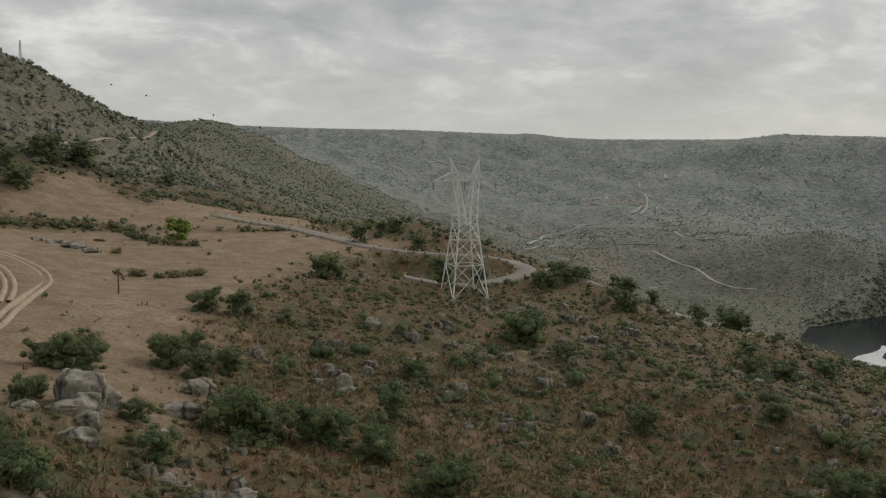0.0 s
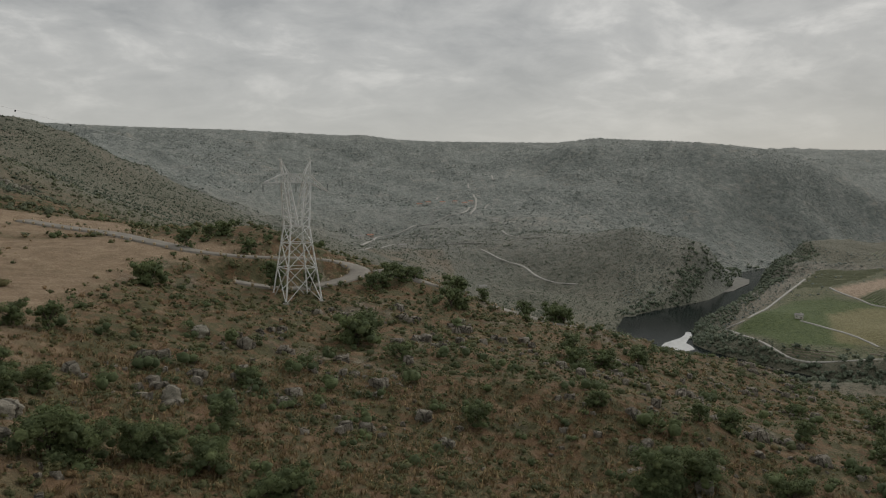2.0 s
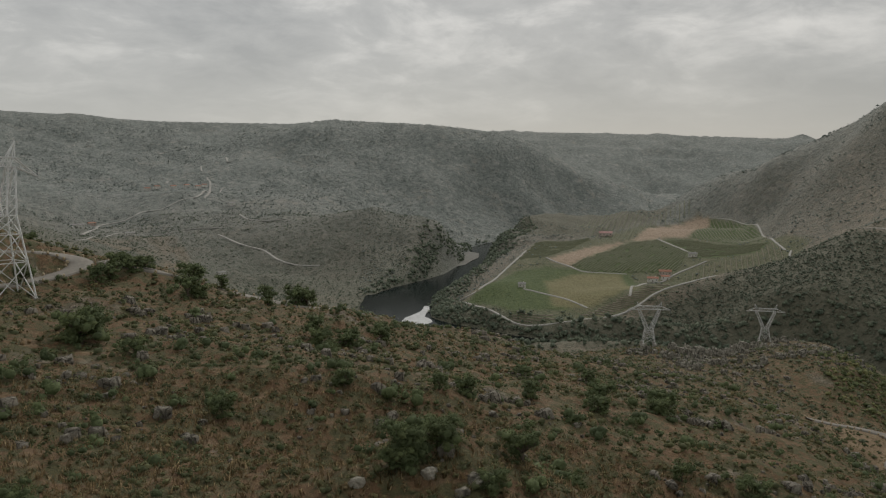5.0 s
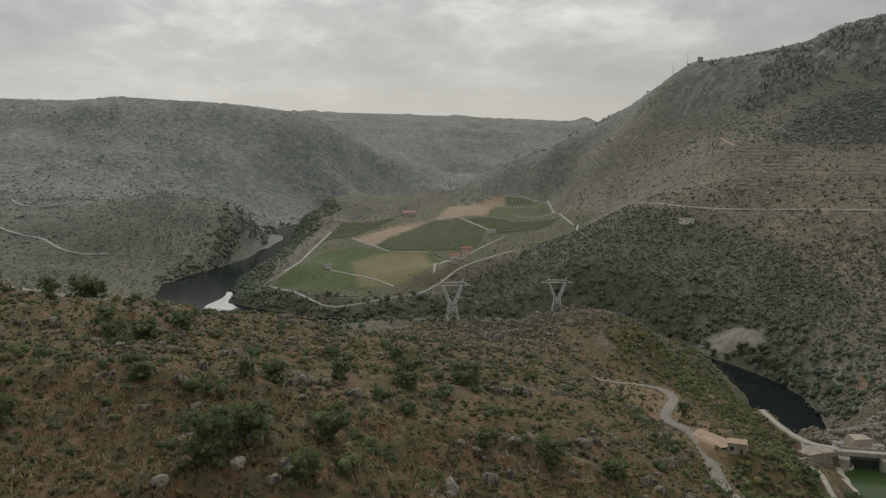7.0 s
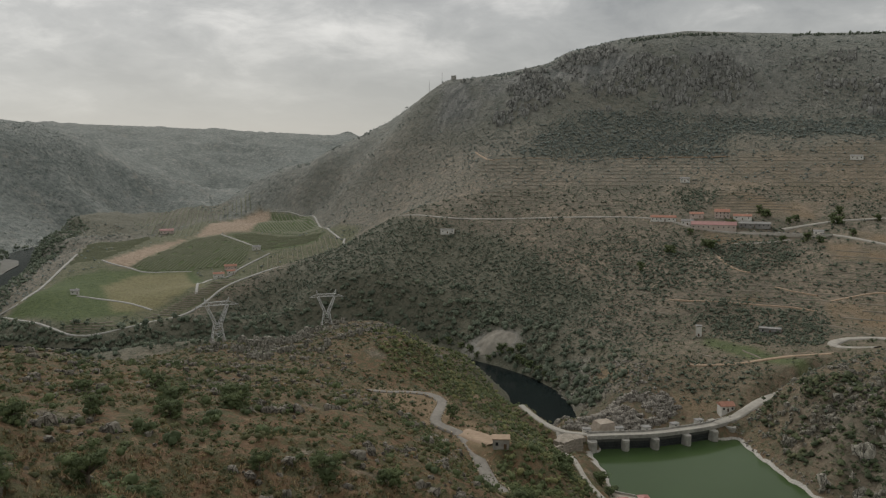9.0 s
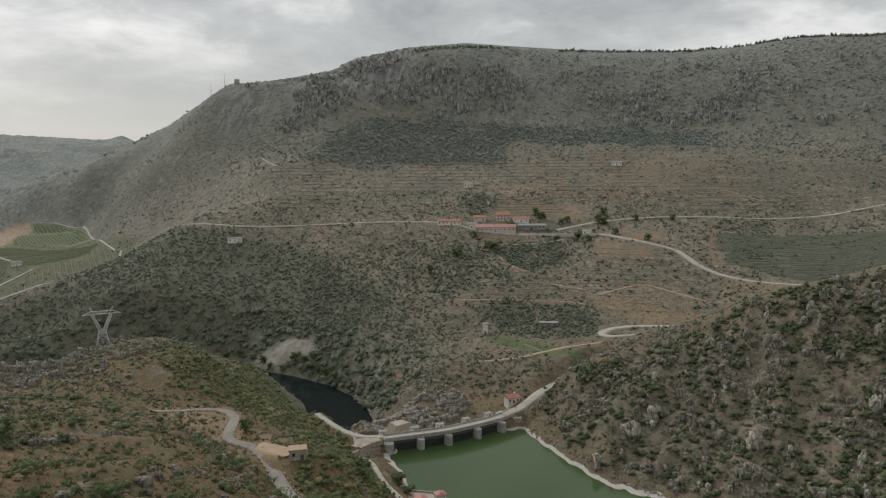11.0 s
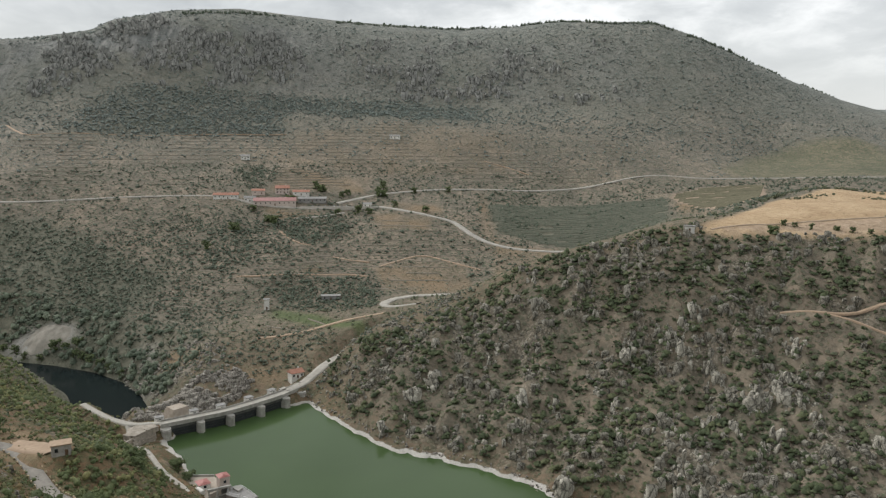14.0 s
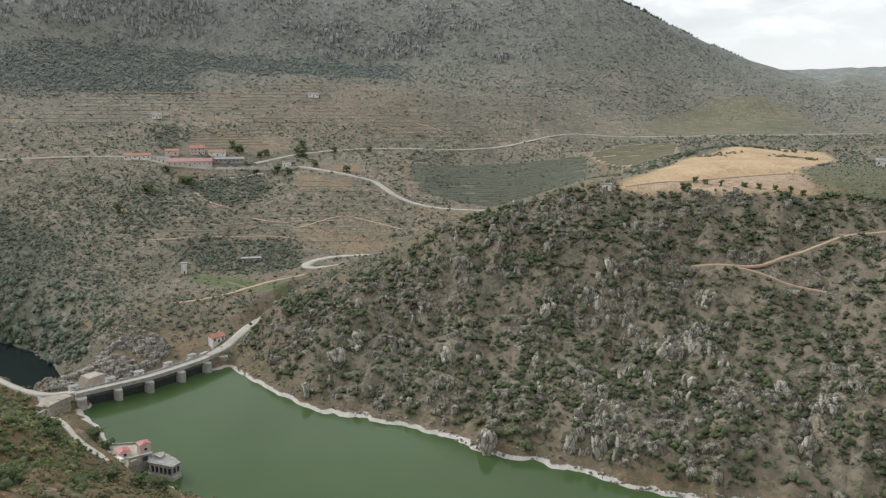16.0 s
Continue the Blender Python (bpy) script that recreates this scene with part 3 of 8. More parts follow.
quads = np.stack([i0, i0 + na, i1 + na, i1], -1).reshape(-1, 4)
hub = len(GX)
core = np.array([(hub, (i + 2) % na, (i + 1) % na, i) for i in range(0, na - na % 2, 2)])


def sample_grid(grid, x, y):
    """Height of the ground sheet itself at plan points (bilinear)."""
    x, y = np.asarray(x, float), np.asarray(y, float)
    az = np.degrees(np.arctan2(x, y))
    az = np.where(az < -36, az + 360, az)
    ca = np.interp(az, AZ, np.arange(na))
    cr = np.clip(np.interp(np.hypot(x, y), RINGS, np.arange(nr)), 0, nr - 1.001)
    ia, ir = np.minimum(ca.astype(int), na - 2), cr.astype(int)
    fa, fr = ca - ia, cr - ir
    return (grid[ir, ia] * (1 - fa) + grid[ir, ia + 1] * fa) * (1 - fr) + (grid[ir + 1, ia] * (1 - fa) + grid[ir + 1, ia + 1] * fa) * fr


def curve_through(pts, step):
    """Evenly spaced points on a smooth curve through plan points."""
    p = [np.array(q, float) for q in pts]
    p = [2 * p[0] - p[1]] + p + [2 * p[-1] - p[-2]]
    out = []
    for i in range(1, len(p) - 2):
        n = max(2, int(np.linalg.norm(p[i + 1] - p[i]) / step))
        for k in range(n):
            t = k / n
            out.append(0.5 * (2 * p[i] + (p[i + 1] - p[i - 1]) * t + (2 * p[i - 1] - 5 * p[i] + 4 * p[i + 1] - p[i + 2]) * t * t + (3 * p[i] - p[i - 1] - 3 * p[i + 1] + p[i + 2]) * t ** 3))
    out.append(p[-2])
    return np.array(out)


# roads and tracks: width, surface, plan line
ROADS = [
    ("road", 6.0, "asphalt", [(-78, 272), (-55, 256), (-37, 236), (-23, 223), (-10, 222), (2, 226), (12, 231), (20, 232), (24.5, 227), (21, 220), (12, 213), (3, 207), (-10, 206)]),
    ("road", 5.5, "asphalt", [(30, 230), (39, 223), (46, 221), (54, 224), (66, 226), (78, 221), (86, 218), (96, 220), (110, 226)]),
    ("dirt_track", 2.2, "dirt", [(-98, 157), (-87.5, 154), (-80, 150), (-74, 144), (-66.6, 130), (-58.7, 109), (-54.5, 97), (-52, 90), (-50, 82), (-49, 74)]),
    ("dirt_track", 2.0, "dirt", [(-90, 148), (-79.7, 140), (-72, 129), (-65, 116), (-60, 106)]),
    ("dirt_track", 2.6, "dirt", [(-150, 300), (-156, 320), (-157, 355), (-165, 410), (-172, 465), (-185, 510)]),
    ("far_road", 5.0, "white", [(165, 1504), (202, 1616), (220, 1703), (285, 1734), (320, 1757), (364, 1765), (383, 1770), (426, 1784), (457, 1831), (518, 1986), (541, 2101)]),
    ("far_road", 4.5, "white", [(390, 1452), (411, 1405), (444, 1359), (452, 1304), (471, 1272), (504, 1238)]),
    ("far_track", 3.0, "white", [(133, 1313), (203, 1477), (260, 1520), (309, 1503), (362, 1500), (410, 1475)]),
    ("far_track", 5.0, "white", [(453, 1791), (469, 1826), (547, 1988), (563, 2005)]),
    ("far_track", 4.0, "white", [(467, 1573), (473, 1514), (492, 1482), (530, 1474)]),
    ("far_track", 5.0, "white", [(659, 2337), (629, 2217), (635, 2205)]),
    ("far_track", 5.0, "white", [(561, 2240), (542, 2161)]),
    ("far_track", 5.0, "white", [(433, 2088), (443, 2116), (449, 2113)]),
    ("far_track", 5.0, "white", [(488, 2433), (501, 2449), (510, 2448)]),
    ("slope_track", 3.0, "earth", [(1099, 515), (1053, 480), (1023, 452), (1040, 400), (1075, 300), (1098, 240), (1114, 146)]),
    ("slope_track", 2.6, "earth", [(772, 108), (753, 98), (737, 86), (734, 75)]),
    ("slope_track", 2.6, "earth", [(712, 53), (707, 40), (707, 30), (704, 20)]),
    ("slope_track", 2.6, "earth", [(678, 134), (676, 115), (676, 79), (678, 44), (674, 19)]),
    ("slope_track", 4.0, "pale", [(807, 99), (813, 74), (830, 50)]),
    ("slope_track", 2.4, "earth", [(695, 10), (712, -15), (715, -31), (699, -56), (682, -79)]),
    ("slope_track", 2.6, "earth", [(1010, -120), (996, -144), (975, -173)]),
    ("village_road", 6.5, "pale", [(842, 500), (832, 431), (843, 352), (848, 307), (857, 240), (861, 182), (846, 150), (838, 127), (837, 90), (845, 50), (850, 17), (825, -15), (803, -45),
                                   (793, -63), (772, -73), (752, -84), (731, -106), (720, -140), (712, -185), (700, -240)]),
    ("upper_road", 6.0, "pale", [(860, 60), (890, 20), (905, -20), (919, -60), (926, -110), (926, -177), (950, -247), (960, -330), (925, -400), (868, -497), (782, -624), (700, -740)]),
    ("hairpin_road", 6.5, "pale", [(628, -110), (622, -84), (614, -45), (613, -10), (604, 2), (590, 6), (580, 1), (572, -8), (560, -20)]),
    ("terrace_track", 4.0, "earth", [(545, 95), (548, 83), (553, 60), (562, 30), (556, 5)]),
    ("dam_road", 7.0, "pale", [(463, 64), (473, 56), (486, 49), (499, 42), (511, 32), (522, 20), (534, 10)]),
    ("shore_road", 3.8, "pale", [(442, 176), (430, 165), (416, 150), (409, 137), (411, 124)]),
    ("shore_road", 2.4, "pale", [(408, 140), (384, 127), (362, 114), (345, 104), (330, 92), (318, 86)]),
    ("lot_road", 5.0, "asphalt", [(300, 196), (312, 192), (325, 190), (334, 182), (328, 172), (308, 163), (290, 155), (286, 143), (276, 132), (258, 118), (236, 103), (215, 92)]),
    ("yard", 9.0, "earth", [(288, 142), (283, 130), (277, 121)]),
    ("crag_track", 3.0, "earth", [(417, -218), (409, -237), (403, -255), (403, -279), (396, -326), (380, -370)]),
    ("field_track", 2.2, "dirt", [(484, -204), (493, -232), (492, -262), (490, -295), (487, -335)]),
    ("crag_track", 2.0, "earth", [(409, -237), (390, -258), (374, -276)]),
    ("field_track", 2.8, "white", [(534, 846), (556, 835), (600, 866), (643, 903), (701, 949), (760, 1000)]),
    ("field_track", 2.8, "white", [(530, 838), (512, 760), (508, 690), (522, 660), (546, 635), (580, 624), (623, 618), (662, 620), (715, 612), (760, 604), (838, 594), (938, 650)]),
    ("field_track", 2.8, "white", [(728, 907), (722, 880), (724, 848), (723, 813), (762, 776)]),
    ("field_track", 2.8, "white", [(632, 638), (690, 690), (744, 727), (774, 725), (810, 738), (844, 745), (889, 749)]),
    ("field_track", 2.8, "white", [(585, 774), (592, 750), (597, 722), (597, 690), (595, 667)]),
    ("field_track", 2.8, "white", [(972, 921), (950, 870), (922, 811)]),
    ("field_track", 2.8, "white", [(1216, 1020), (1202, 970), (1168, 888), (1080, 800), (993, 716), (940, 660)]),
]
GZ = GZ.reshape(nr, na)
ROAD_LINES = []
for road_name, width, look_of, pts in ROADS:
    c = curve_through(pts, 4.0 if np.hypot(*pts[0]) < 700 else 8.0)
    h = sample_grid(GZ, c[:, 0], c[:, 1])
    for _ in range(6):
        h[1:-1] = (h[:-2] + 2 * h[1:-1] + h[2:]) / 4
    if road_name == "dam_road":
        h = np.interp(np.linspace(0, 1, len(h)), [0, 0.18, 0.5, 0.78, 1], [7.2, 7.6, 13.5, 18.5, 21])
    if road_name == "shore_road" and pts[0] == (442, 176):
        h = np.linspace(max(h[0], 7.6), 7.2, len(h))
    ROAD_LINES.append((road_name, width, look_of, c, h))
    sel = np.flatnonzero((GX > c[:, 0].min() - 20) & (GX < c[:, 0].max() + 20) & (GY > c[:, 1].min() - 20) & (GY < c[:, 1].max() + 20))
    d, hv = line_distance(GX[sel], GY[sel], list(zip(c[:, 0], c[:, 1], h)))
    reach = width * 0.5 + 1.0
    k = 1 - smooth(reach, reach + 5 + 0.006 * np.hypot(*pts[0]), d)
    flat_z = GZ.ravel()
    flat_z[sel] = flat_z[sel] * (1 - k) + (hv - 0.15) * k
GZ = GZ.ravel()
ground_me = grid_mesh("ground", np.concatenate([np.stack([GX, GY, GZ], 1), [[0, 0, GZ[:na].mean()]]]), np.concatenate([quads[:, ::-1], core]))
ground = tagged(new("ground", ground_me), "scrub-covered rocky hillsides of a river gorge", "ground", kind="structure")
ground_me.polygons.foreach_set("use_smooth", np.ones(len(ground_me.polygons), bool))
ground_me.materials.append(M_GROUND)


def colour_layer(name, r, g, b):
    layer = ground_me.color_attributes.new(name, "FLOAT_COLOR", "POINT")
    data = np.ones((len(GX) + 1, 4), np.float32)
    for i, c in enumerate((r, g, b)):
        data[:-1, i] = c
    layer.data.foreach_set("color", data.ravel())


GREENS = [(523, 822), (546, 822), (648, 885), (697, 870), (765, 774), (737, 731), (656, 652), (600, 668), (520, 705)]
GOLD = [(485, -195), (525, -237), (611, -303), (637, -352), (690, -410), (700, -450), (660, -470), (595, -440), (506, -340), (440, -312), (457, -286), (476, -240), (476, -207)]
WOOD = [(1033, 423), (1094, 268), (1112, 148), (1215, 155), (1194, 74), (1153, -129), (1261, -141), (1269, 20), (1277, 166), (1255, 305), (1221, 396), (1155, 429)]
DARKSLOPE = [(553, 600), (647, 600), (745, 580), (838, 540), (800, 330), (690, 190), (600, 240), (640, 330), (600, 480)]


def patchy(size, seed, a, b):
    return smooth(a, b, fractal(GX, GY, size, 4, seed))


GR = np.hypot(GX, GY)
far_mask = np.maximum(smooth(330, 700, GR), 0.85 * inside(GX, GY, CRAG, 25))
NEAR_RIDGE = [(200, 290), (310, 360), (410, 380), (505, 372), (525, 310), (505, 250), (455, 195), (400, 165), (300, 175), (200, 200)]
far_mask *= 1 - 0.85 * inside(GX, GY, NEAR_RIDGE, 25)
far_mask = np.maximum(far_mask, 0.9 * inside(GX, GY, LEFT_HILL, 25))
pasture = np.maximum(inside(GX, GY, PASTURE, 7), inside(GX, GY, UPPER_PASTURE, 6))
pasture = np.clip(pasture + 0.35 * fractal(GX, GY, 25, 4, 77) * (pasture > 0.02), 0, 1)
rock = inside(GX, GY, CRAG, 22) * (0.1 + 0.7 * patchy(18, 51, 0.0, 0.4))
rock = np.maximum(rock, inside(GX, GY, CLIFFS, 30) * patchy(60, 52, -0.35, 0.4) * 0.3)
rock = np.maximum(rock, (1 - far_mask) * (1 - pasture) * patchy(14, 53, 0.35, 0.6) * 0.7)
dr, half = line_distance(GX, GY, RIVER)
colour_layer("cover", pasture, rock, far_mask)
vines = inside(GX, GY, VINES, 5)
PLOUGHED = [(720, 898), (833, 935), (927, 935), (1138, 1076), (1232, 1066), (1212, 1014), (1024, 902), (976, 924), (920, 935), (724, 852)]
VINE_PLOT = [(729, 857), (916, 925), (970, 919), (920, 809), (829, 748), (769, 778), (727, 806)]
VINE_TOP = [(1024, 902), (1209, 1011), (1177, 901), (1034, 754), (1005, 747)]
VINE_MID = [(972, 907), (1007, 885), (989, 721), (954, 709), (898, 770), (927, 812)]
LIGHT_PLOT = [(639, 799), (706, 817), (753, 778), (658, 656), (596, 667), (567, 695)]
DARK_PLOT = [(868, -105), (868, -315), (720, -262), (712, -190), (774, -105)]
VINE_EAST = [(871, -316), (892, -362), (856, -419), (747, -369), (688, -308), (709, -302)]
GREEN_HILL = [(973, -419), (1076, -500), (1090, -564), (1086, -614), (1074, -650), (1041, -669), (1006, -666), (915, -637), (854, -607), (870, -507), (932, -419)]
STRAW = [[(892, 135), (932, 128), (947, 26), (900, 31)], [(694, 14), (700, -60), (640, -70), (618, -22), (648, 8)], [(822, 20), (812, -8), (797, -42), (768, -34), (774, 14)], [(828, 134), (825, 100), (818, 70), (804, 112)], [(863, -4), (850, -57), (818, -52), (826, -8)], [(470, 244), (466, 238), (429, 212), (372, 168), (370, 174), (428, 218)], [(270, 108), (280, 108), (281, 100), (271, 102)], [(492, 97), (506, 93), (502, 79), (489, 78)], [(500, 112), (509, 110), (506, 99), (496, 96)], [(528, 143), (547, 143), (546, 133), (530, 127), (519, 129)], [(760, -100), (735, -105), (720, -160), (640, -110), (650, -90)], [(505, -130), (498, -160), (490, -180), (484, -168), (498, -128)],
         [(1000, 180), (1120, 140), (1150, -20), (1080, -180), (980, -140), (960, 20)], [(470, -292), (480, -320), (447, -337), (440, -306)],
         [(690, 78), (696, 62), (680, 61), (676, 77)], [(903, -101), (894, -110), (760, -102), (758, -88)], [(952, 138), (976, 117), (927, 51), (904, 50), (891, 129)], [(829, -307), (810, -319), (653, -281), (743, -284)],
         [(155, 1372), (245, 1475), (315, 1450), (312, 1338), (272, 1240), (232, 1290), (194, 1345)], [(566, 168), (566, 154), (548, 146), (536, 150), (548, 164)], [(506, 98), (506, 86), (494, 82), (492, 94)], [(500, 80), (500, 68), (488, 64), (487, 76)],
         [(158, 1822), (167, 1852), (207, 1944), (245, 1926), (245, 1899), (196, 1851)], [(501, 1708), (528, 1753), (559, 1765), (597, 1776), (531, 1677)]]
straw_mask = np.max([inside(GX, GY, q, 5) for q in STRAW], 0) * np.array(1.0)
GOLD_STRIP = [(483, -205), (493, -232), (489, -295), (486, -333), (447, -316), (462, -287), (480, -250)]
OLIVES = [(491, -318), (524, -368), (588, -472), (500, -470), (415, -350), (436, -322)]
light_plot = inside(GX, GY, LIGHT_PLOT, 5)
plots = np.max([inside(GX, GY, q, 4) for q in (GREENS, VINE_PLOT, VINE_TOP, VINE_MID)], 0)
hill_green = np.maximum(np.maximum(0.3 * inside(GX, GY, GREEN_HILL, 20), 0.4 * inside(GX, GY, OLIVES, 4)), 0.85 * inside(GX, GY, [(621, 95), (589, 58), (540, 16), (530, 22), (570, 66), (596, 92)], 4))
colour_layer("field", np.maximum(np.maximum(vines * 0.5, plots), hill_green), np.maximum(inside(GX, GY, GOLD, 4), 0.3 * light_plot), np.max([inside(GX, GY, PLOUGHED, 4), inside(GX, GY, VINE_EAST, 4), 0.75 * inside(GX, GY, GOLD_STRIP, 3)], 0))
wood = np.max([inside(GX, GY, WOOD, 34) * (0.55 + 0.45 * patchy(50, 62, -0.3, 0.3)), inside(GX, GY, DARKSLOPE, 12) * 0.8, inside(GX, GY, DARK_PLOT, 5) * 0.7], 0)
VALLEY_GREEN = [(830, 1120), (886, 995), (1138, 1100), (1300, 1190), (1560, 1560), (1400, 1640), (1150, 1480), (960, 1290)]
wood = np.maximum(wood, 0.75 * inside(GX, GY, VALLEY_GREEN, 20))
wood = np.maximum(wood, 0.75 * inside(GX, GY, LEFT_HILL, 20) * (0.6 + 0.4 * patchy(25, 68, -0.3, 0.3)))
wood = np.maximum(wood, 0.85 * (1 - smooth(0.52, 0.6, GX / np.maximum(GY, 1.0))) * (GY > 0) * smooth(420, 600, GR) * (1 - smooth(1350, 1700, GR)) * (0.55 + 0.45 * patchy(60, 69, -0.4, 0.3)) * (1 - vines))
wood = np.maximum(wood, 0.55 * smooth(150, 240, GZ) * smooth(950, 1150, GR) * (GY < 1100) * (GX > 700) * (0.5 + 0.5 * patchy(120, 67, -0.4, 0.3)))
LAKE = [(414, 134), (440, 100), (468, 62), (486, 34), (430, -70), (340, -220), (260, -460), (180, -720), (0, -720), (60, -420), (150, -160), (230, 0), (300, 70), (380, 130)]
GRAVEL = [(638, 314), (647, 316), (652, 302), (654, 282), (650, 264), (641, 254), (636, 262), (636, 290)]
BANKS = [(575, 212), (545, 192), (518, 150), (500, 112), (515, 98), (548, 132), (570, 155), (600, 190)]
BARE = [(308, 200), (324, 196), (342, 184), (322, 166), (306, 150), (314, 142), (296, 132), (286, 122), (268, 122), (279, 140), (284, 156), (286, 180)]
wood = np.maximum(wood, 0.85 * (1 - smooth(8, 70, dr - half)) * smooth(480, 620, GR) * (1 - inside(GX, GY, GRAVEL, 5)))
pale = np.maximum(inside(GX, GY, GRAVEL, 5), inside(GX, GY, BANKS, 8) * patchy(12, 61, 0.0, 0.5) * 0.5)
# painted haze: grows with distance, sooner towards the east, left off the fields
far_haze = (0.35 + 0.65 * smooth(900, 1600, GR + 600 * (GX > 0.6 * GY))) * smooth(820, 2100, GR) * 0.95 * (1 - 0.92 * np.max([vines, inside(GX, GY, VALLEY_GREEN, 20), inside(GX, GY, GREEN_HILL, 20), inside(GX, GY, VINE_EAST, 4)], 0))
colour_layer("woods", wood, inside(GX, GY, LAKE, 25), pale)
# red: painted haze; green: bare and straw ground; blue: cliff faces
colour_layer("far_haze", far_haze, np.maximum(inside(GX, GY, BARE, 8) * patchy(18, 63, -0.85, -0.2), straw_mask * (0.3 + 0.7 * patchy(26, 64, -0.3, 0.35)) * (0.85 - 0.5 * smooth(940, 1000, GX))), inside(GX, GY, CLIFFS, 30) * patchy(90, 66, -0.35, 0.25) * (0.25 + 0.75 * smooth(60, 300, GY)))


def sheet(name, pts, z):
    me = bpy.data.meshes.new(name)
    me.from_pydata([(x, y, z) for x, y in pts], [], [tuple(range(len(pts)))])
    return new(name, me)


lake = sheet("reservoir_water", [(405, 132), (409, 124), (419, 108), (429, 92.5), (442.5, 78.5), (456, 66.5), (472, 57), (484, 40), (440, -50), (330, -220), (260, -460), (180, -720), (0, -720), (60, -420), (150, -160), (230, 0), (300, 70), (380, 130)], 0.0)
lake.data.materials.append(M_LAKE)
tagged(lake, "still opaque green water of the dammed reservoir", "water", kind="structure")


def ribbon(pts, z):
    vs, fs = [], []
    for i, (x, y, w) in enumerate(pts):
        a, b = pts[max(i - 1, 0)], pts[min(i + 1, len(pts) - 1)]
        t = Vector((b[0] - a[0], b[1] - a[1])).normalized()
        w += 14
        vs += [(x - t.y * w, y + t.x * w, z), (x + t.y * w, y - t.x * w, z)]
        if i:
            fs.append((2 * i - 2, 2 * i - 1, 2 * i + 1, 2 * i))
    return vs, fs


vs, fs = ribbon(RIVER, RIVER_Z)
me = bpy.data.meshes.new("river_water")
me.from_pydata(vs, [], fs)
me.materials.append(M_RIVER)
tagged(new("river_water", me), "dark calm river winding below the dam", "water", kind="structure")

foam = sheet("river_rapids", [(431, 810), (447, 829), (466, 842), (481, 854), (494, 868), (506, 887), (511, 882), (498, 858), (484, 842), (470, 822), (468, 806), (462, 788), (440, 776), (424, 783)], RIVER_Z + 0.06)
foam.data.materials.append(simple("white_rapids", (0.24, 0.255, 0.26), (0.5, 0.51, 0.51), 0.25, 0.4))
tagged(foam, "white broken water of shallow rapids", "water", kind="structure")
bm = bmesh.new()
bar = [bm.verts.new((x, y, RIVER_Z + z)) for x, y, z in ((748, 1206, 0.1), (790, 1226, 0.3), (824, 1261, 0.6), (873, 1306, 0.7), (916, 1369, 0.6), (927, 1427, 0.2), (894, 1412, 0.3), (845, 1330, 0.5), (790, 1268, 0.3))]
bm.faces.new(bar)
me = bpy.data.meshes.new("sand_bar")
bm.to_mesh(me)
bm.free()
me.materials.append(simple("grey_river_sand", (0.105, 0.105, 0.09), (0.19, 0.186, 0.162), 0.2))
tagged(new("sand_bar", me), "grey sand bar in the river bend", "sand bar", kind="structure")

GRID_Z = GZ.reshape(nr, na)


def ground_z(x, y):
    return float(sample_grid(GRID_Z, np.array([x]), np.array([y]))[0])


# ---- building helpers ----
def part(name, bm, mat, parent=None, label="", smooth_faces=False):
    me = bpy.data.meshes.new(name)
    bm.to_mesh(me)
    bm.free()
    me.materials.append(mat)
    if smooth_faces:
        for p in me.polygons:
            p.use_smooth = True
    ob = new(name, me)
    ob.parent = parent
    if label:
        tagged(ob, label)
    return ob


def box(bm, cx, cy, cz, sx, sy, sz, rot=0.0, bevel=0.0):
    m = Matrix.Translation((cx, cy, cz)) @ Matrix.Rotation(rot, 4, "Z") @ Matrix.Diagonal((sx, sy, sz, 1))
    r = bmesh.ops.create_cube(bm, size=1.0, matrix=m)
    if bevel:
        edges = list({e for v in r["verts"] for e in v.link_edges})
        bmesh.ops.bevel(bm, geom=edges, offset=bevel, segments=1, affect="EDGES")
    return bm


def prism(bm, outline, z0, z1):
    """A solid over a plan outline (counter-clockwise)."""
    lo = [bm.verts.new((x, y, z0)) for x, y in outline]
    hi = [bm.verts.new((x, y, z1)) for x, y in outline]
    n = len(outline)
    bm.faces.new(lo[::-1])
    bm.faces.new(hi)
    for i in range(n):
        bm.faces.new((lo[i], lo[(i + 1) % n], hi[(i + 1) % n], hi[i]))
    return bm


def strut(bm, a, b, w):
    a, b = Vector(a), Vector(b)
    d = b - a
    m = Matrix.Translation((a + b) / 2) @ d.to_track_quat("Z", "Y").to_matrix().to_4x4() @ Matrix.Diagonal((w, w, d.length, 1))
    bmesh.ops.create_cube(bm, size=1.0, matrix=m)


def empty(name, x, y, z, rz=0.0):
    e = new(name)
    e.empty_display_size = 0.5
    e.matrix_basis = pose(x, y, z, 0, 0, rz)
    return e


M_ASPHALT = simple("worn_dusty_asphalt", (0.175, 0.16, 0.138), (0.28, 0.258, 0.222), 0.9)
M_PALE = simple("pale_dusty_road", (0.29, 0.27, 0.235), (0.45, 0.42, 0.365), 0.5)
M_DIRT = simple("sandy_track", (0.3, 0.225, 0.155), (0.44, 0.35, 0.255), 0.7)
M_EARTH = simple("ochre_earth_track", (0.29, 0.21, 0.14), (0.43, 0.32, 0.225), 0.6)
M_CONCRETE = simple("stained_concrete", (0.25, 0.24, 0.215), (0.46, 0.44, 0.395), 0.5, relief=0.03)
M_CONCRETE_DARK = simple("wet_and_shaded_concrete", (0.07, 0.07, 0.065), (0.15, 0.148, 0.135), 0.6)
M_GATE = simple("dark_painted_steel_gate", (0.035, 0.04, 0.042), (0.075, 0.08, 0.08), 1.2, 0.55, 0.3)
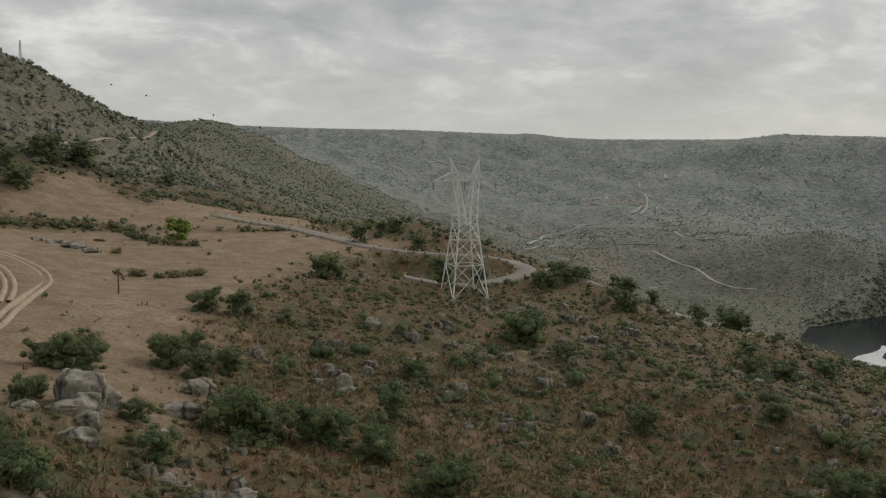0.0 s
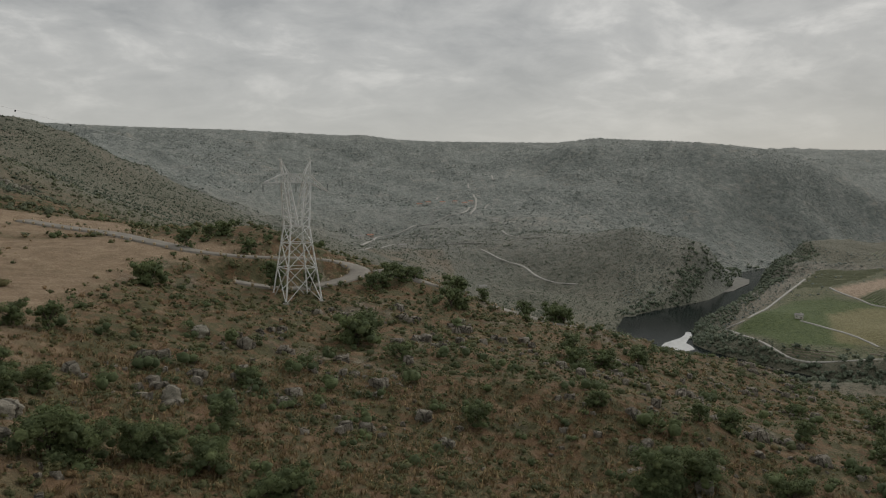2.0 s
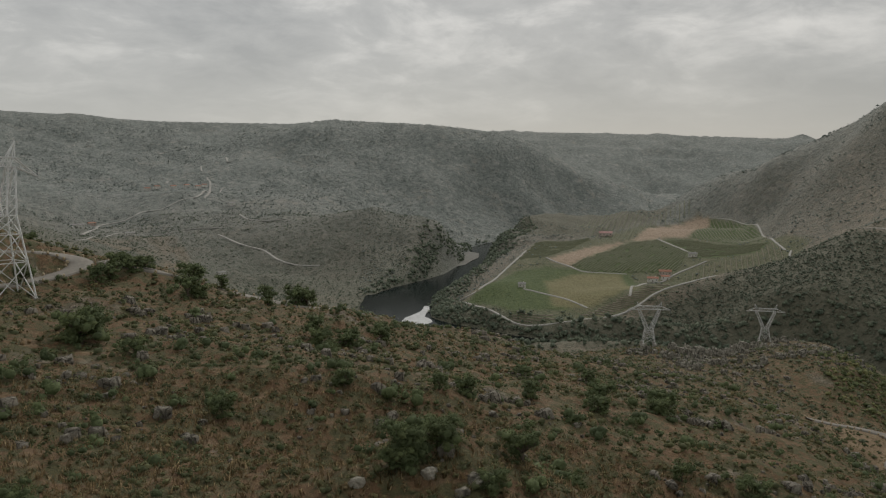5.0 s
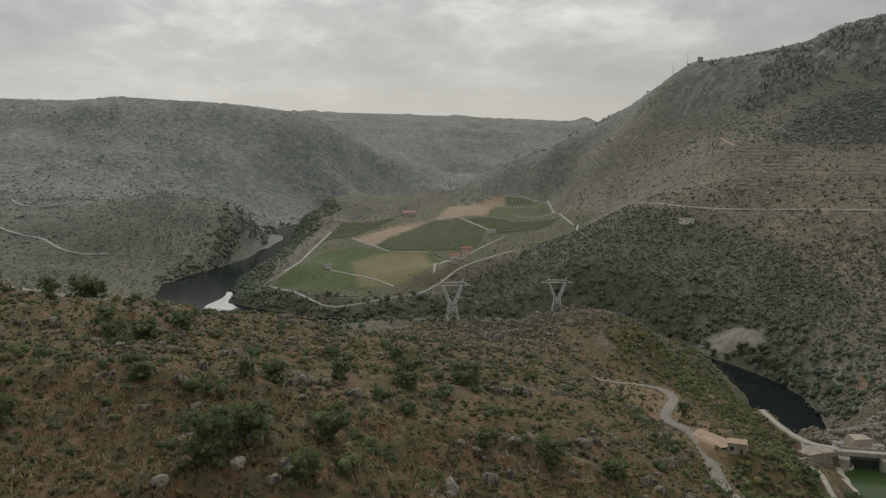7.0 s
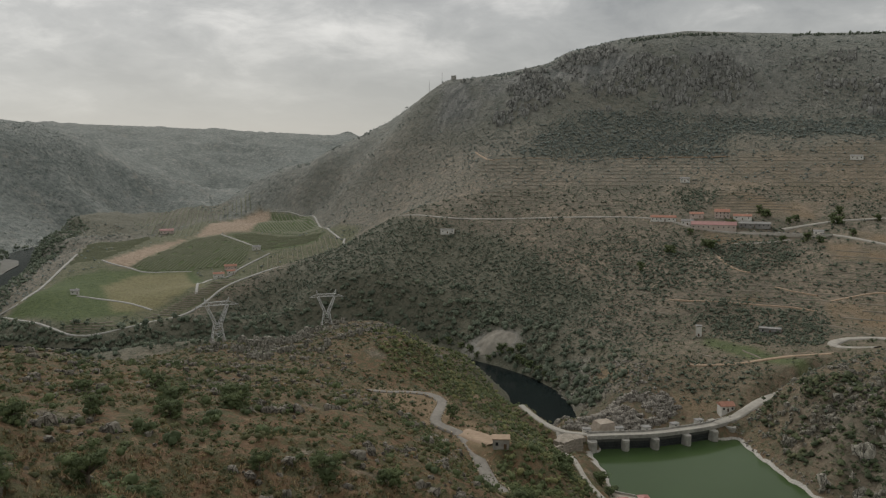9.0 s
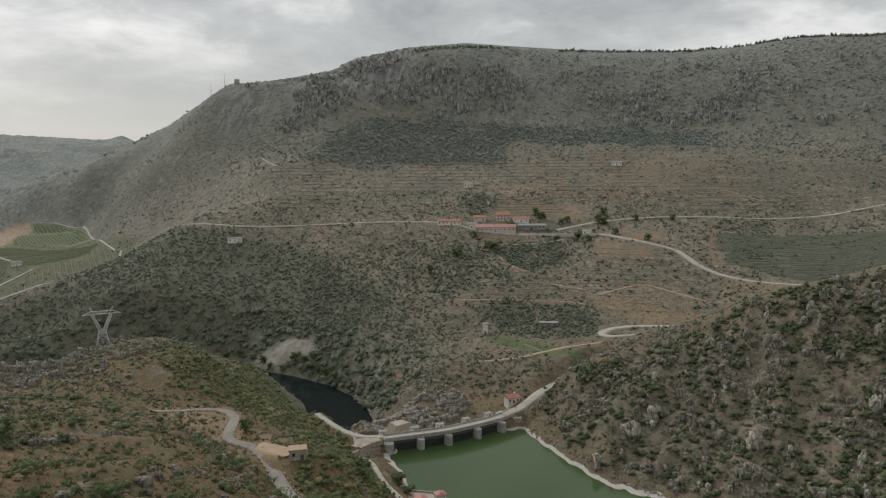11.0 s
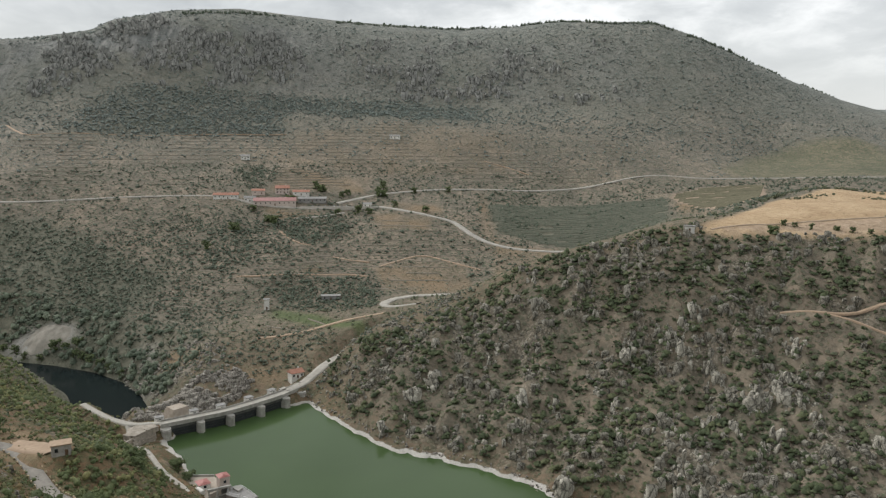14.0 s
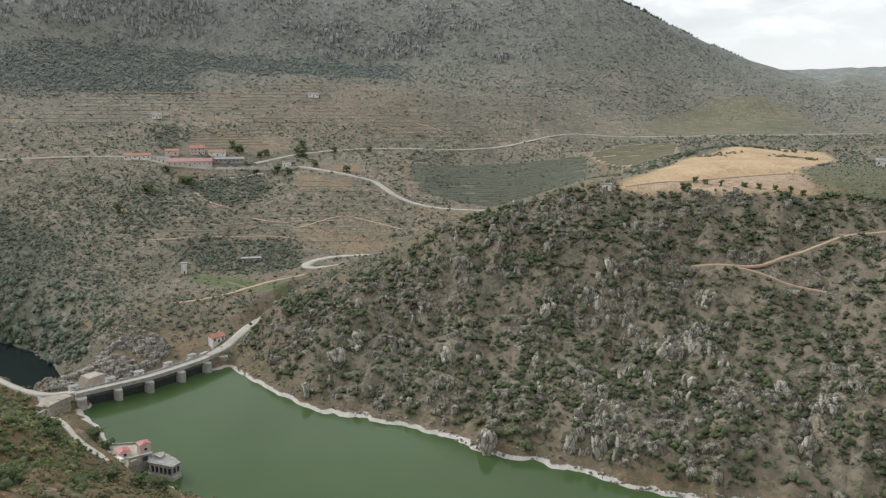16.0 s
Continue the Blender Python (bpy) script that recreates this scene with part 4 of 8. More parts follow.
M_WHITE = simple("whitewashed_plaster", (0.6, 0.58, 0.53), (0.78, 0.76, 0.71), 0.7, relief=0.01)
M_PINK = simple("faded_ochre_plaster", (0.46, 0.38, 0.33), (0.62, 0.54, 0.48), 0.7, relief=0.01)
M_TILE = simple("red_clay_roof_tiles", (0.32, 0.15, 0.105), (0.46, 0.25, 0.18), 1.1)
M_REDROOF = simple("faded_red_sheet_roof", (0.34, 0.18, 0.165), (0.46, 0.26, 0.24), 0.9, 0.6)
M_GREYROOF = simple("grey_fibre_cement_roof", (0.2, 0.195, 0.185), (0.36, 0.35, 0.33), 0.8)
M_GLASS = simple("dark_window_glass", (0.02, 0.023, 0.026), (0.04, 0.045, 0.05), 1.0, 0.15, 0.0, 0.0)
M_DOOR = simple("brown_wooden_door", (0.08, 0.05, 0.03), (0.16, 0.1, 0.06), 2.0)
M_STEEL = simple("galvanised_lattice_steel", (0.64, 0.645, 0.64), (0.84, 0.845, 0.83), 1.5, 0.55, 0.1, 0.0)
M_INSULATOR = simple("glass_insulator", (0.1, 0.11, 0.11), (0.2, 0.21, 0.2), 3.0, 0.2, 0.0, 0.0)
M_STONEPOST = simple("ochre_kerb_stone", (0.35, 0.28, 0.18), (0.55, 0.46, 0.32), 2.0)
SURFACE = {"asphalt": (M_ASPHALT, "narrow worn asphalt road across the hillside"), "pale": (M_PALE, "pale dusty paved road along the slope"),
           "dirt": (M_DIRT, "sandy wheel-worn track over the dry pasture"), "white": (simple("chalky_far_road", (0.3, 0.29, 0.265), (0.44, 0.425, 0.39), 0.1), "pale winding road across the valley"), "earth": (M_EARTH, "ochre earth track")}

# ---- roads ----
for road_name, width, look_of, c, h in ROAD_LINES:
    t = np.gradient(c, axis=0)
    t /= np.linalg.norm(t, axis=1)[:, None] + 1e-9
    side = np.stack([-t[:, 1], t[:, 0]], 1) * width / 2
    lift = 0.1 + 0.0006 * np.hypot(c[:, 0], c[:, 1])
    wob = 1 + 0.12 * value_noise(np.arange(len(c)) * 0.37, np.zeros(len(c)), len(c)) if look_of != "asphalt" else np.ones(len(c))
    side = side * wob[:, None]
    crown = h + lift
    rows_ = [np.column_stack([c + side * k, crown - dz]) for k, dz in ((1.12, 1.2), (1.0, 0.0), (0.45, -0.05), (-0.45, -0.05), (-1.0, 0.0), (-1.12, 1.2))]
    vv = np.stack(rows_, 1).reshape(-1, 3)
    n = len(c)
    ff = [(i * 6 + j, i * 6 + j + 1, i * 6 + 7 + j, i * 6 + 6 + j) for i in range(n - 1) for j in range(5)]
    if look_of == "dirt" and np.hypot(*c[0]) < 330:
        # two wheel ruts with the pasture between them
        w1, w0 = 0.95, 0.42
        rows_ = [np.column_stack([c + side / (np.linalg.norm(side, axis=1)[:, None] + 1e-9) * (k + 0.12 * value_noise(np.arange(len(c)) * 0.8 + 9 * k, np.ones(len(c)), 5)[:, None]), crown - dz]) for k, dz in ((w1 + 0.3, 0.5), (w1, 0.05), (w0, 0.05), (w0 - 0.3, 0.5), (-w0 + 0.3, 0.5), (-w0, 0.05), (-w1, 0.05), (-w1 - 0.3, 0.5))]
        vv = np.stack(rows_, 1).reshape(-1, 3)
        ff = [(i * 8 + j, i * 8 + j + 1, i * 8 + 9 + j, i * 8 + 8 + j) for i in range(n - 1) for j in (0, 1, 2, 4, 5, 6)]
    me = grid_mesh(road_name, vv, ff)
    me.materials.append(SURFACE[look_of][0])
    ob = tagged(new(road_name, me), SURFACE[look_of][1], "road", kind="structure")
    if look_of == "asphalt":
        stone = bmesh.new()
        box(stone, 0, 0, 0.2, 0.75, 0.5, 0.75, 0, 0.12)
        stone_ob = None
        for i in range(0, n, 1):
            for k in (1.13, -1.13):
                q = c[i] + side[i] * k
                if stone_ob is None:
                    stone_ob = part("kerb_stone", stone, M_STONEPOST, ob)
                    piece = stone_ob
                else:
                    piece = new("kerb_stone", stone_ob.data)
                    piece.parent = ob
                piece.matrix_basis = pose(q[0], q[1], crown[i] + 0.05, random.uniform(-6, 6), random.uniform(-6, 6), random.uniform(0, 180))


# ---- lattice pylons ----
M_STEEL_DULL = simple("dull_weathered_steel", (0.46, 0.465, 0.46), (0.62, 0.625, 0.61), 1.5, 0.6, 0.1, 0.0)


def pylon(x, y, z, turn, base, waist_h, waist, fork_h, peak_half, arm_half, top_h, w, steel=M_STEEL, levels=(0.0, 0.45, 0.78, 1.0), droop=0.3):
    top = tagged(empty("pylon", x, y, z, turn), "grey galvanised steel lattice pylon on the ridge", "pylon", "power line pylons")
    b, s = base / 2, waist / 2
    corners = [(-1, -1), (1, -1), (1, 1), (-1, 1)]

    def leg_at(cx, cy, hh):
        k = b + (s - b) * hh / waist_h
        return Vector((cx * k, cy * k, hh))

    for cx, cy in corners:
        bm = bmesh.new()
        strut(bm, leg_at(cx, cy, -4.0), leg_at(cx, cy, waist_h), w * 1.7)
        part("leg", bm, steel, top)
        bm = bmesh.new()
        box(bm, cx * b, cy * b, -1.4, 1.5, 1.5, 3.4, 0, 0.1)
        part("footing", bm, M_CONCRETE, top, "pale concrete footing")

    def bar(name, a, b, wide):
        bm_ = bmesh.new()
        strut(bm_, a, b, wide)
        part(name, bm_, steel, top)

    for i in range(4):
        (ax, ay), (bx, by) = corners[i], corners[(i + 1) % 4]
        for l0, l1 in zip(levels, levels[1:]):
            h0, h1 = l0 * waist_h, l1 * waist_h
            bar("brace", leg_at(ax, ay, h0), leg_at(bx, by, h1), w)
            bar("brace", leg_at(bx, by, h0), leg_at(ax, ay, h1), w)
            bar("crossbar", leg_at(ax, ay, h1), leg_at(bx, by, h1), w)
    beam_h = fork_h + 2.0
    for side_ in (-1, 1):
        inner = [Vector((side_ * 0.15 * s, k * s, waist_h)) for k in (-1, 1)]
        outer = [Vector((side_ * s, k * s, waist_h)) for k in (-1, 1)]
        inner_t = [Vector((side_ * (peak_half - 1.3), k * 0.7, fork_h)) for k in (-1, 1)]
        outer_t = [Vector((side_ * (peak_half + 0.2), k * 0.7, fork_h)) for k in (-1, 1)]
        for p, q in zip(inner + outer, inner_t + outer_t):
            bar("fork_chord", p, q, w * 2.0)
        for k in range(2):
            for j in range(5):
                f0, f1 = j / 5, (j + 1) / 5
                bar("fork_brace", inner[k].lerp(inner_t[k], f0), outer[k].lerp(outer_t[k], f1), w * 1.1)
                bar("fork_brace", outer[k].lerp(outer_t[k], f1), inner[k].lerp(inner_t[k], f1), w * 1.1)
        for j in range(1, 5):
            bar("fork_brace", outer[0].lerp(outer_t[0], j / 5), outer[1].lerp(outer_t[1], j / 5), w * 0.8)
        bm = bmesh.new()
        tip = Vector((side_ * (peak_half + 0.6), 0, top_h))
        for k in (-0.7, 0.7):
            strut(bm, (side_ * (peak_half - 1.3), k, beam_h), tip, w * 1.4)
            strut(bm, (side_ * (peak_half + 0.2), k, beam_h), tip, w * 1.4)
        part("peak", bm, steel, top)
        bm = bmesh.new()
        tip = Vector((side_ * arm_half, 0, fork_h - (droop if side_ > 0 else 0.3)))
        for k in (-0.7, 0.7):
            strut(bm, (side_ * peak_half, k, fork_h), tip, w * 1.6)
            strut(bm, (side_ * peak_half, k, beam_h), tip, w * 1.6)
            for f in (0.35, 0.7):
                a0 = Vector((side_ * peak_half, k, fork_h)).lerp(tip, f)
                a1 = Vector((side_ * peak_half, k, beam_h)).lerp(tip, f)
                strut(bm, a0, a1, w * 0.8)
        part("arm", bm, steel, top)
    bm = bmesh.new()
    n = 8
    for k in (-0.7, 0.7):
        for hh in (fork_h, beam_h):
            strut(bm, (-peak_half, k, hh), (peak_half, k, hh), w * 1.6)
        for j in range(n):
            x0, x1 = -peak_half + 2 * peak_half * j / n, -peak_half + 2 * peak_half * (j + 1) / n
            strut(bm, (x0, k, fork_h if j % 2 else beam_h), (x1, k, beam_h if j % 2 else fork_h), w * 0.8)
            strut(bm, (x0, k, fork_h), (x0, k, beam_h), w * 0.7)
    part("beam", bm, steel, top)
    for xx in (-arm_half + 0.2, 0, arm_half - 0.2):
        bm = bmesh.new()
        for j in range(6):
            bmesh.ops.create_cone(bm, cap_ends=True, segments=8, radius1=0.19, radius2=0.08, depth=0.3, matrix=Matrix.Translation((xx, 0, fork_h - 0.6 - 0.32 * j)))
        part("insulator", bm, M_INSULATOR, top)
    return top


pylon(5.5, 196.5, ground_z(5.5, 196.5) + 0.2, 20, 9.4, 18.6, 4.8, 29.4, 3.3, 8.6, 35.0, 0.17, droop=2.4)
pylon(345, 332, ground_z(345, 332) + 2.5, -38, 7.2, 9.0, 4.6, 20.5, 6.6, 12.6, 25.0, 0.15, M_STEEL_DULL)
pylon(468, 342, ground_z(468, 342) + 1.5, -50, 7.2, 9.0, 4.6, 20.5, 6.6, 12.6, 25.5, 0.15, M_STEEL_DULL)

# ---- the dam ----
DECK = curve_through([(409, 124), (419, 108), (429, 92.5), (442.5, 78.5), (456, 66.5), (473, 56)], 2.0)
DT = np.gradient(DECK, axis=0)
DT /= np.linalg.norm(DT, axis=1)[:, None]
LAKEWARD = np.stack([DT[:, 1], -DT[:, 0]], 1)          # towards the reservoir
LAKEWARD *= np.sign((LAKEWARD @ np.array([-1.0, -1.0])))[:, None]
dam = tagged(empty("dam", 436, 90, 0), "low concrete dam with sluice gates and a road deck", "dam")
INV = Vector((436, 90, 0))


def dam_strip(name, offs, mat, label=""):
    """A profile of (offset towards the lake, height) swept along the deck."""
    bm = bmesh.new()
    rings = [[bm.verts.new((p[0] + l[0] * o - INV.x, p[1] + l[1] * o - INV.y, zz)) for o, zz in offs] for p, l in zip(DECK, LAKEWARD)]
    k = len(offs)
    for a, b in zip(rings, rings[1:]):
        for j in range(k):
            bm.faces.new((a[j], b[j], b[(j + 1) % k], a[(j + 1) % k]))
    bm.faces.new(rings[0])
    bm.faces.new(rings[-1][::-1])
    bmesh.ops.recalc_face_normals(bm, faces=bm.faces)
    return part(name, bm, mat, dam, label)


dam_strip("deck", [(3.6, 7.15), (-3.6, 7.15), (-3.6, 6.1), (-2.6, 5.6), (2.6, 5.6), (3.6, 6.1)], M_CONCRETE, "grey concrete road deck")
dam_strip("road_surface", [(2.9, 7.22), (-2.9, 7.22), (-2.9, 7.1), (2.9, 7.1)], M_PALE)
for o in (3.45, -3.45):
    dam_strip("parapet", [(o + 0.18, 8.15), (o - 0.18, 8.15), (o - 0.18, 7.1), (o + 0.18, 7.1)], M_CONCRETE)
# girder in the dark concrete: the deck's shaded underside put into its colour
dam_strip("girder", [(3.0, 5.7), (2.5, 5.7), (2.5, 4.3), (3.0, 4.3)], M_CONCRETE_DARK)
dam_strip("sill", [(2.0, -1.0), (-9.0, -1.0), (-16.0, -20.0), (2.0, -20.0)], M_CONCRETE_DARK)
PIERS = [(409.5, 123), (420.8, 106.5), (428.7, 92.1), (442.7, 78.8), (455.3, 67.1), (468, 59)]
spots = [int(np.argmin(np.hypot(DECK[:, 0] - x, DECK[:, 1] - y))) for x, y in PIERS]
for i, k in enumerate(spots):
    end = i in (0, len(spots) - 1)
    c, l, t = Vector((*DECK[k], 0)) - INV, Vector((*LAKEWARD[k], 0)), Vector((*DT[k], 0))
    half = 2.0 if not end else 2.6
    outline = [c + t * half - l * 10, c + t * half + l * 5.0]
    outline += [c + l * 5.0 + t * half * math.cos(a) + l * half * 1.2 * math.sin(a) for a in np.linspace(0.35, math.pi - 0.35, 7)]
    outline += [c - t * half + l * 5.0, c - t * half - l * 10]
    pts = [(v.x, v.y) for v in outline]
    if sum(a[0] * b[1] - b[0] * a[1] for a, b in zip(pts, pts[1:] + pts[:1])) < 0:
        pts = pts[::-1]
    bm = prism(bmesh.new(), pts, -20, 5.9)
    pier = part("pier", bm, M_CONCRETE, dam)
    bm = prism(bmesh.new(), [(c.x + (px - c.x) * 1.05, c.y + (py - c.y) * 1.03) for px, py in pts], 4.7, 5.3)
    part("coping", bm, M_CONCRETE, pier)
    # hoist cabin behind the deck
    if i < len(spots) - 1:
        q = c - l * 7.2
        ang = math.atan2(t.y, t.x)
        bm = box(bmesh.new(), q.x, q.y, 6.6, 4.4, 3.4, 4.0, ang, 0.12)
        cabin = part("hoist_cabin", bm, M_WHITE, dam, "small whitish hoist cabin")
        part("cabin_roof", box(bmesh.new(), q.x, q.y, 8.7, 5.0, 4.0, 0.35, ang, 0.08), M_GREYROOF, cabin)
        qq = q + l * 1.72
        part("cabin_window", box(bmesh.new(), qq.x, qq.y, 7.4, 1.4, 0.12, 1.0, ang), M_GLASS, cabin)
for ka, kb in zip(spots, spots[1:]):
    a, b = Vector((*DECK[ka], 0)) - INV, Vector((*DECK[kb], 0)) - INV
    l = Vector((*LAKEWARD[(ka + kb) // 2], 0))
    mid_, d = (a + b) / 2 + l * 2.2, b - a
    ang = math.atan2(d.y, d.x)
    gate = part("sluice_gate", box(bmesh.new(), mid_.x, mid_.y, 1.6, d.length - 3.6, 0.7, 6.2, ang), M_GATE, dam, "dark steel sluice gate")
    for zz in (-0.2, 1.3, 2.8, 4.2):
        m2 = mid_ + l * 0.5
        part("gate_rib", box(bmesh.new(), m2.x, m2.y, zz, d.length - 4.0, 0.4, 0.35, ang), M_GATE, gate)
# abutment of stepped pale masonry at the near end
M_MASONRY = simple("pale_granite_masonry", (0.2, 0.172, 0.138), (0.43, 0.385, 0.32), 0.6, relief=0.15)
FOOT = [(385, 131), (396.5, 126.5), (402, 122.6), (412.5, 123.5), (410, 136), (400, 141), (388, 138)]
for j in range(7):
    k = 1 - 0.05 * j
    ring = [(406 + (x - 406) * k - INV.x, 131 + (y - 131) * k - INV.y) for x, y in FOOT]
    part("masonry_step", prism(bmesh.new(), ring, -9 if j == 0 else -1.2 + 1.25 * j, 0.05 + 1.25 * j), M_MASONRY, dam, "pale granite masonry step" if j == 0 else "")
for x, y, zz, sx, sy, hh, turn in ((391, 132.5, 4.4, 9, 1.1, 4.2, -20), (398.5, 128.4, 5.6, 10, 1.0, 3.6, -38), (396, 134, 6.4, 8, 4.5, 2.4, -30), (402.5, 126.2, 6.6, 7, 3.0, 2.6, -38)):
    part("masonry_wall", box(bmesh.new(), x - INV.x, y - INV.y, zz, sx, sy, hh, radians(turn), 0.12), M_MASONRY, dam)
# spillway chute wall beyond the near gates
bm = bmesh.new()
lo = [(428, 122), (448, 106), (460, 122), (440, 140)]
hi = [(434, 123), (441, 117), (446, 123), (440, 129)]
va = [bm.verts.new((x - INV.x, y - INV.y, -18)) for x, y in lo]
vb = [bm.verts.new((x - INV.x, y - INV.y, 6)) for x, y in hi]
for i in range(4):
    bm.faces.new((va[i], va[(i + 1) % 4], vb[(i + 1) % 4], vb[i]))
bm.faces.new(vb)
bmesh.ops.recalc_face_normals(bm, faces=bm.faces)
part("chute_block", bm, simple("tan_weathered_concrete", (0.3, 0.25, 0.2), (0.46, 0.4, 0.33), 0.5), dam, "sloping pale concrete block")


# ---- houses ----
def house(name, x, y, turn, w, d, h, roof_h, wall, roof_mat, label, windows=3, storeys=1, z=None, sink=1.5):
    gz = ground_z(x, y) if z is None else z
    top = tagged(empty(name, x, y, gz, turn), label, "house" if "house" in name else "building")
    part("wall", box(bmesh.new(), 0, 0, (h - sink) / 2, w, d, h + sink), wall, top)
    bm = bmesh.new()
    e = 0.5
    if roof_h > 0:
        r = [bm.verts.new(v) for v in ((-w / 2 - e, -d / 2 - e, h), (w / 2 + e, -d / 2 - e, h), (w / 2 + e, d / 2 + e, h), (-w / 2 - e, d / 2 + e, h), (-w / 2 - e, 0, h + roof_h), (w / 2 + e, 0, h + roof_h),
                                       (-w / 2 - e, -d / 2 - e, h - 0.25), (w / 2 + e, -d / 2 - e, h - 0.25), (w / 2 + e, d / 2 + e, h - 0.25), (-w / 2 - e, d / 2 + e, h - 0.25))]
        for f in ((0, 1, 5, 4), (2, 3, 4, 5), (1, 2, 5), (3, 0, 4), (6, 7, 1, 0), (7, 8, 2, 1), (8, 9, 3, 2), (9, 6, 0, 3), (9, 8, 7, 6)):
            bm.faces.new([r[k] for k in f])
    else:
        box(bm, 0, 0, h + 0.2, w + 0.8, d + 0.8, 0.4, 0, 0.06)
    part("roof", bm, roof_mat, top)
    for st in range(storeys):
        zz = h / storeys * (st + 0.55)
        for k in range(windows):
            xx = -w / 2 + w * (k + 0.5) / windows
            for sgn in (-1, 1):
                if st == 0 and k == windows // 2 and sgn < 0:
                    part("door", box(bmesh.new(), xx, sgn * (d / 2 + 0.02), 1.05, 1.1, 0.12, 2.1), M_DOOR, top)
                else:
                    part("window", box(bmesh.new(), xx, sgn * (d / 2 + 0.02), zz, 1.1, 0.12, 1.3), M_GLASS, top)
    if roof_h > 1.4:
        part("chimney", box(bmesh.new(), w * 0.25, d * 0.12, h + roof_h * 0.9, 0.8, 0.8, 1.6, 0, 0.05), wall, top)
    return top


VIEW = lambda x, y: math.degrees(math.atan2(-x, y))  # a front that faces the viewpoint hill
house("guard_house", 487, 61, -58, 8.0, 6.5, 3.6, 2.0, M_WHITE, M_TILE, "white guard house with a red tiled roof beside the dam", 3, 1, z=8.0, sink=8)
house("row_house", 857, 178, -84, 26, 8, 4.2, 2.2, M_WHITE, M_TILE, "long low white house with red tiled roof", 6)
house("farm_house", 853, 152, -80, 12, 8, 4.0, 2.0, M_WHITE, M_GREYROOF, "small white farm house with grey roof", 3)
house("warehouse", 844, 124, -82, 44, 14, 5.2, 3.0, M_PINK, M_REDROOF, "long warehouse with a faded red roof", 9)
house("manor_house", 881, 121, -80, 15, 10, 6.0, 2.8, M_PINK, M_TILE, "two-storey ochre farm house with red tiled roof", 4, 2)
house("shed_building", 860, 86, -84, 30, 12, 3.8, 1.6, M_GREYROOF, M_GREYROOF, "large grey-roofed farm shed", 7)
house("shed_building", 878, 100, -84, 18, 9, 4.0, 2.0, M_WHITE, M_TILE, "farm outbuilding with a red tiled roof", 3)
house("barn_building", 872, 146, -80, 14, 8, 4.0, 1.8, M_PINK, M_TILE, "small barn with a red tiled roof", 2)
house("roadside_house", 852, 26, -88, 9, 6, 3.6, 1.4, M_WHITE, M_GREYROOF, "small white roadside house", 2)
house("hillside_house", 997, 182, -80, 11, 7, 4.2, 1.6, M_WHITE, M_GREYROOF, "small white house among the terraces", 3)
house("hillside_house", 1083, -5, -88, 14, 7, 4.0, 1.4, M_WHITE, M_GREYROOF, "low white house on the upper terraces", 3)
house("white_ruin_house", 802, 412, -63, 16, 7, 4.2, 0, M_WHITE, M_GREYROOF, "flat-roofed whitish ruin on the slope", 3)
house("water_tower_building", 623, 100, -80, 4.2, 4.2, 8.0, 0, M_WHITE, M_GREYROOF, "square white water tower above the terraces", 1)
house("terrace_house", 627, 49, -86, 15, 6, 3.2, 0, M_GREYROOF, M_GREYROOF, "low roofless stone farm building", 3)
house("pump_house", 275, 118, -66, 6.5, 5.0, 3.8, 0, M_CONCRETE, M_EARTH, "flat-roofed grey concrete pump house", 2, sink=3)
house("field_house", 484, -190, -112, 6, 4, 3.2, 0, M_WHITE, M_GREYROOF, "tiny white field hut on the rim", 1)
house("vineyard_house", 768, 734, -46, 14, 8, 4.5, 2.0, M_WHITE, M_TILE, "white winery house with red tiled roof", 3)
house("vineyard_house", 806, 748, -47, 16, 8, 5.0, 2.2, M_PINK, M_TILE, "ochre winery house with red tiled roof", 4)
house("vineyard_house", 790, 733, -40, 10, 7, 4.2, 1.8, M_WHITE, M_TILE, "small white winery house", 2)
house("vineyard_house", 900, 783, -48, 12, 8, 4.5, 2.0, M_WHITE, M_GREYROOF, "small house between the vineyards", 3)
house("vineyard_house", 590, 784, -37, 9, 7, 4.0, 1.8, M_WHITE, M_GREYROOF, "small stone house amid green fields", 2)
house("red_roof_house", 942, 1012, -43, 22, 11, 5.0, 3.0, M_PINK, M_REDROOF, "farm house with a large red roof", 4)
house("valley_house", 1500, 1585, -43, 22, 10, 6, 2.5, M_WHITE, M_GREYROOF, "white house far up the valley", 4)
house("valley_house", 1440, 1560, -43, 16, 9, 5, 2.0, M_WHITE, M_GREYROOF, "white house far up the valley", 3)
house("far_farm_house", 175, 1666, 6, 26, 11, 5, 2.2, M_WHITE, M_GREYROOF, "white farm house across the valley", 5)
house("far_farm_house", 241, 1482, 9, 18, 9, 4.5, 2.0, M_WHITE, M_GREYROOF, "white farm house beside an olive grove", 4)
house("far_farm_house", 207, 1708, 6, 14, 8, 4.5, 1.8, M_PINK, M_TILE, "small farm house beside the far road", 3)
house("far_farm_house", 496, 1723, 12, 16, 8, 4.5, 1.8, M_WHITE, M_GREYROOF, "white house on bare ground across the valley", 3)
house("far_farm_house", 343, 1265, 12, 14, 8, 4.0, 1.6, M_WHITE, M_GREYROOF, "low white house beyond the spur", 3)
for x, y, turn in ((372, 2008, 4), (396, 2012, 14), (432, 2000, 8), (462, 1990, 20), (486, 1976, 12), (505, 1990, 0)):
    house("hamlet_house", x, y, turn, 13, 8, 5, 1.8, M_WHITE, M_TILE, "small white house of a far hillside hamlet", 3)
house("rim_house", 543, -440, -129, 14, 8, 4.5, 1.8, M_WHITE, M_GREYROOF, "white farm shed beyond the golden field", 3)

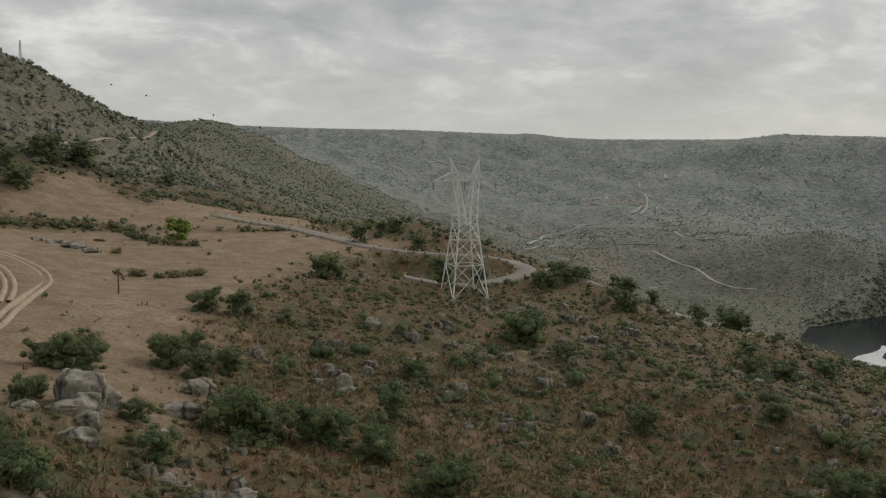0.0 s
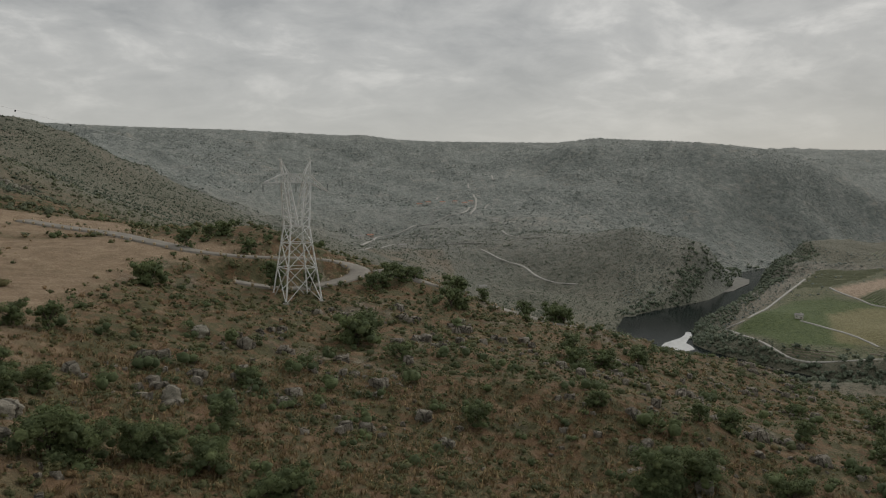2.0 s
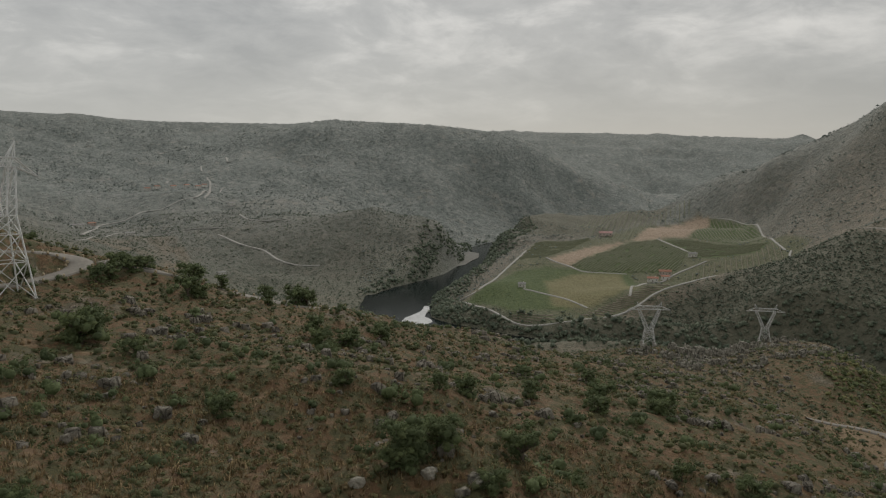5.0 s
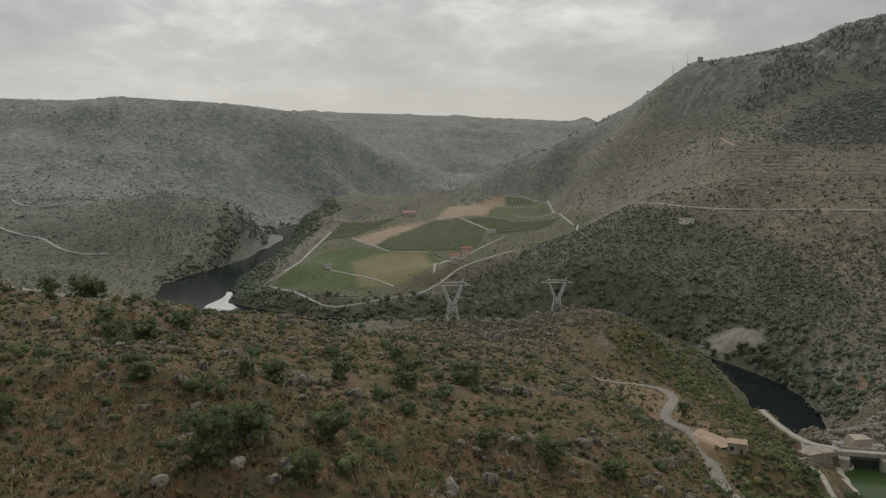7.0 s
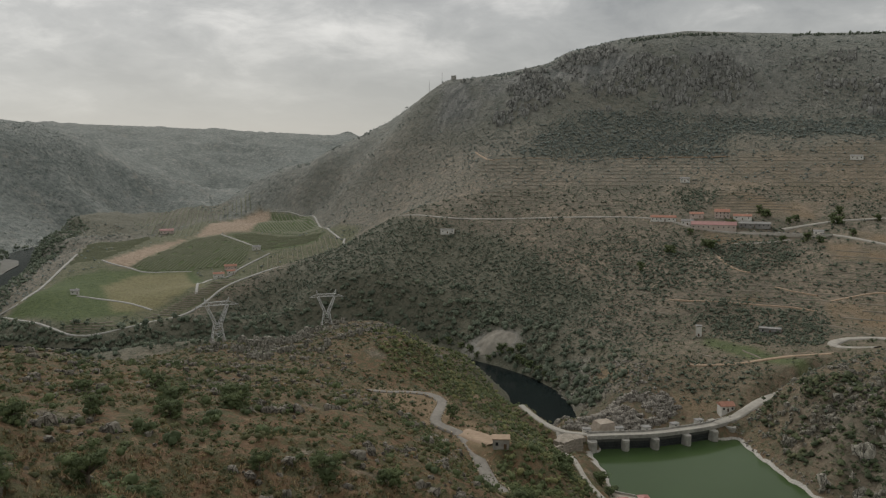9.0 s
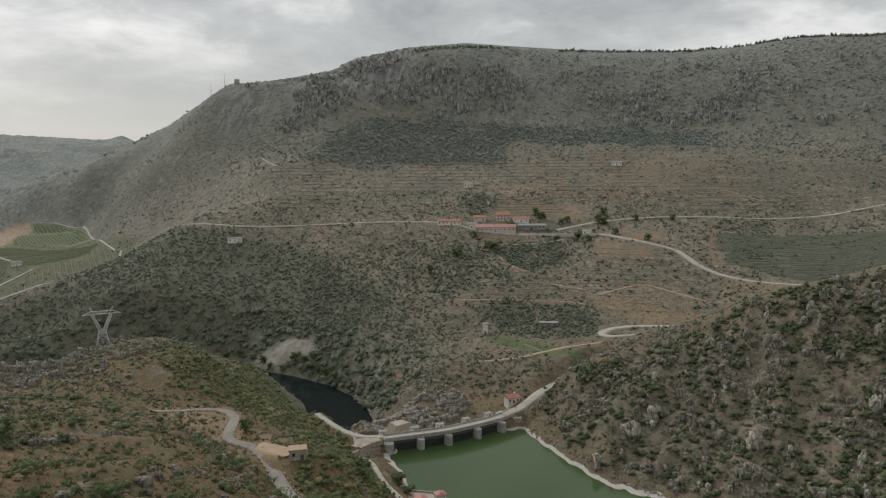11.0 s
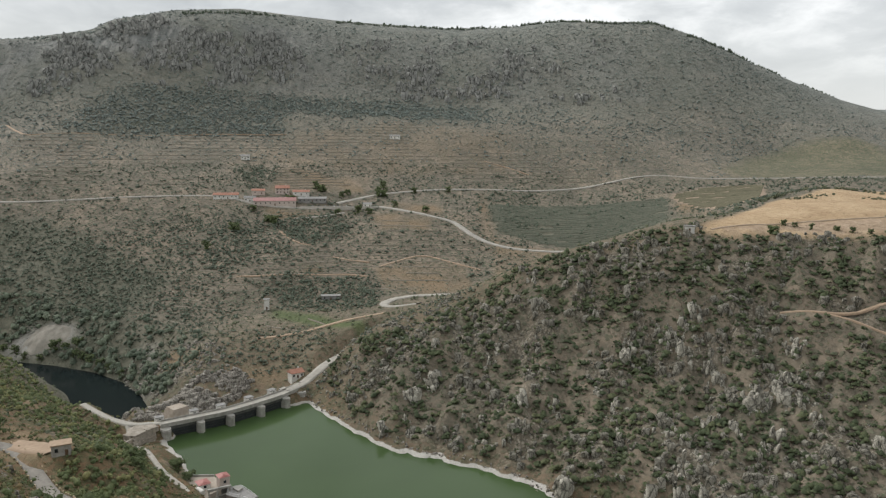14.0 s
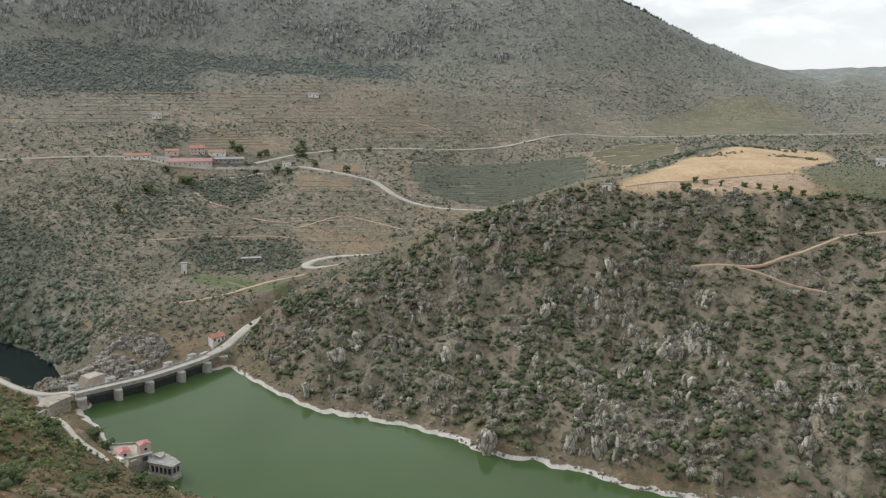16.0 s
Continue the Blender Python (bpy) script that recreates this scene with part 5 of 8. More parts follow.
# ---- the water intake on the near shore ----
IX, IY = 330.0, 76.0
intake = tagged(empty("intake_works", IX, IY, 0, 0), "concrete water intake with gantry and red roofs on the shore", "building")
M_YARD = simple("pale_dusty_yard", (0.33, 0.28, 0.225), (0.47, 0.41, 0.34), 0.6)


def iprism(name, outline, z0, z1, mat, parent=None, label=""):
    return part(name, prism(bmesh.new(), [(x - IX, y - IY) for x, y in outline], z0, z1), mat, parent or intake, label)


def ibox(name, x, y, z, sx, sy, sz, turn, mat, parent=None, label="", bevel=0.1):
    return part(name, box(bmesh.new(), x - IX, y - IY, z, sx, sy, sz, radians(turn), bevel), mat, parent or intake, label)


iprism("yard", [(334, 73), (345, 81), (345, 93), (340, 97), (325, 99), (316, 88), (317, 78), (326, 79)], -8, 5.9, M_YARD, None, "pale dusty yard on the quay")
TOWER = [(318.6, 60.6), (322.6, 57.8), (333.4, 67.2), (331.6, 72.0), (324.3, 71.0)]
tower = iprism("intake_tower", TOWER, -8, 6.2, M_CONCRETE, None, "grey concrete intake tower")
cx, cy = sum(p[0] for p in TOWER) / 5, sum(p[1] for p in TOWER) / 5
iprism("tower_footing", [(cx + (x - cx) * 1.1, cy + (y - cy) * 1.07) for x, y in TOWER], -8, 1.7, M_CONCRETE, tower, "pale waterline footing")
iprism("tower_roof", [(cx + (x - cx) * 1.06, cy + (y - cy) * 1.05) for x, y in TOWER], 6.2, 6.6, M_GREYROOF, tower, "flat grey roof slab")
for f in (0.1, 0.28, 0.46, 0.64, 0.82):
    wx, wy = TOWER[0][0] + (TOWER[4][0] - TOWER[0][0]) * f, TOWER[0][1] + (TOWER[4][1] - TOWER[0][1]) * f
    ibox("screen_slot", wx, wy, 4.0, 1.2, 0.3, 2.6, 61, M_GLASS, tower, bevel=0)
for f in (0.3, 0.7):
    ibox("screen_slot", TOWER[0][0] + 4.0 * f, TOWER[0][1] - 2.8 * f, 4.2, 1.1, 0.3, 2.2, -35, M_GLASS, tower, bevel=0)
iprism("roof_block", [(326, 66.5), (329, 65.2), (331.5, 67.6), (329.5, 69.6)], 6.5, 7.5, M_CONCRETE, tower)
for k, (x, y) in enumerate(((319.4, 61.4), (322, 65.6), (324.4, 69.8), (322.4, 58.6), (327, 62.4), (331.6, 66.4))):
    ibox("railing_post", x, y, 7.1, 0.14, 0.14, 1.1, 0, M_STEEL, tower, bevel=0)
for (x0, y0), (x1, y1) in (((319.2, 61.2), (324.4, 70.2)), ((322.4, 58.6), (332.2, 66.8))):
    ibox("railing", (x0 + x1) / 2, (y0 + y1) / 2, 7.6, math.hypot(x1 - x0, y1 - y0), 0.1, 0.1, math.degrees(math.atan2(y1 - y0, x1 - x0)), M_STEEL, tower, bevel=0)
iprism("wing_wall", [(331.6, 72.4), (333.2, 73.6), (328.4, 80.4), (326.6, 79.4)], -8, 3.6, M_CONCRETE, None, "low concrete wing wall")
# solid wall whose dark colour stands in for the opening's shade
iprism("recess_wall", [(333.0, 72.6), (334.2, 73.4), (329.6, 80.0), (328.4, 79.4)], 3.6, 5.9, M_CONCRETE_DARK, None, "wall coloured dark as the shaded recess under the gantry")
for name, x, y, z, w_, d, h, turn, wall, lab in (("gate_hut", 333.8, 74.6, 5.9, 4.6, 4.4, 5.4, 32, M_PINK, "tall pinkish gate hut"), ("store_room", 333.0, 83.2, 5.9, 5.6, 4.8, 2.7, 32, M_WHITE, "low whitish store room")):
    hut = ibox(name, x, y, z + h / 2, w_, d, h, turn, wall, None, lab)
    bm = bmesh.new()
    rot = Matrix.Translation((x - IX, y - IY, z + h)) @ Matrix.Rotation(radians(turn), 4, "Z")
    e = [bm.verts.new(rot @ Vector((sx * (w_ / 2 + 0.4), sy * (d / 2 + 0.4), 0))) for sx, sy in ((-1, -1), (1, -1), (1, 1), (-1, 1))]
    r0, r1 = bm.verts.new(rot @ Vector((-w_ * 0.25, 0, 0.9))), bm.verts.new(rot @ Vector((w_ * 0.25, 0, 0.9)))
    for f in ((e[0], e[1], r1, r0), (e[2], e[3], r0, r1), (e[1], e[2], r1), (e[3], e[0], r0), (e[3], e[2], e[1], e[0])):
        bm.faces.new(f)
    part("roof", bm, simple("salmon_red_roof", (0.33, 0.13, 0.115), (0.46, 0.21, 0.185), 0.9, 0.6), hut, "salmon-red hipped roof")
    wx, wy = x - math.cos(radians(turn)) * (w_ / 2 + 0.03), y - math.sin(radians(turn)) * (w_ / 2 + 0.03)
    ibox("window", wx, wy, z + h * 0.6, 0.12, 1.2, 1.1, turn, M_GLASS, hut, bevel=0)
    wx, wy = x + math.sin(radians(turn)) * (d / 2 + 0.03), y - math.cos(radians(turn)) * (d / 2 + 0.03)
    ibox("door", wx, wy, z + 1.05, 1.1, 0.12, 2.1, turn, M_DOOR, hut, bevel=0)
gantry = ibox("gantry", 326.4, 74.6, 8.7, 10.2, 1.1, 0.9, -63, M_CONCRETE, None, "concrete gantry beam on posts")
for x, y in ((324.3, 78.6), (326.0, 75.4), (328.6, 70.6)):
    ibox("gantry_post", x, y, 4.2, 0.7, 0.7, 8.4, -63, M_CONCRETE, gantry)
bm = bmesh.new()
bmesh.ops.create_cone(bm, cap_ends=True, segments=20, radius1=1.1, radius2=1.1, depth=4.6, matrix=Matrix.Translation((327.6 - IX, 83.0 - IY, 7.0)) @ Matrix.Rotation(radians(40), 4, "Z") @ Matrix.Rotation(radians(90), 4, "Y"))
part("tank", bm, M_WHITE, intake, "white cylindrical tank")
for (x0, y0), (x1, y1), z0, z1 in (((362, 112.6), (331, 89.4), 3, 7.4), ((345, 81), (345, 94), 3, 6.8), ((317, 90), (325, 99.5), 3, 7.2), ((316.4, 88), (317, 78), 3, 7.0), ((360, 115.5), (343, 103), 4, 8.6)):
    ibox("yard_wall", (x0 + x1) / 2, (y0 + y1) / 2, (z0 + z1) / 2, math.hypot(x1 - x0, y1 - y0), 0.5, z1 - z0, math.degrees(math.atan2(y1 - y0, x1 - x0)), M_CONCRETE, None, bevel=0.05)
for x, y, sx, sy in ((321, 83, 3.4, 1.6), (322.5, 92, 3.0, 1.2), (320, 87.5, 1.4, 1.4)):
    ibox("concrete_block", x, y, 6.5, sx, sy, 1.4, 30, M_CONCRETE)

# ---- plants ----
def foliage_material(name, stops, leaf_rough=0.75, grain=2.4):
    """Leaves between dark and light, varied bush by bush and leaf by leaf, letting some light through."""
    m, nt, b = material(name, leaf_rough)
    at = nt.nodes.new("ShaderNodeAttribute")
    at.attribute_name = "tone"
    geo = nt.nodes.new("ShaderNodeNewGeometry")
    c = ramp_node(nt, at.outputs["Fac"], stops)
    hsv = nt.nodes.new("ShaderNodeHueSaturation")
    nt.links.new(c, hsv.inputs["Color"])
    p = coords(nt)
    fine, wide = noise_node(nt, grain, 3, 0.7, p), noise_node(nt, grain * 0.22, 3, 0.6, p)
    leafy = math_node(nt, "ADD", math_node(nt, "MULTIPLY", fine, 1.5), math_node(nt, "MULTIPLY", wide, 0.7))
    nt.links.new(math_node(nt, "MULTIPLY", math_node(nt, "ADD", math_node(nt, "MULTIPLY", geo.outputs["Random Per Island"], 0.3), 0.85), leafy), hsv.inputs["Value"])
    bump(nt, b, fine, 0.7, 0.5 / grain)
    nt.links.new(hsv.outputs[0], b.inputs["Base Color"])
    b.inputs["Specular IOR Level"].default_value = 0.15
    tr = nt.nodes.new("ShaderNodeBsdfTranslucent")
    nt.links.new(hsv.outputs[0], tr.inputs[0])
    ms = nt.nodes.new("ShaderNodeMixShader")
    ms.inputs[0].default_value = 0.28
    nt.links.new(b.outputs[0], ms.inputs[1])
    nt.links.new(tr.outputs[0], ms.inputs[2])
    nt.links.new(ms.outputs[0], nt.nodes["Material Output"].inputs[0])
    return m


SCRUB_STOPS = ((0.0, (0.09, 0.102, 0.05)), (0.4, (0.142, 0.144, 0.068)), (0.62, (0.185, 0.164, 0.08)), (0.82, (0.23, 0.175, 0.092)), (1.0, (0.25, 0.168, 0.092)))
M_SCRUB = foliage_material("maquis_scrub", SCRUB_STOPS)
# hillside, upland and riverside leaves: paler and bluer, haze painted into the colour
M_FARSCRUB = foliage_material("hazed_hillside_scrub", grain=0.9, stops=((0.0, (0.108, 0.132, 0.095)), (0.5, (0.15, 0.17, 0.124)), (1.0, (0.215, 0.214, 0.156))))
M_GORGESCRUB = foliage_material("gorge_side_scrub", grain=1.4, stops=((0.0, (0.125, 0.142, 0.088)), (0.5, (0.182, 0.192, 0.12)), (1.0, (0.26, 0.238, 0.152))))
M_HAZESCRUB = foliage_material("hazed_upland_scrub", grain=0.6, stops=((0.0, (0.16, 0.188, 0.168)), (0.5, (0.205, 0.232, 0.207)), (1.0, (0.262, 0.28, 0.246))))
M_BANKTREE = foliage_material("hazed_riverside_leaves", grain=1.0, stops=((0.0, (0.115, 0.142, 0.102)), (0.5, (0.158, 0.186, 0.13)), (1.0, (0.21, 0.228, 0.158))))
M_OAK = foliage_material("evergreen_oak_leaves", ((0.0, (0.085, 0.11, 0.054)), (0.5, (0.125, 0.155, 0.07)), (1.0, (0.185, 0.215, 0.092))))
M_BARK = simple("grey_brown_bark", (0.07, 0.055, 0.042), (0.17, 0.14, 0.11), 4.0, relief=0.02)
RNG = np.random.default_rng(7)


ICO = np.array([(a, b, 0) for a in (-1, 1) for b in (-1.618, 1.618)] + [(0, a, b) for a in (-1, 1) for b in (-1.618, 1.618)] + [(b, 0, a) for a in (-1, 1) for b in (-1.618, 1.618)]) / 1.902
OCT = np.array([(1, 0, 0), (-1, 0, 0), (0, 1, 0), (0, -1, 0), (0, 0, 1), (0, 0, -0.6)], float)


def hull_faces(v, reach):
    """The triangles of a regular solid, all facing outwards."""
    out = []
    for a, b, c in itertools.combinations(range(len(v)), 3):
        if max(np.linalg.norm(v[a] - v[b]), np.linalg.norm(v[b] - v[c]), np.linalg.norm(v[c] - v[a])) < reach:
            out.append((a, b, c) if np.cross(v[b] - v[a], v[c] - v[a]) @ (v[a] + v[b] + v[c]) > 0 else (a, c, b))
    return np.array(out)


ICO_FACES, OCT_FACES = hull_faces(ICO, 1.1), hull_faces(OCT, 1.5)


def leaf_cloud(px, py, pz, radius, tone, count, leaf, squash=0.8, lobes=4, cores=3):
    """Many bushes at once: each is a few dense leafy masses of uneven outline, with loose leaves over and round them."""
    nb = len(px)
    off = RNG.normal(0, 0.36, (nb, lobes, 3)) * np.array([1, 1, 0.55])
    size = RNG.uniform(0.34, 0.7, (nb, lobes))
    pick = RNG.integers(0, lobes, (nb, count))
    d = RNG.normal(0, 1, (nb, count, 3))
    d /= np.linalg.norm(d, axis=2, keepdims=True) + 1e-9
    d[:, :, 2] = np.where(d[:, :, 2] < -0.35, -d[:, :, 2], d[:, :, 2])
    ii = np.arange(nb)[:, None]
    depth = RNG.uniform(0.6, 1.3, (nb, count)) ** 0.8 if count > 20 else RNG.uniform(0.72, 1.16, (nb, count)) ** 0.7
    c = off[ii, pick] + d * (size[ii, pick] * depth)[:, :, None]
    c[:, :, 2] = c[:, :, 2] * squash + 0.42 * squash
    base = np.stack([px, py, pz], 1)
    pos = base[:, None, :] + c * radius[:, None, None]
    nrm = d + RNG.normal(0, 0.4, d.shape)
    nrm /= np.linalg.norm(nrm, axis=2, keepdims=True) + 1e-9
    a = np.cross(nrm, RNG.normal(0, 1, d.shape))
    a /= np.linalg.norm(a, axis=2, keepdims=True) + 1e-9
    b = np.cross(nrm, a)
    s = (leaf * radius)[:, None, None] * RNG.uniform(0.6, 1.35, (nb, count, 1))
    tri = np.stack([pos + a * s, pos - 0.5 * a * s + 0.8 * b * s, pos - 0.5 * a * s - 0.8 * b * s], 2).reshape(-1, 3)
    tones = np.repeat(np.clip(tone[:, None] + RNG.normal(0, 0.06, (nb, count)), 0, 1).ravel(), 3)
    soft_n = 0.5 * d + 0.35 * nrm + np.array([0, 0, 0.55])
    soft_n = soft_n / (np.linalg.norm(soft_n, axis=2, keepdims=True) + 1e-9)
    soft_n = np.repeat(soft_n.reshape(-1, 3), 3, 0)
    # the dense masses, a tone lower than the leaves to paint in inner shade
    solid, facets = (ICO, ICO_FACES) if count > 4 else (OCT, OCT_FACES)
    grow = RNG.uniform(0.74, 1.2, (nb, cores, len(solid), 1)) * (0.66 if count > 20 else 0.88 if count > 4 else 1.1)
    spin = RNG.uniform(0, 6.28, (nb, cores, 1))
    ix = solid[:, 0] * np.cos(spin) - solid[:, 1] * np.sin(spin)
    iy = solid[:, 0] * np.sin(spin) + solid[:, 1] * np.cos(spin)
    way = np.stack([ix, iy, np.broadcast_to(solid[:, 2], ix.shape)], 3)
    m = off[:, :cores, None, :] + way * grow * size[:, :cores, None, None]
    m[..., 2] = m[..., 2] * squash + 0.42 * squash
    m = base[:, None, None, :] + m * radius[:, None, None, None]
    core_n = way + np.array([0, 0, 0.45])
    core_n = core_n / np.linalg.norm(core_n, axis=3, keepdims=True)
    core_t = np.clip(np.repeat((tone[:, None] + RNG.normal(-0.06, 0.07, (nb, cores))).ravel(), 3 * len(facets)), 0, 1)
    return np.concatenate([tri, m[:, :, facets].reshape(-1, 3)]), np.concatenate([tones, core_t]), np.concatenate([soft_n, core_n[:, :, facets].reshape(-1, 3)])


def leaf_object(name, chunks, mat, label, category, parent=None, kind="stuff"):
    v = np.concatenate([c[0] for c in chunks])
    t = np.concatenate([c[1] for c in chunks])
    me = grid_mesh(name, v, np.arange(len(v)).reshape(-1, 3))
    me.attributes.new("tone", "FLOAT", "POINT").data.foreach_set("value", t.astype(np.float32))
    # leaves take the roundness of their clump
    nn = np.concatenate([c[2] for c in chunks])
    me.attributes.new("custom_normal", "FLOAT_VECTOR", "POINT").data.foreach_set("vector", nn.astype(np.float32).ravel())
    me.materials.append(mat)
    ob = new(name, me)
    ob.parent = parent
    if parent is None:
        tagged(ob, label, category, kind=kind)
    return ob


ALL_ROADS = [(width, list(zip(c[::2, 0], c[::2, 1], h[::2]))) for _, width, _, c, h in ROAD_LINES]
FIELDS = [GREENS, GOLD, VINE_EAST, OLIVES, GREEN_HILL, VINE_PLOT, VINE_TOP, VINE_MID, PLOUGHED] + STRAW[:7]


def spread(r0, r1, a0, a1, per_m2, clump=30.0, bare=-0.15, seed=90):
    """Plan points strewn over a sector, thinned where the ground is bare, built or wet."""
    n = int(0.5 * (r1 ** 2 - r0 ** 2) * radians(a1 - a0) * per_m2)
    r = np.sqrt(RNG.uniform(r0 ** 2, r1 ** 2, n))
    a = np.radians(RNG.uniform(a0, a1, n))
    x, y = np.sin(a) * r, np.cos(a) * r
    keep = fractal(x, y, clump, 3, seed) > bare + RNG.normal(0, 0.14, n)
    x, y = x[keep], y[keep]
    z = sample_grid(GRID_Z, x, y)
    ok = ~((z < 2.0) & (inside(x, y, LAKE, 30) > 0.02))
    d, half_w = line_distance(x, y, RIVER)
    ok &= d > half_w + 10
    for poly in FIELDS + [GRAVEL]:
        ok &= inside(x, y, poly, 3) < 0.3
    ok &= (inside(x, y, CLIFFS, 20) * (y > 100) < 0.4) | (RNG.uniform(0, 1, len(x)) < 0.6)
    ok &= (inside(x, y, VINES, 6) < 0.4) | (RNG.uniform(0, 1, len(x)) < 0.25)
    past = np.maximum(inside(x, y, PASTURE, 7), inside(x, y, UPPER_PASTURE, 6))
    ok &= RNG.uniform(0, 1, len(x)) > past * 0.985
    for w, line in ALL_ROADS:
        lx = np.array([p[0] for p in line])
        ly = np.array([p[1] for p in line])
        near_ = (x > lx.min() - 15) & (x < lx.max() + 15) & (y > ly.min() - 15) & (y < ly.max() + 15) & ok
        k = np.flatnonzero(near_)
        if len(k):
            dd, _ = line_distance(x[k], y[k], line)
            ok[k[dd < w / 2 + 1.2]] = False
    return x[ok], y[ok], z[ok]


def scrub_band(r0, r1, per_m2, rmin, rmax, count, leaf, a0=-34, a1=134, green=0.35, clump=30.0, bare=-0.15, seed=90, cores=2):
    x, y, z = spread(r0, r1, a0, a1, per_m2, clump, bare, seed)
    n = len(x)
    rad = rmin + (rmax - rmin) * RNG.uniform(0, 1, n) ** 2.2
    t = np.where(RNG.uniform(0, 1, n) < green + 0.5 * (rad - rmin) / (rmax - rmin), RNG.uniform(0, 0.42, n), RNG.uniform(0.42, 1.0, n))
    t = np.clip(t + 0.25 * fractal(x, y, 45, 2, 31), 0, 1)
    return leaf_cloud(x, y, z - 0.06 * rad, rad, t, count, np.full(n, leaf), 0.72, cores + 1, cores)


near_scrub = [
    scrub_band(28, 75, 0.75, 0.2, 0.95, 62, 0.125, a1=72, green=0.34, bare=-0.5, cores=3),
    scrub_band(75, 130, 0.7, 0.28, 1.15, 22, 0.16, a1=72, green=0.36, bare=-0.6, cores=1),
    scrub_band(130, 220, 0.34, 0.38, 1.5, 8, 0.22, a1=78, green=0.4, bare=-0.55, cores=1),
    scrub_band(220, 345, 0.15, 0.5, 2.0, 4, 0.28, a1=85, green=0.42, bare=-0.5, cores=1),
    scrub_band(345, 540, 0.1, 0.6, 2.1, 3, 0.3, a0=28, a1=66, green=0.5, bare=-0.45, cores=1),
    scrub_band(400, 550, 0.09, 0.7, 2.4, 3, 0.3, a0=60, a1=74, green=0.7, bare=-0.6, cores=1),
]
leaf_object("hillside_scrub", near_scrub, M_SCRUB, "brown and olive dry maquis scrub over the slope", "scrub")
mid_scrub = [scrub_band(345, 620, 0.034, 0.8, 2.7, 4, 0.28, a0=25, green=0.6, bare=-0.4, cores=1), scrub_band(345, 620, 0.03, 0.9, 3.0, 4, 0.3, a1=25, green=0.75, bare=-0.4, cores=1), scrub_band(240, 345, 0.03, 0.8, 2.8, 8, 0.26, a1=-12, green=0.8, bare=-0.35)]
leaf_object("gorge_scrub", mid_scrub, M_GORGESCRUB, "dark green scrub on the gorge sides", "scrub")
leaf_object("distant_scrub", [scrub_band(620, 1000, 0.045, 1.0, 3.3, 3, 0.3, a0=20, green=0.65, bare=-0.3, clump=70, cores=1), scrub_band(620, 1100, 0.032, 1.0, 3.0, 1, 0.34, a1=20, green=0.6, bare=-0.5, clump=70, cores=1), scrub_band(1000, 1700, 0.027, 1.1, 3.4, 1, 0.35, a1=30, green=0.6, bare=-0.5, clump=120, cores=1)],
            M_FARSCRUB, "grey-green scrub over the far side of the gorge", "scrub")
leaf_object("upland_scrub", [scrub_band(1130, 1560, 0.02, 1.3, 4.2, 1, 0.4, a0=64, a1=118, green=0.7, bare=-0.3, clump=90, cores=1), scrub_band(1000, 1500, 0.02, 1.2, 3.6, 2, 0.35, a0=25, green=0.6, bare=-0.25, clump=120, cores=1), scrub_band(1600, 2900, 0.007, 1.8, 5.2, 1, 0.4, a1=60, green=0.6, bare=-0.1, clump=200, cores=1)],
            M_HAZESCRUB, "grey-green scrub dotted over distant hillsides", "scrub")
# thicker growth: the wood below the cliffs, the dark slope, the river's banks and the crag
groves, high_wood = [], []
DAM_ROCK = [(436, 152), (466, 162), (500, 132), (503, 100), (490, 88), (462, 108), (444, 128)]
for poly, n, rmin, rmax, count in ((WOOD, 9000, 1.8, 3.8, 8), ([(490, 120), (545, 180), (560, 130), (565, 60), (520, 35), (500, 75)], 900, 1.0, 2.4, 16), ([(470, 52), (486, 40), (524, 10), (550, -40), (505, -60), (470, -20), (442, 22)], 700, 0.8, 2.2, 18), ([(560, 225), (600, 235), (690, 195), (640, 120), (560, 130), (545, 180)], 900, 1.0, 2.4, 16), ([(600, 250), (640, 330), (700, 300), (680, 215)], 700, 1.2, 2.6, 14), (DARKSLOPE, 8500, 1.3, 3.0, 10), ([(683, 104), (671, 63), (667, 13), (584, 11), (606, 66), (649, 114)], 1300, 1.2, 2.8, 16),
                                     ([(806, 123), (830, 65), (761, 26), (744, 80)], 900, 1.4, 3.0, 14), ([(640, 190), (700, 120), (800, 130), (835, 210), (760, 310), (650, 260)], 2600, 1.0, 2.7, 12), ([(905, -114), (927, -171), (759, -147), (783, -134), (819, -110)], 700, 1.2, 2.4, 12), ([(947, 191), (977, 174), (957, 138), (893, 136), (879, 161)], 500, 1.3, 2.8, 12), ([(770, 170), (800, 110), (740, 60), (690, 90), (700, 180)], 700, 1.2, 3.0, 12)):
    xs, ys = [p[0] for p in poly], [p[1] for p in poly]
    x, y = RNG.uniform(min(xs), max(xs), n), RNG.uniform(min(ys), max(ys), n)
    k = (inside(x, y, poly, 34 if poly is WOOD else 16) + 0.5 * fractal(x, y, 60, 3, 17) > RNG.uniform(0.2, 0.85, n)) & (inside(x, y, GRAVEL, 4) < 0.2) & (inside(x, y, DAM_ROCK, 4) < 0.5) & (line_distance(x, y, RIVER)[0] > 34)
    x, y = x[k], y[k]
    rad = RNG.uniform(rmin, rmax, len(x))
    (high_wood if poly is WOOD else groves).append(leaf_cloud(x, y, sample_grid(GRID_Z, x, y), rad, RNG.uniform(0, 0.6, len(x)), max(2, count // 4), np.full(len(x), 0.3), 0.8, 3, 1))
bank_trees = []
bank = curve_through([(p[0], p[1]) for p in RIVER[1:25]], 7.0)
bt = np.gradient(bank, axis=0)
bt /= np.linalg.norm(bt, axis=1)[:, None]
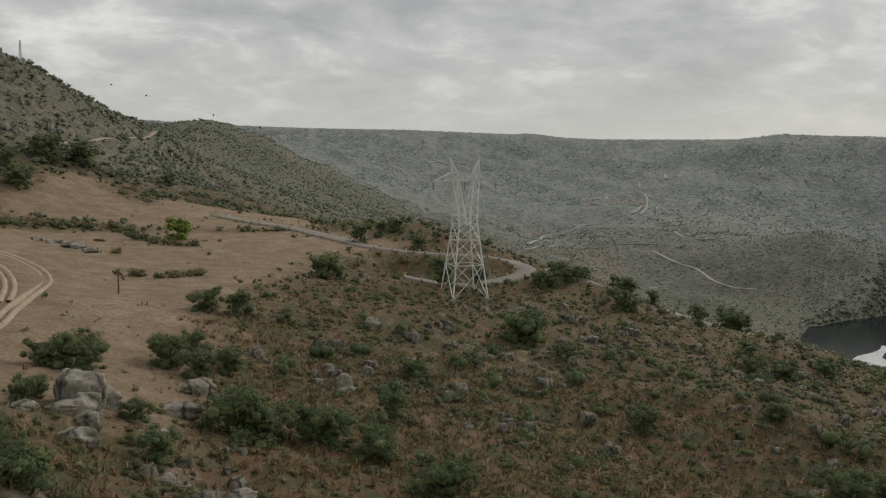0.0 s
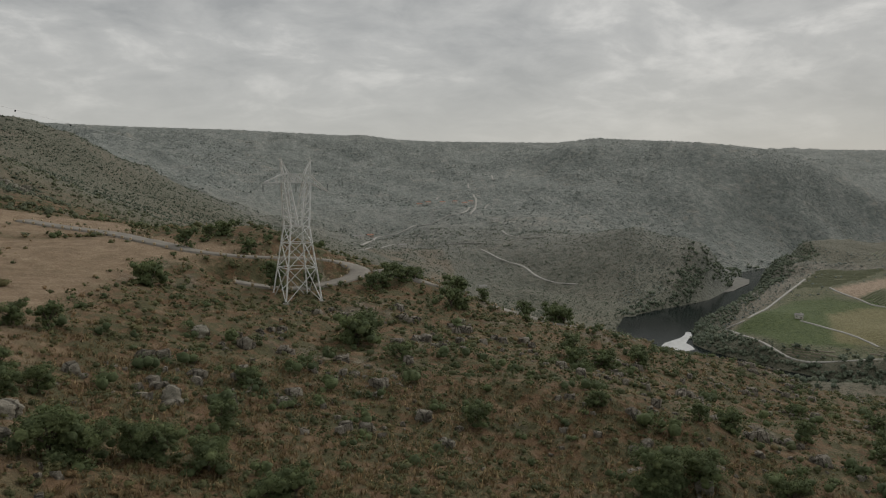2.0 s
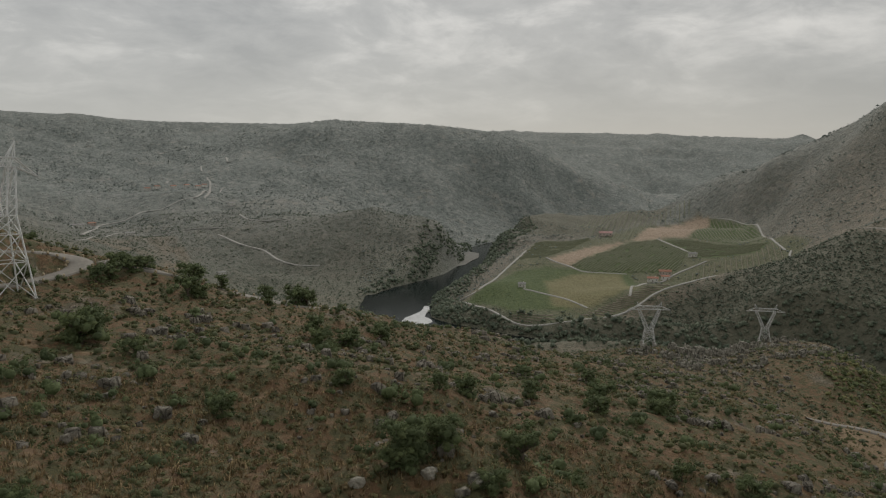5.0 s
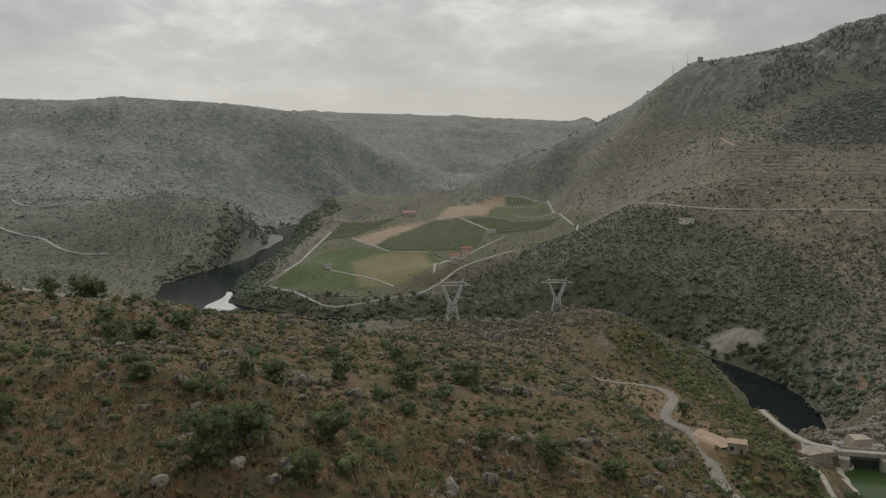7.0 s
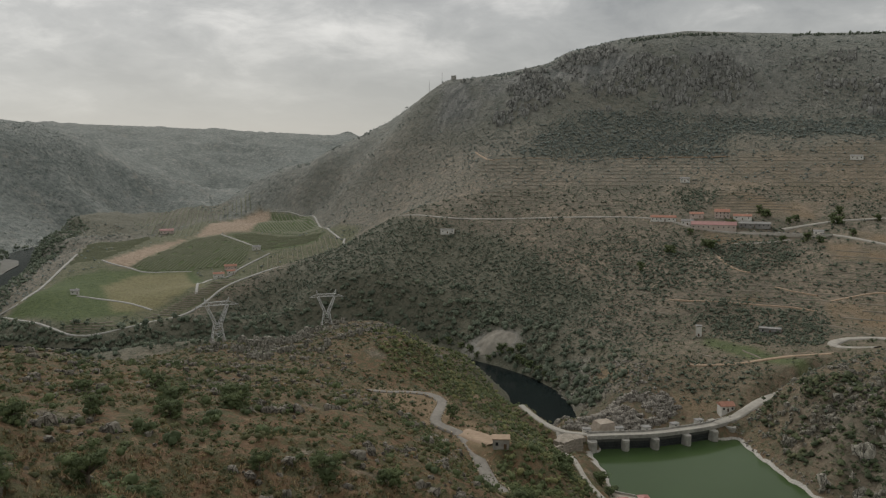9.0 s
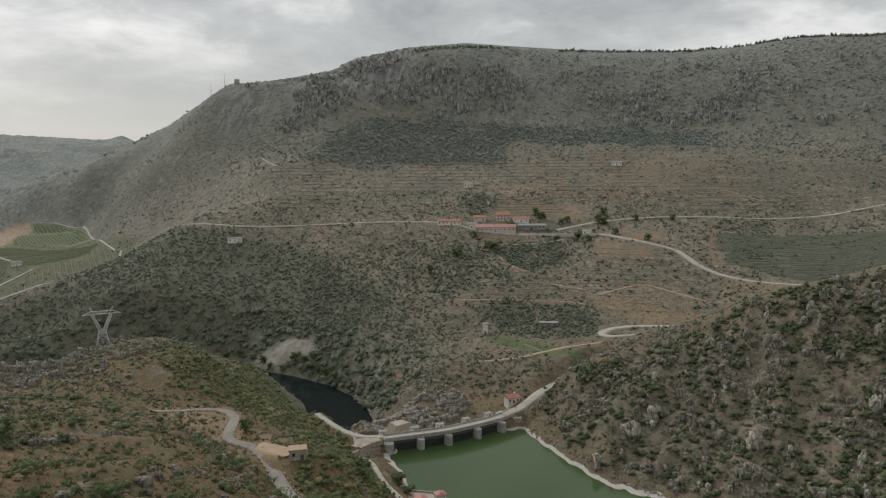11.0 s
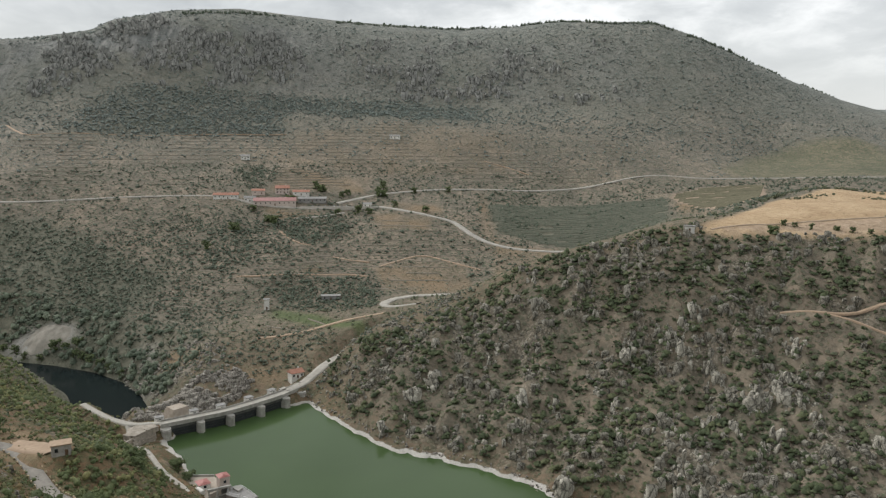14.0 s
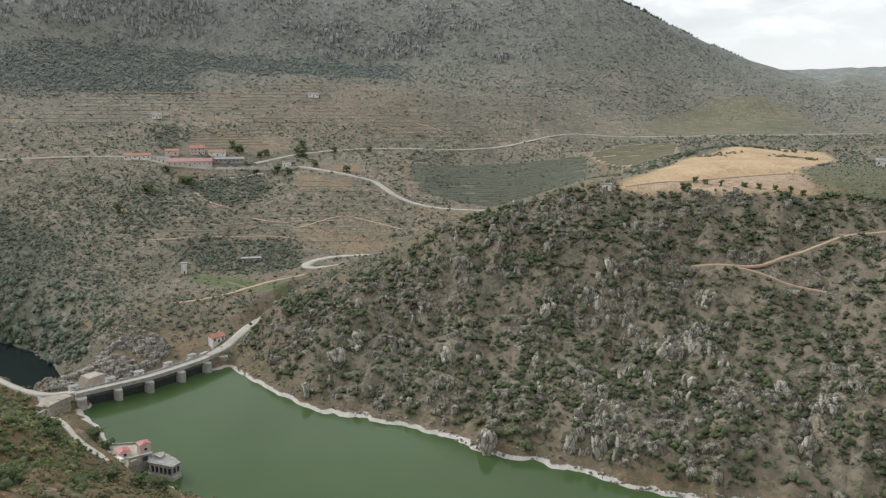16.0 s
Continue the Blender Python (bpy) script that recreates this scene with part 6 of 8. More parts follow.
for sgn in (-1, 1):
    for rep in range(9):
        rng_wide = 0.35 + 0.11 * rep
        w = np.interp(np.arange(len(bank)), np.linspace(0, len(bank) - 1, 24), [p[2] for p in RIVER[1:25]]) + RNG.uniform(3, 40, len(bank)) * rng_wide
        q = bank + np.stack([-bt[:, 1], bt[:, 0]], 1) * (sgn * w)[:, None] + RNG.normal(0, 3, bank.shape)
        z = sample_grid(GRID_Z, q[:, 0], q[:, 1])
        k = (z > RIVER_Z + 0.3) & (inside(q[:, 0], q[:, 1], GREENS, 3) < 0.5) & ((sgn < 0) | (q[:, 1] < 560) | (RNG.uniform(0, 1, len(q)) < 0.7)) & (inside(q[:, 0], q[:, 1], GRAVEL, 4) < 0.4) & (inside(q[:, 0], q[:, 1], DAM_ROCK, 4) < 0.4)
        for w_, line in ALL_ROADS:
            k &= line_distance(q[:, 0], q[:, 1], line)[0] > w_ / 2 + 3
        k &= (q[:, 1] > 420) | (np.hypot(q[:, 0], q[:, 1]) > np.hypot(bank[:, 0], bank[:, 1]))
        rad = RNG.uniform(2.6, 5.8, len(q))
        bank_trees.append(leaf_cloud(q[k, 0], q[k, 1], z[k], rad[k], RNG.uniform(0.0, 0.7, k.sum()), 8, np.full(k.sum(), 0.24), 0.9, 3, 2))
x, y = RNG.uniform(-340, -95, 4600), RNG.uniform(250, 545, 4600)
k = (inside(x, y, LEFT_HILL, 25) > 0.25) & (inside(x, y, UPPER_PASTURE, 6) < 0.3)
for w, line in ALL_ROADS:
    k &= line_distance(x, y, line)[0] > w / 2 + 1.5
x, y = x[k], y[k]
hill_rad = 0.7 + 1.9 * RNG.uniform(0, 1, len(x)) ** 2
leaf_object("left_hill_scrub", [leaf_cloud(x, y, sample_grid(GRID_Z, x, y), hill_rad, RNG.uniform(0, 0.7, len(x)), 8, np.full(len(x), 0.22), 0.75, 2, 1)], M_FARSCRUB, "dense grey-green scrub on the steep rocky hill", "scrub")
leaf_object("mountain_wood", high_wood, M_HAZESCRUB, "dark pine and oak wood below the summit cliffs", "woods")
leaf_object("slope_wood", groves, M_FARSCRUB, "dense grey-green woods and thickets on the slopes", "woods")
BANK_STRIP = [(480, 655), (502, 690), (516, 815), (545, 865), (600, 905), (690, 985), (780, 1060), (900, 1150), (960, 1290), (900, 1265), (780, 1150), (690, 1065), (590, 960), (515, 890), (480, 830), (478, 740)]
x, y = RNG.uniform(460, 960, 11000), RNG.uniform(650, 1290, 11000)
k = (inside(x, y, BANK_STRIP, 5) > 0.5) & (inside(x, y, GREENS, 4) < 0.3)
d_, w_r = line_distance(x, y, RIVER)
k &= d_ > w_r + 5
for w_, line in ALL_ROADS:
    k &= line_distance(x, y, line)[0] > w_ / 2 + 3
x, y = x[k], y[k]
bank_trees.append(leaf_cloud(x, y, np.maximum(sample_grid(GRID_Z, x, y), RIVER_Z), RNG.uniform(2.2, 4.8, len(x)), RNG.uniform(0, 0.7, len(x)), 4, np.full(len(x), 0.28), 0.9, 3, 1))
leaf_object("riverside_wood", bank_trees, M_BANKTREE, "dark green trees lining both banks of the river", "woods")
x, y = RNG.uniform(200, 520, 15000), RNG.uniform(-430, 60, 15000)
z = sample_grid(GRID_Z, x, y)
k = (inside(x, y, CRAG, 12) > 0.3) & (z > 3.5) & (fractal(x, y, 22, 3, 51) < RNG.uniform(0.0, 0.75, 15000)) & (inside(x, y, GOLD, 3) < 0.3)
for w, line in ALL_ROADS:
    k &= line_distance(x, y, line)[0] > w / 2 + 2.0
rad = 0.7 + 2.6 * RNG.uniform(0, 1, 15000) ** 1.5
leaf_object("crag_bushes", [leaf_cloud(x[k], y[k], z[k], rad[k], RNG.uniform(0.0, 0.8, k.sum()), 4, np.full(k.sum(), 0.24), 0.85, 3, 3)], foliage_material("crag_leaves", ((0.0, (0.066, 0.084, 0.046)), (0.5, (0.104, 0.124, 0.064)), (1.0, (0.17, 0.172, 0.092)))), "dark bushes clinging to the granite crag", "bushes")


DAM_SLOPE = [(225, 70), (262, 82), (330, 96), (352, 112), (396, 132), (432, 168), (462, 176), (490, 205), (520, 232), (540, 262), (505, 275), (470, 250), (410, 265), (345, 215), (350, 165), (300, 118), (255, 112), (222, 92)]
x, y = RNG.uniform(220, 545, 8000), RNG.uniform(60, 276, 8000)
k = inside(x, y, DAM_SLOPE, 6) > 0.4
d_, w_r = line_distance(x, y, RIVER)
k &= d_ > w_r + 9
for w, line in ALL_ROADS:
    k &= line_distance(x, y, line)[0] > w / 2 + 1.0
rad = 0.8 + 1.9 * RNG.uniform(0, 1, 8000) ** 1.6
leaf_object("slope_bushes", [leaf_cloud(x[k], y[k], sample_grid(GRID_Z, x[k], y[k]), rad[k], RNG.uniform(0.0, 0.9, k.sum()), 14, np.full(k.sum(), 0.16), 0.85, 3, 2)], foliage_material("fresh_slope_leaves", ((0.0, (0.095, 0.12, 0.054)), (0.5, (0.155, 0.178, 0.078)), (1.0, (0.26, 0.245, 0.11)))), "green bushes on the slope above the dam", "bushes")
# round dark bushes scattered singly over the near slope
bx, by, bz = spread(62, 330, -20, 74, 0.012, 60, -0.3, 97)
brad = 0.9 + 1.9 * RNG.uniform(0, 1, len(bx)) ** 2
leaf_object("dark_bushes", [leaf_cloud(bx, by, bz, brad, RNG.uniform(0, 0.6, len(bx)), 110, np.full(len(bx), 0.085), 0.9, 6, 3)], M_OAK, "round dark green bushes scattered over the slope", "bushes")
# dry grass between the bushes
gx, gy, gz = spread(26, 125, -34, 72, 1.1, 20, -0.45, 95)
n = len(gx)
blades = 7
base = np.stack([gx, gy, gz], 1)[:, None, :] + RNG.normal(0, 0.16, (n, blades, 3)) * np.array([1, 1, 0])
tip = base + np.stack([RNG.normal(0, 0.2, (n, blades)), RNG.normal(0, 0.2, (n, blades)), RNG.uniform(0.25, 0.75, (n, blades))], 2)
side_v = RNG.normal(0, 1, (n, blades, 3)) * np.array([0.045, 0.045, 0])
tufts = np.stack([base - side_v, base + side_v, tip], 2).reshape(-1, 3)
leaf_object("dry_grass", [(tufts, np.repeat(RNG.uniform(0, 1, n * blades), 3), np.tile([0.0, 0.0, 1.0], (len(tufts), 1)))], foliage_material("straw_grass", ((0.0, (0.17, 0.115, 0.058)), (0.5, (0.26, 0.19, 0.1)), (1.0, (0.37, 0.29, 0.165)))),
            "straw-coloured dry grass tufts between the bushes", "grass")


# ---- single trees ----
def tree(seed, height, spread_r, leaves, leaf=0.14):
    rng = random.Random(seed)
    top = empty("oak_tree", 0, 0, 0)
    bm = bmesh.new()

    def limb(a, b, r0, r1):
        d = b - a
        m = Matrix.Translation((a + b) / 2) @ d.to_track_quat("Z", "Y").to_matrix().to_4x4()
        bmesh.ops.create_cone(bm, cap_ends=True, segments=7, radius1=r0, radius2=r1, depth=d.length, matrix=m)

    fork = Vector((rng.uniform(-0.2, 0.2), rng.uniform(-0.2, 0.2), height * 0.3))
    limb(Vector((0, 0, -0.6)), fork, 0.06 * height, 0.04 * height)
    ends = []
    for k in range(6):
        ang = k * 1.05 + rng.uniform(-0.3, 0.3)
        e = fork + Vector((math.cos(ang) * spread_r * rng.uniform(0.35, 0.7), math.sin(ang) * spread_r * rng.uniform(0.35, 0.7), height * rng.uniform(0.2, 0.5)))
        limb(fork, e, 0.028 * height, 0.01 * height)
        e2 = e + Vector((rng.uniform(-0.5, 0.5), rng.uniform(-0.5, 0.5), rng.uniform(0.2, 0.6))) * spread_r * 0.35
        limb(e, e2, 0.01 * height, 0.004 * height)
        ends += [e, e2]
    part("trunk", bm, M_BARK, top, "grey-brown trunk and limbs")
    ends += [fork + Vector((0, 0, height * 0.4))]
    px = np.array([e.x for e in ends] + [rng.uniform(-0.62, 0.62) * spread_r for _ in range(14)])
    py = np.array([e.y for e in ends] + [rng.uniform(-0.62, 0.62) * spread_r for _ in range(14)])
    pz = np.array([e.z for e in ends] + [height * rng.uniform(0.02, 0.62) for _ in range(14)]) - 0.1 * spread_r
    rad = np.array([spread_r * rng.uniform(0.36, 0.56) for _ in px])
    tone = np.array([rng.uniform(0.15, 0.7) for _ in px])
    cloud_ = leaf_cloud(px, py, pz, rad, tone, leaves // len(px), np.full(len(px), leaf), 0.85, 4, 2)
    leaf_object("crown", [cloud_], M_OAK, "", "", top)
    return top


KINDS = [tree(11 + k, h, r, 6000 if k < 4 else 1600, 0.075 if k < 4 else 0.12) for k, (h, r) in enumerate(((4.6, 2.7), (3.8, 2.6), (4.8, 2.4), (3.2, 2.2), (4.6, 2.7), (3.8, 2.6), (5.2, 2.5), (3.6, 2.9)))]
TREES = [(-37, 78, 1.0), (-39.5, 76, 0.9), (-34.5, 75.5, 0.8), (-30.5, 86, 1.0), (-27, 84, 0.8), (-36, 119, 1.15), (-32, 121, 0.9), (-18, 67, 1.25), (-15.5, 68, 1.0), (-12, 71, 1.1), (-9.8, 71.5, 0.9),
         (-6, 71, 1.0), (-20.4, 55.4, 0.62), (-21, 37.5, 0.8), (-23.5, 38.5, 0.7), (-0.5, 64, 0.8), (1.5, 65, 0.7), (15.5, 149, 1.7), (18, 152, 1.3), (-3.8, 112, 0.9), (50, 214, 1.4), (-27, 181, 1.5), (0, 203, 1.6), (56, 232, 1.35),
         (45, 196, 1.2), (48, 199, 1.1), (68, 205, 1.2), (82, 221, 1.5), (86, 222, 1.2), (65, 160, 1.1), (73, 162, 1.05), (89, 179, 1.0), (27.7, 104, 0.9), (48, 109, 0.95), (-5.8, 87, 0.8), (36, 219, 1.3),
         (10, 209, 1.2), (22, 136, 0.85), (44.6, 59, 0.95), (36, 60.5, 1.05), (32, 60, 0.95), (37.4, 53.2, 0.75), (97, 72, 1.3), (104, 113, 1.1), (131, 121, 1.25), (127, 119, 1.0), (300, 152, 1.4),
         (65, 109, 0.75), (69, 80, 0.8), (107, 66, 0.9), (91, 80, 0.7), (85, 224, 1.3), (133, 149, 0.9), (149, 58, 1.2), (263, 70, 1.5), (279, 58, 1.6), (270, 62, 1.5), (252, 74, 1.4), (240, 84, 1.3), (290, 96, 1.4),
         (305, 104, 1.4), (340, 112, 1.4), (352, 99, 1.5), (360, 103, 1.4), (342, 92, 1.3), (33, 224, 1.2), (60, 221, 1.0), (30, 216, 1.1), (26, 212, 1.0), (40, 224, 1.1), (66, 166, 1.25), (71, 160, 1.1), (85, 170, 1.0), (71, 110, 0.9), (92, 119, 0.9), (115, 152, 1.1), (108, 117, 1.2), (31, 59, 0.8), (-32, 88, 0.85), (-25, 90, 0.8), (-31, 97, 0.7), (-31.8, 60, 0.62), (-31.2, 57.2, 0.5), (-24.6, 61.4, 0.55), (-145, 287, 2.3), (-148, 291, 2.0), (-136, 299, 2.3), (-140, 303, 1.9), (-135, 250, 1.7), (-138, 252, 1.4), (-146, 264, 1.6), (-112, 320, 1.5), (-24, 228, 1.2), (-15, 249, 1.2), (-19, 240, 1.0), (-7, 230, 1.2)]
used = set()
for i, (x, y, s) in enumerate(TREES):
    m = pose(x, y, ground_z(x, y) - 0.15, 0, 0, random.uniform(0, 360)) @ Matrix.Diagonal((s, s, s * random.uniform(0.85, 1.1), 1))
    k = (i * 3) % 4 + (0 if math.hypot(x, y) < 125 else 4)
    if k in used:
        ob = copy_thing(KINDS[k], pose(0, 0, 0))
    else:
        ob = tagged(KINDS[k], "dark green evergreen oak on the dry slope", "tree", "scattered oak trees")
        used.add(k)
    ob.matrix_basis = m
bright_tree = tree(40, 4.2, 2.6, 2200)
bright_tree.name = "broom_tree"
bright_tree.matrix_basis = pose(-71, 210, ground_z(-71, 210)) @ Matrix.Scale(1.45, 4)
tagged(bright_tree, "bright yellow-green young tree beside the pasture", "tree")
for ch in bright_tree.children:
    if ch.name.startswith("crown"):
        ch.data.materials[0] = foliage_material("bright_green_leaves", ((0.0, (0.1, 0.14, 0.03)), (0.5, (0.18, 0.24, 0.05)), (1.0, (0.28, 0.34, 0.08))))


# ---- rocks ----
def granite(name, dark, mid_c, light, joint=0.6):
    m, nt, b = material(name, 0.9)
    p = coords(nt)
    n1, n2, n3 = noise_node(nt, 2.2, 7, 0.7, p), noise_node(nt, 0.35, 5, 0.6, p), noise_node(nt, 9.0, 3, 0.6, p)
    mixed_ = math_node(nt, "ADD", math_node(nt, "MULTIPLY", n1, 0.55), math_node(nt, "MULTIPLY", n2, 0.45))
    c = ramp_node(nt, mixed_, ((0.36, dark), (0.5, mid_c), (0.64, light)))
    lichen = ramp_node(nt, noise_node(nt, 1.1, 6, 0.7, p), ((0.56, (0, 0, 0)), (0.66, (0.6, 0.6, 0.6))))
    c = mix_node(nt, lichen, c, (0.2, 0.2, 0.15))
    # open joints, closer together across than up
    jv = nt.nodes.new("ShaderNodeTexVoronoi")
    jv.feature = "DISTANCE_TO_EDGE"
    jv.inputs["Scale"].default_value = joint
    sq = nt.nodes.new("ShaderNodeMapping")
    sq.inputs["Scale"].default_value = (1.0, 1.0, 0.5)
    nt.links.new(p, sq.inputs["Vector"])
    nt.links.new(sq.outputs[0], jv.inputs["Vector"])
    gap_ = ramp_node(nt, math_node(nt, "ADD", jv.outputs["Distance"], math_node(nt, "MULTIPLY", n1, 0.12)), ((0.07, (0.25, 0.25, 0.25)), (0.15, (1, 1, 1))))
    c = mix_node(nt, 0.85, c, gap_, "MULTIPLY")
    nt.links.new(c, b.inputs["Base Color"])
    bump(nt, b, math_node(nt, "ADD", math_node(nt, "ADD", n1, math_node(nt, "MULTIPLY", n3, 0.3)), math_node(nt, "MULTIPLY", gap_, 0.8)), 0.9, 0.3)
    return m


M_GRANITE = granite("weathered_granite", (0.1, 0.088, 0.068), (0.2, 0.18, 0.145), (0.34, 0.31, 0.255))
M_CRAG = granite("lichened_crag_granite", (0.1, 0.095, 0.075), (0.225, 0.21, 0.17), (0.37, 0.348, 0.29), 0.4)
M_BLEACHED = granite("bleached_granite", (0.13, 0.118, 0.098), (0.265, 0.242, 0.205), (0.47, 0.44, 0.385))


def ball(level):
    bm = bmesh.new()
    bmesh.ops.create_icosphere(bm, subdivisions=level, radius=1.0)
    v = np.array([q.co[:] for q in bm.verts])
    f = np.array([[q.index for q in p.verts] for p in bm.faces])
    bm.free()
    return v, f


BALLS = {k: ball(k) for k in (1, 2, 4)}


def block(rng, worn=0.32):
    """A jointed granite block: a box with worn corners, faceted and uneven."""
    v = np.array([(i, j, k) for i in (-1, 0, 1) for j in (-1, 0, 1) for k in (-1, 0, 1)], float)
    keep = np.abs(v).max(1) > 0.5
    index = -np.ones(27, int)
    index[keep] = np.arange(keep.sum())
    f = []
    for axis in range(3):
        for s_ in (-1, 1):
            grid_ = {tuple(np.delete(p, axis).astype(int)): index[n] for n, p in enumerate(v) if p[axis] == s_}
            for a in (-1, 0):
                for b in (-1, 0):
                    q = [grid_[(a, b)], grid_[(a + 1, b)], grid_[(a + 1, b + 1)], grid_[(a, b + 1)]]
                    q = q if (s_ > 0) == (axis != 1) else q[::-1]
                    f += [(q[0], q[1], q[2]), (q[0], q[2], q[3])]
    v = v[keep]
    ball_ = v / np.linalg.norm(v, axis=1)[:, None]
    v = (1 - worn) * v * 0.8 + worn * ball_ + rng.normal(0, 0.11 + 0.1 * (0.32 - worn), v.shape)
    v[:, :2] *= (1 - 0.22 * rng.uniform(0, 1) * (v[:, 2:] + 0.6))
    return v, np.array(f)


def rock_shape(level, cuts, rng, d0=0.38, d1=0.8):
    """A boulder: a ball cut down by planes, then roughened."""
    v, f = BALLS[level]
    v = v.copy()
    for _ in range(cuts):
        n = rng.normal(0, 1, 3)
        n /= np.linalg.norm(n)
        d = rng.uniform(d0, d1)
        n[2] *= 0.45
        n /= np.linalg.norm(n)
        over = np.maximum(v @ n - d, 0)
        v -= over[:, None] * n
    v *= 1 + 0.12 * value_noise(v[:, 0] * 2.1 + 5 * v[:, 2], v[:, 1] * 2.1 + 3 * v[:, 2], int(rng.integers(1000)))[:, None]
    return v, f


def rocks(name, spots_, mat, label, level=1, cuts=7, tall=0.8, seed=3, sink=0.35, worn=0.32, turn=6.28):
    """Many boulders joined: spots of (x, y, radius)."""
    rng = np.random.default_rng(seed)
    shapes = [rock_shape(level, cuts, rng) if level else block(rng, worn) for _ in range(14)]
    xs, ys = np.array([s_[0] for s_ in spots_]), np.array([s_[1] for s_ in spots_])
    zs = sample_grid(GRID_Z, xs, ys)
    vs_, fs_, base = [], [], 0
    for (x, y, r), z in zip(spots_, zs):
        v, f = shapes[int(rng.integers(14))]
        a = rng.uniform(0, turn) - 0.5
        ca, sa = math.cos(a), math.sin(a)
        w = v * np.array([r * rng.uniform(0.7, 1.3), r * rng.uniform(0.7, 1.3), r * tall * rng.uniform(0.7, 1.4)])
        lean = rng.uniform(-0.25, 0.25)
        w[:, 0] += lean * w[:, 2]
        w = np.stack([w[:, 0] * ca - w[:, 1] * sa + x, w[:, 0] * sa + w[:, 1] * ca + y, w[:, 2] + z + r * tall * (0.6 - 2 * sink)], 1)
        vs_.append(w)
        fs_.append(f + base)
        base += len(v)
    me = grid_mesh(name, np.concatenate(vs_), np.concatenate(fs_))
    me.materials.append(mat)
    return tagged(new(name, me), label, "rocks", kind="stuff")


def strewn(poly, n, rmin, rmax, seed, noise_size=18, above=-0.1, power=2.5, zmin=0.5):
    rng = np.random.default_rng(seed)
    xs, ys = [p[0] for p in poly], [p[1] for p in poly]
    x, y = rng.uniform(min(xs), max(xs), n), rng.uniform(min(ys), max(ys), n)
    z = sample_grid(GRID_Z, x, y)
    k = (inside(x, y, poly, 6) > 0.4) & (fractal(x, y, noise_size, 3, seed) > above) & (z > zmin)
    for w, line in ALL_ROADS:
        k &= line_distance(x, y, line)[0] > w / 2 + 2.5
    r = rmin + (rmax - rmin) * rng.uniform(0, 1, n) ** power
    return list(zip(x[k], y[k], r[k]))


NEAR_HILL = [(-20, 50), (-25, 100), (-10, 140), (10, 180), (60, 190), (130, 225), (230, 270), (340, 325), (420, 330), (490, 330), (480, 250), (330, 230), (260, 180), (190, 95), (130, 60), (60, 45)]
rocks("hillside_rocks", strewn(NEAR_HILL, 12000, 0.25, 1.5, 5, 16, 0.06), M_GRANITE, "grey granite outcrops in the scrub", level=0, tall=0.95, sink=0.28, worn=0.14)
RIDGE_ROCK = [(300, 300), (330, 335), (372, 345), (420, 335), (500, 350), (500, 300), (470, 240), (430, 240), (370, 265), (320, 255)]
rocks("left_hill_rocks", strewn(LEFT_HILL, 1200, 0.6, 3.0, 6, 22, 0.0), M_CRAG, "grey granite outcrops on the steep hill", level=0, tall=1.1, worn=0.12)
rocks("ridge_rocks", strewn(RIDGE_ROCK, 2600, 0.5, 2.2, 8, 24, 0.0), M_CRAG, "upright granite teeth on the ridge", level=0, tall=1.9, sink=0.4, worn=0.06, turn=1.0)
TEETH = [(352, 311), (360, 312), (368, 311), (376, 312), (384, 314), (396, 320), (408, 326), (420, 331), (430, 336)]
rocks("ridge_teeth", [(x + random.gauss(0, 3), y + random.gauss(0, 4), random.uniform(1.2, 2.8)) for x, y in TEETH * 8], M_CRAG, "fan of upright granite slabs on the ridge", level=0, tall=2.3, sink=0.42, worn=0.04, turn=0.8, seed=21)
rocks("crag_rocks", strewn(CRAG, 9000, 0.45, 2.9, 51, 18, 0.06, 2.2, 3.0), M_CRAG, "weathered grey granite blocks on the crag", level=0, tall=1.4, sink=0.36, worn=0.06, turn=1.0)
CLIFF_FACES = [[(1380, 545), (1436, 436), (1449, 348), (1385, 296), (1311, 294), (1279, 345), (1270, 411), (1233, 450), (1172, 499), (1190, 533), (1259, 516)], [(1393, 298), (1455, 200), (1392, 154), (1306, 133), (1282, 172), (1281, 253), (1320, 296)], [(1383, 53), (1412, -42), (1400, -206), (1289, -190), (1270, -3)]]
# cliff granite in the far hills' pale tones, haze included in its colour
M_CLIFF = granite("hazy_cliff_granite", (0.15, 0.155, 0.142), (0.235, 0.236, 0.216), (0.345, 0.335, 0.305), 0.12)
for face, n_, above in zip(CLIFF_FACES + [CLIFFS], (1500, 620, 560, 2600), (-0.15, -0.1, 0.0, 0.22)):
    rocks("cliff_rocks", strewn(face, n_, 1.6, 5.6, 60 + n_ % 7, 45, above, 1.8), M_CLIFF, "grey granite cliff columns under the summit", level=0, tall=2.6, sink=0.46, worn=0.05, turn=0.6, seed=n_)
TOWERS = [(416, -155), (420, -160), (425, -164), (371, -196), (374, -200), (370, -183), (366, -186), (321, -128), (324, -134), (326, -140), (324, -249), (320, -245), (486, -88), (459, -90), (464, -28), (390, -84),
          (401, -9), (330, -79), (368, -109), (358, -156), (305, -247), (392, -216), (319, -219), (374, -45), (312, -117), (440, -60), (345, -165), (350, -130), (418, -157), (416, -171), (423, -135), (396, -214), (373, -205), (370, -184), (394, -172), (391, -110), (376, -115), (326, -131), (339, -138), (332, -172), (446, -121), (443, -17), (462, -92), (345, -201), (323, -184), (453, -186), (371, -54), (394, -48), (379, -66)]
shore_line = curve_through([(472, 57), (452, 44), (430, 30), (410, 14), (382, -11), (370, -33), (349, -59), (327, -74), (311, -104), (290, -124), (274, -145), (255, -190)], 1.6)
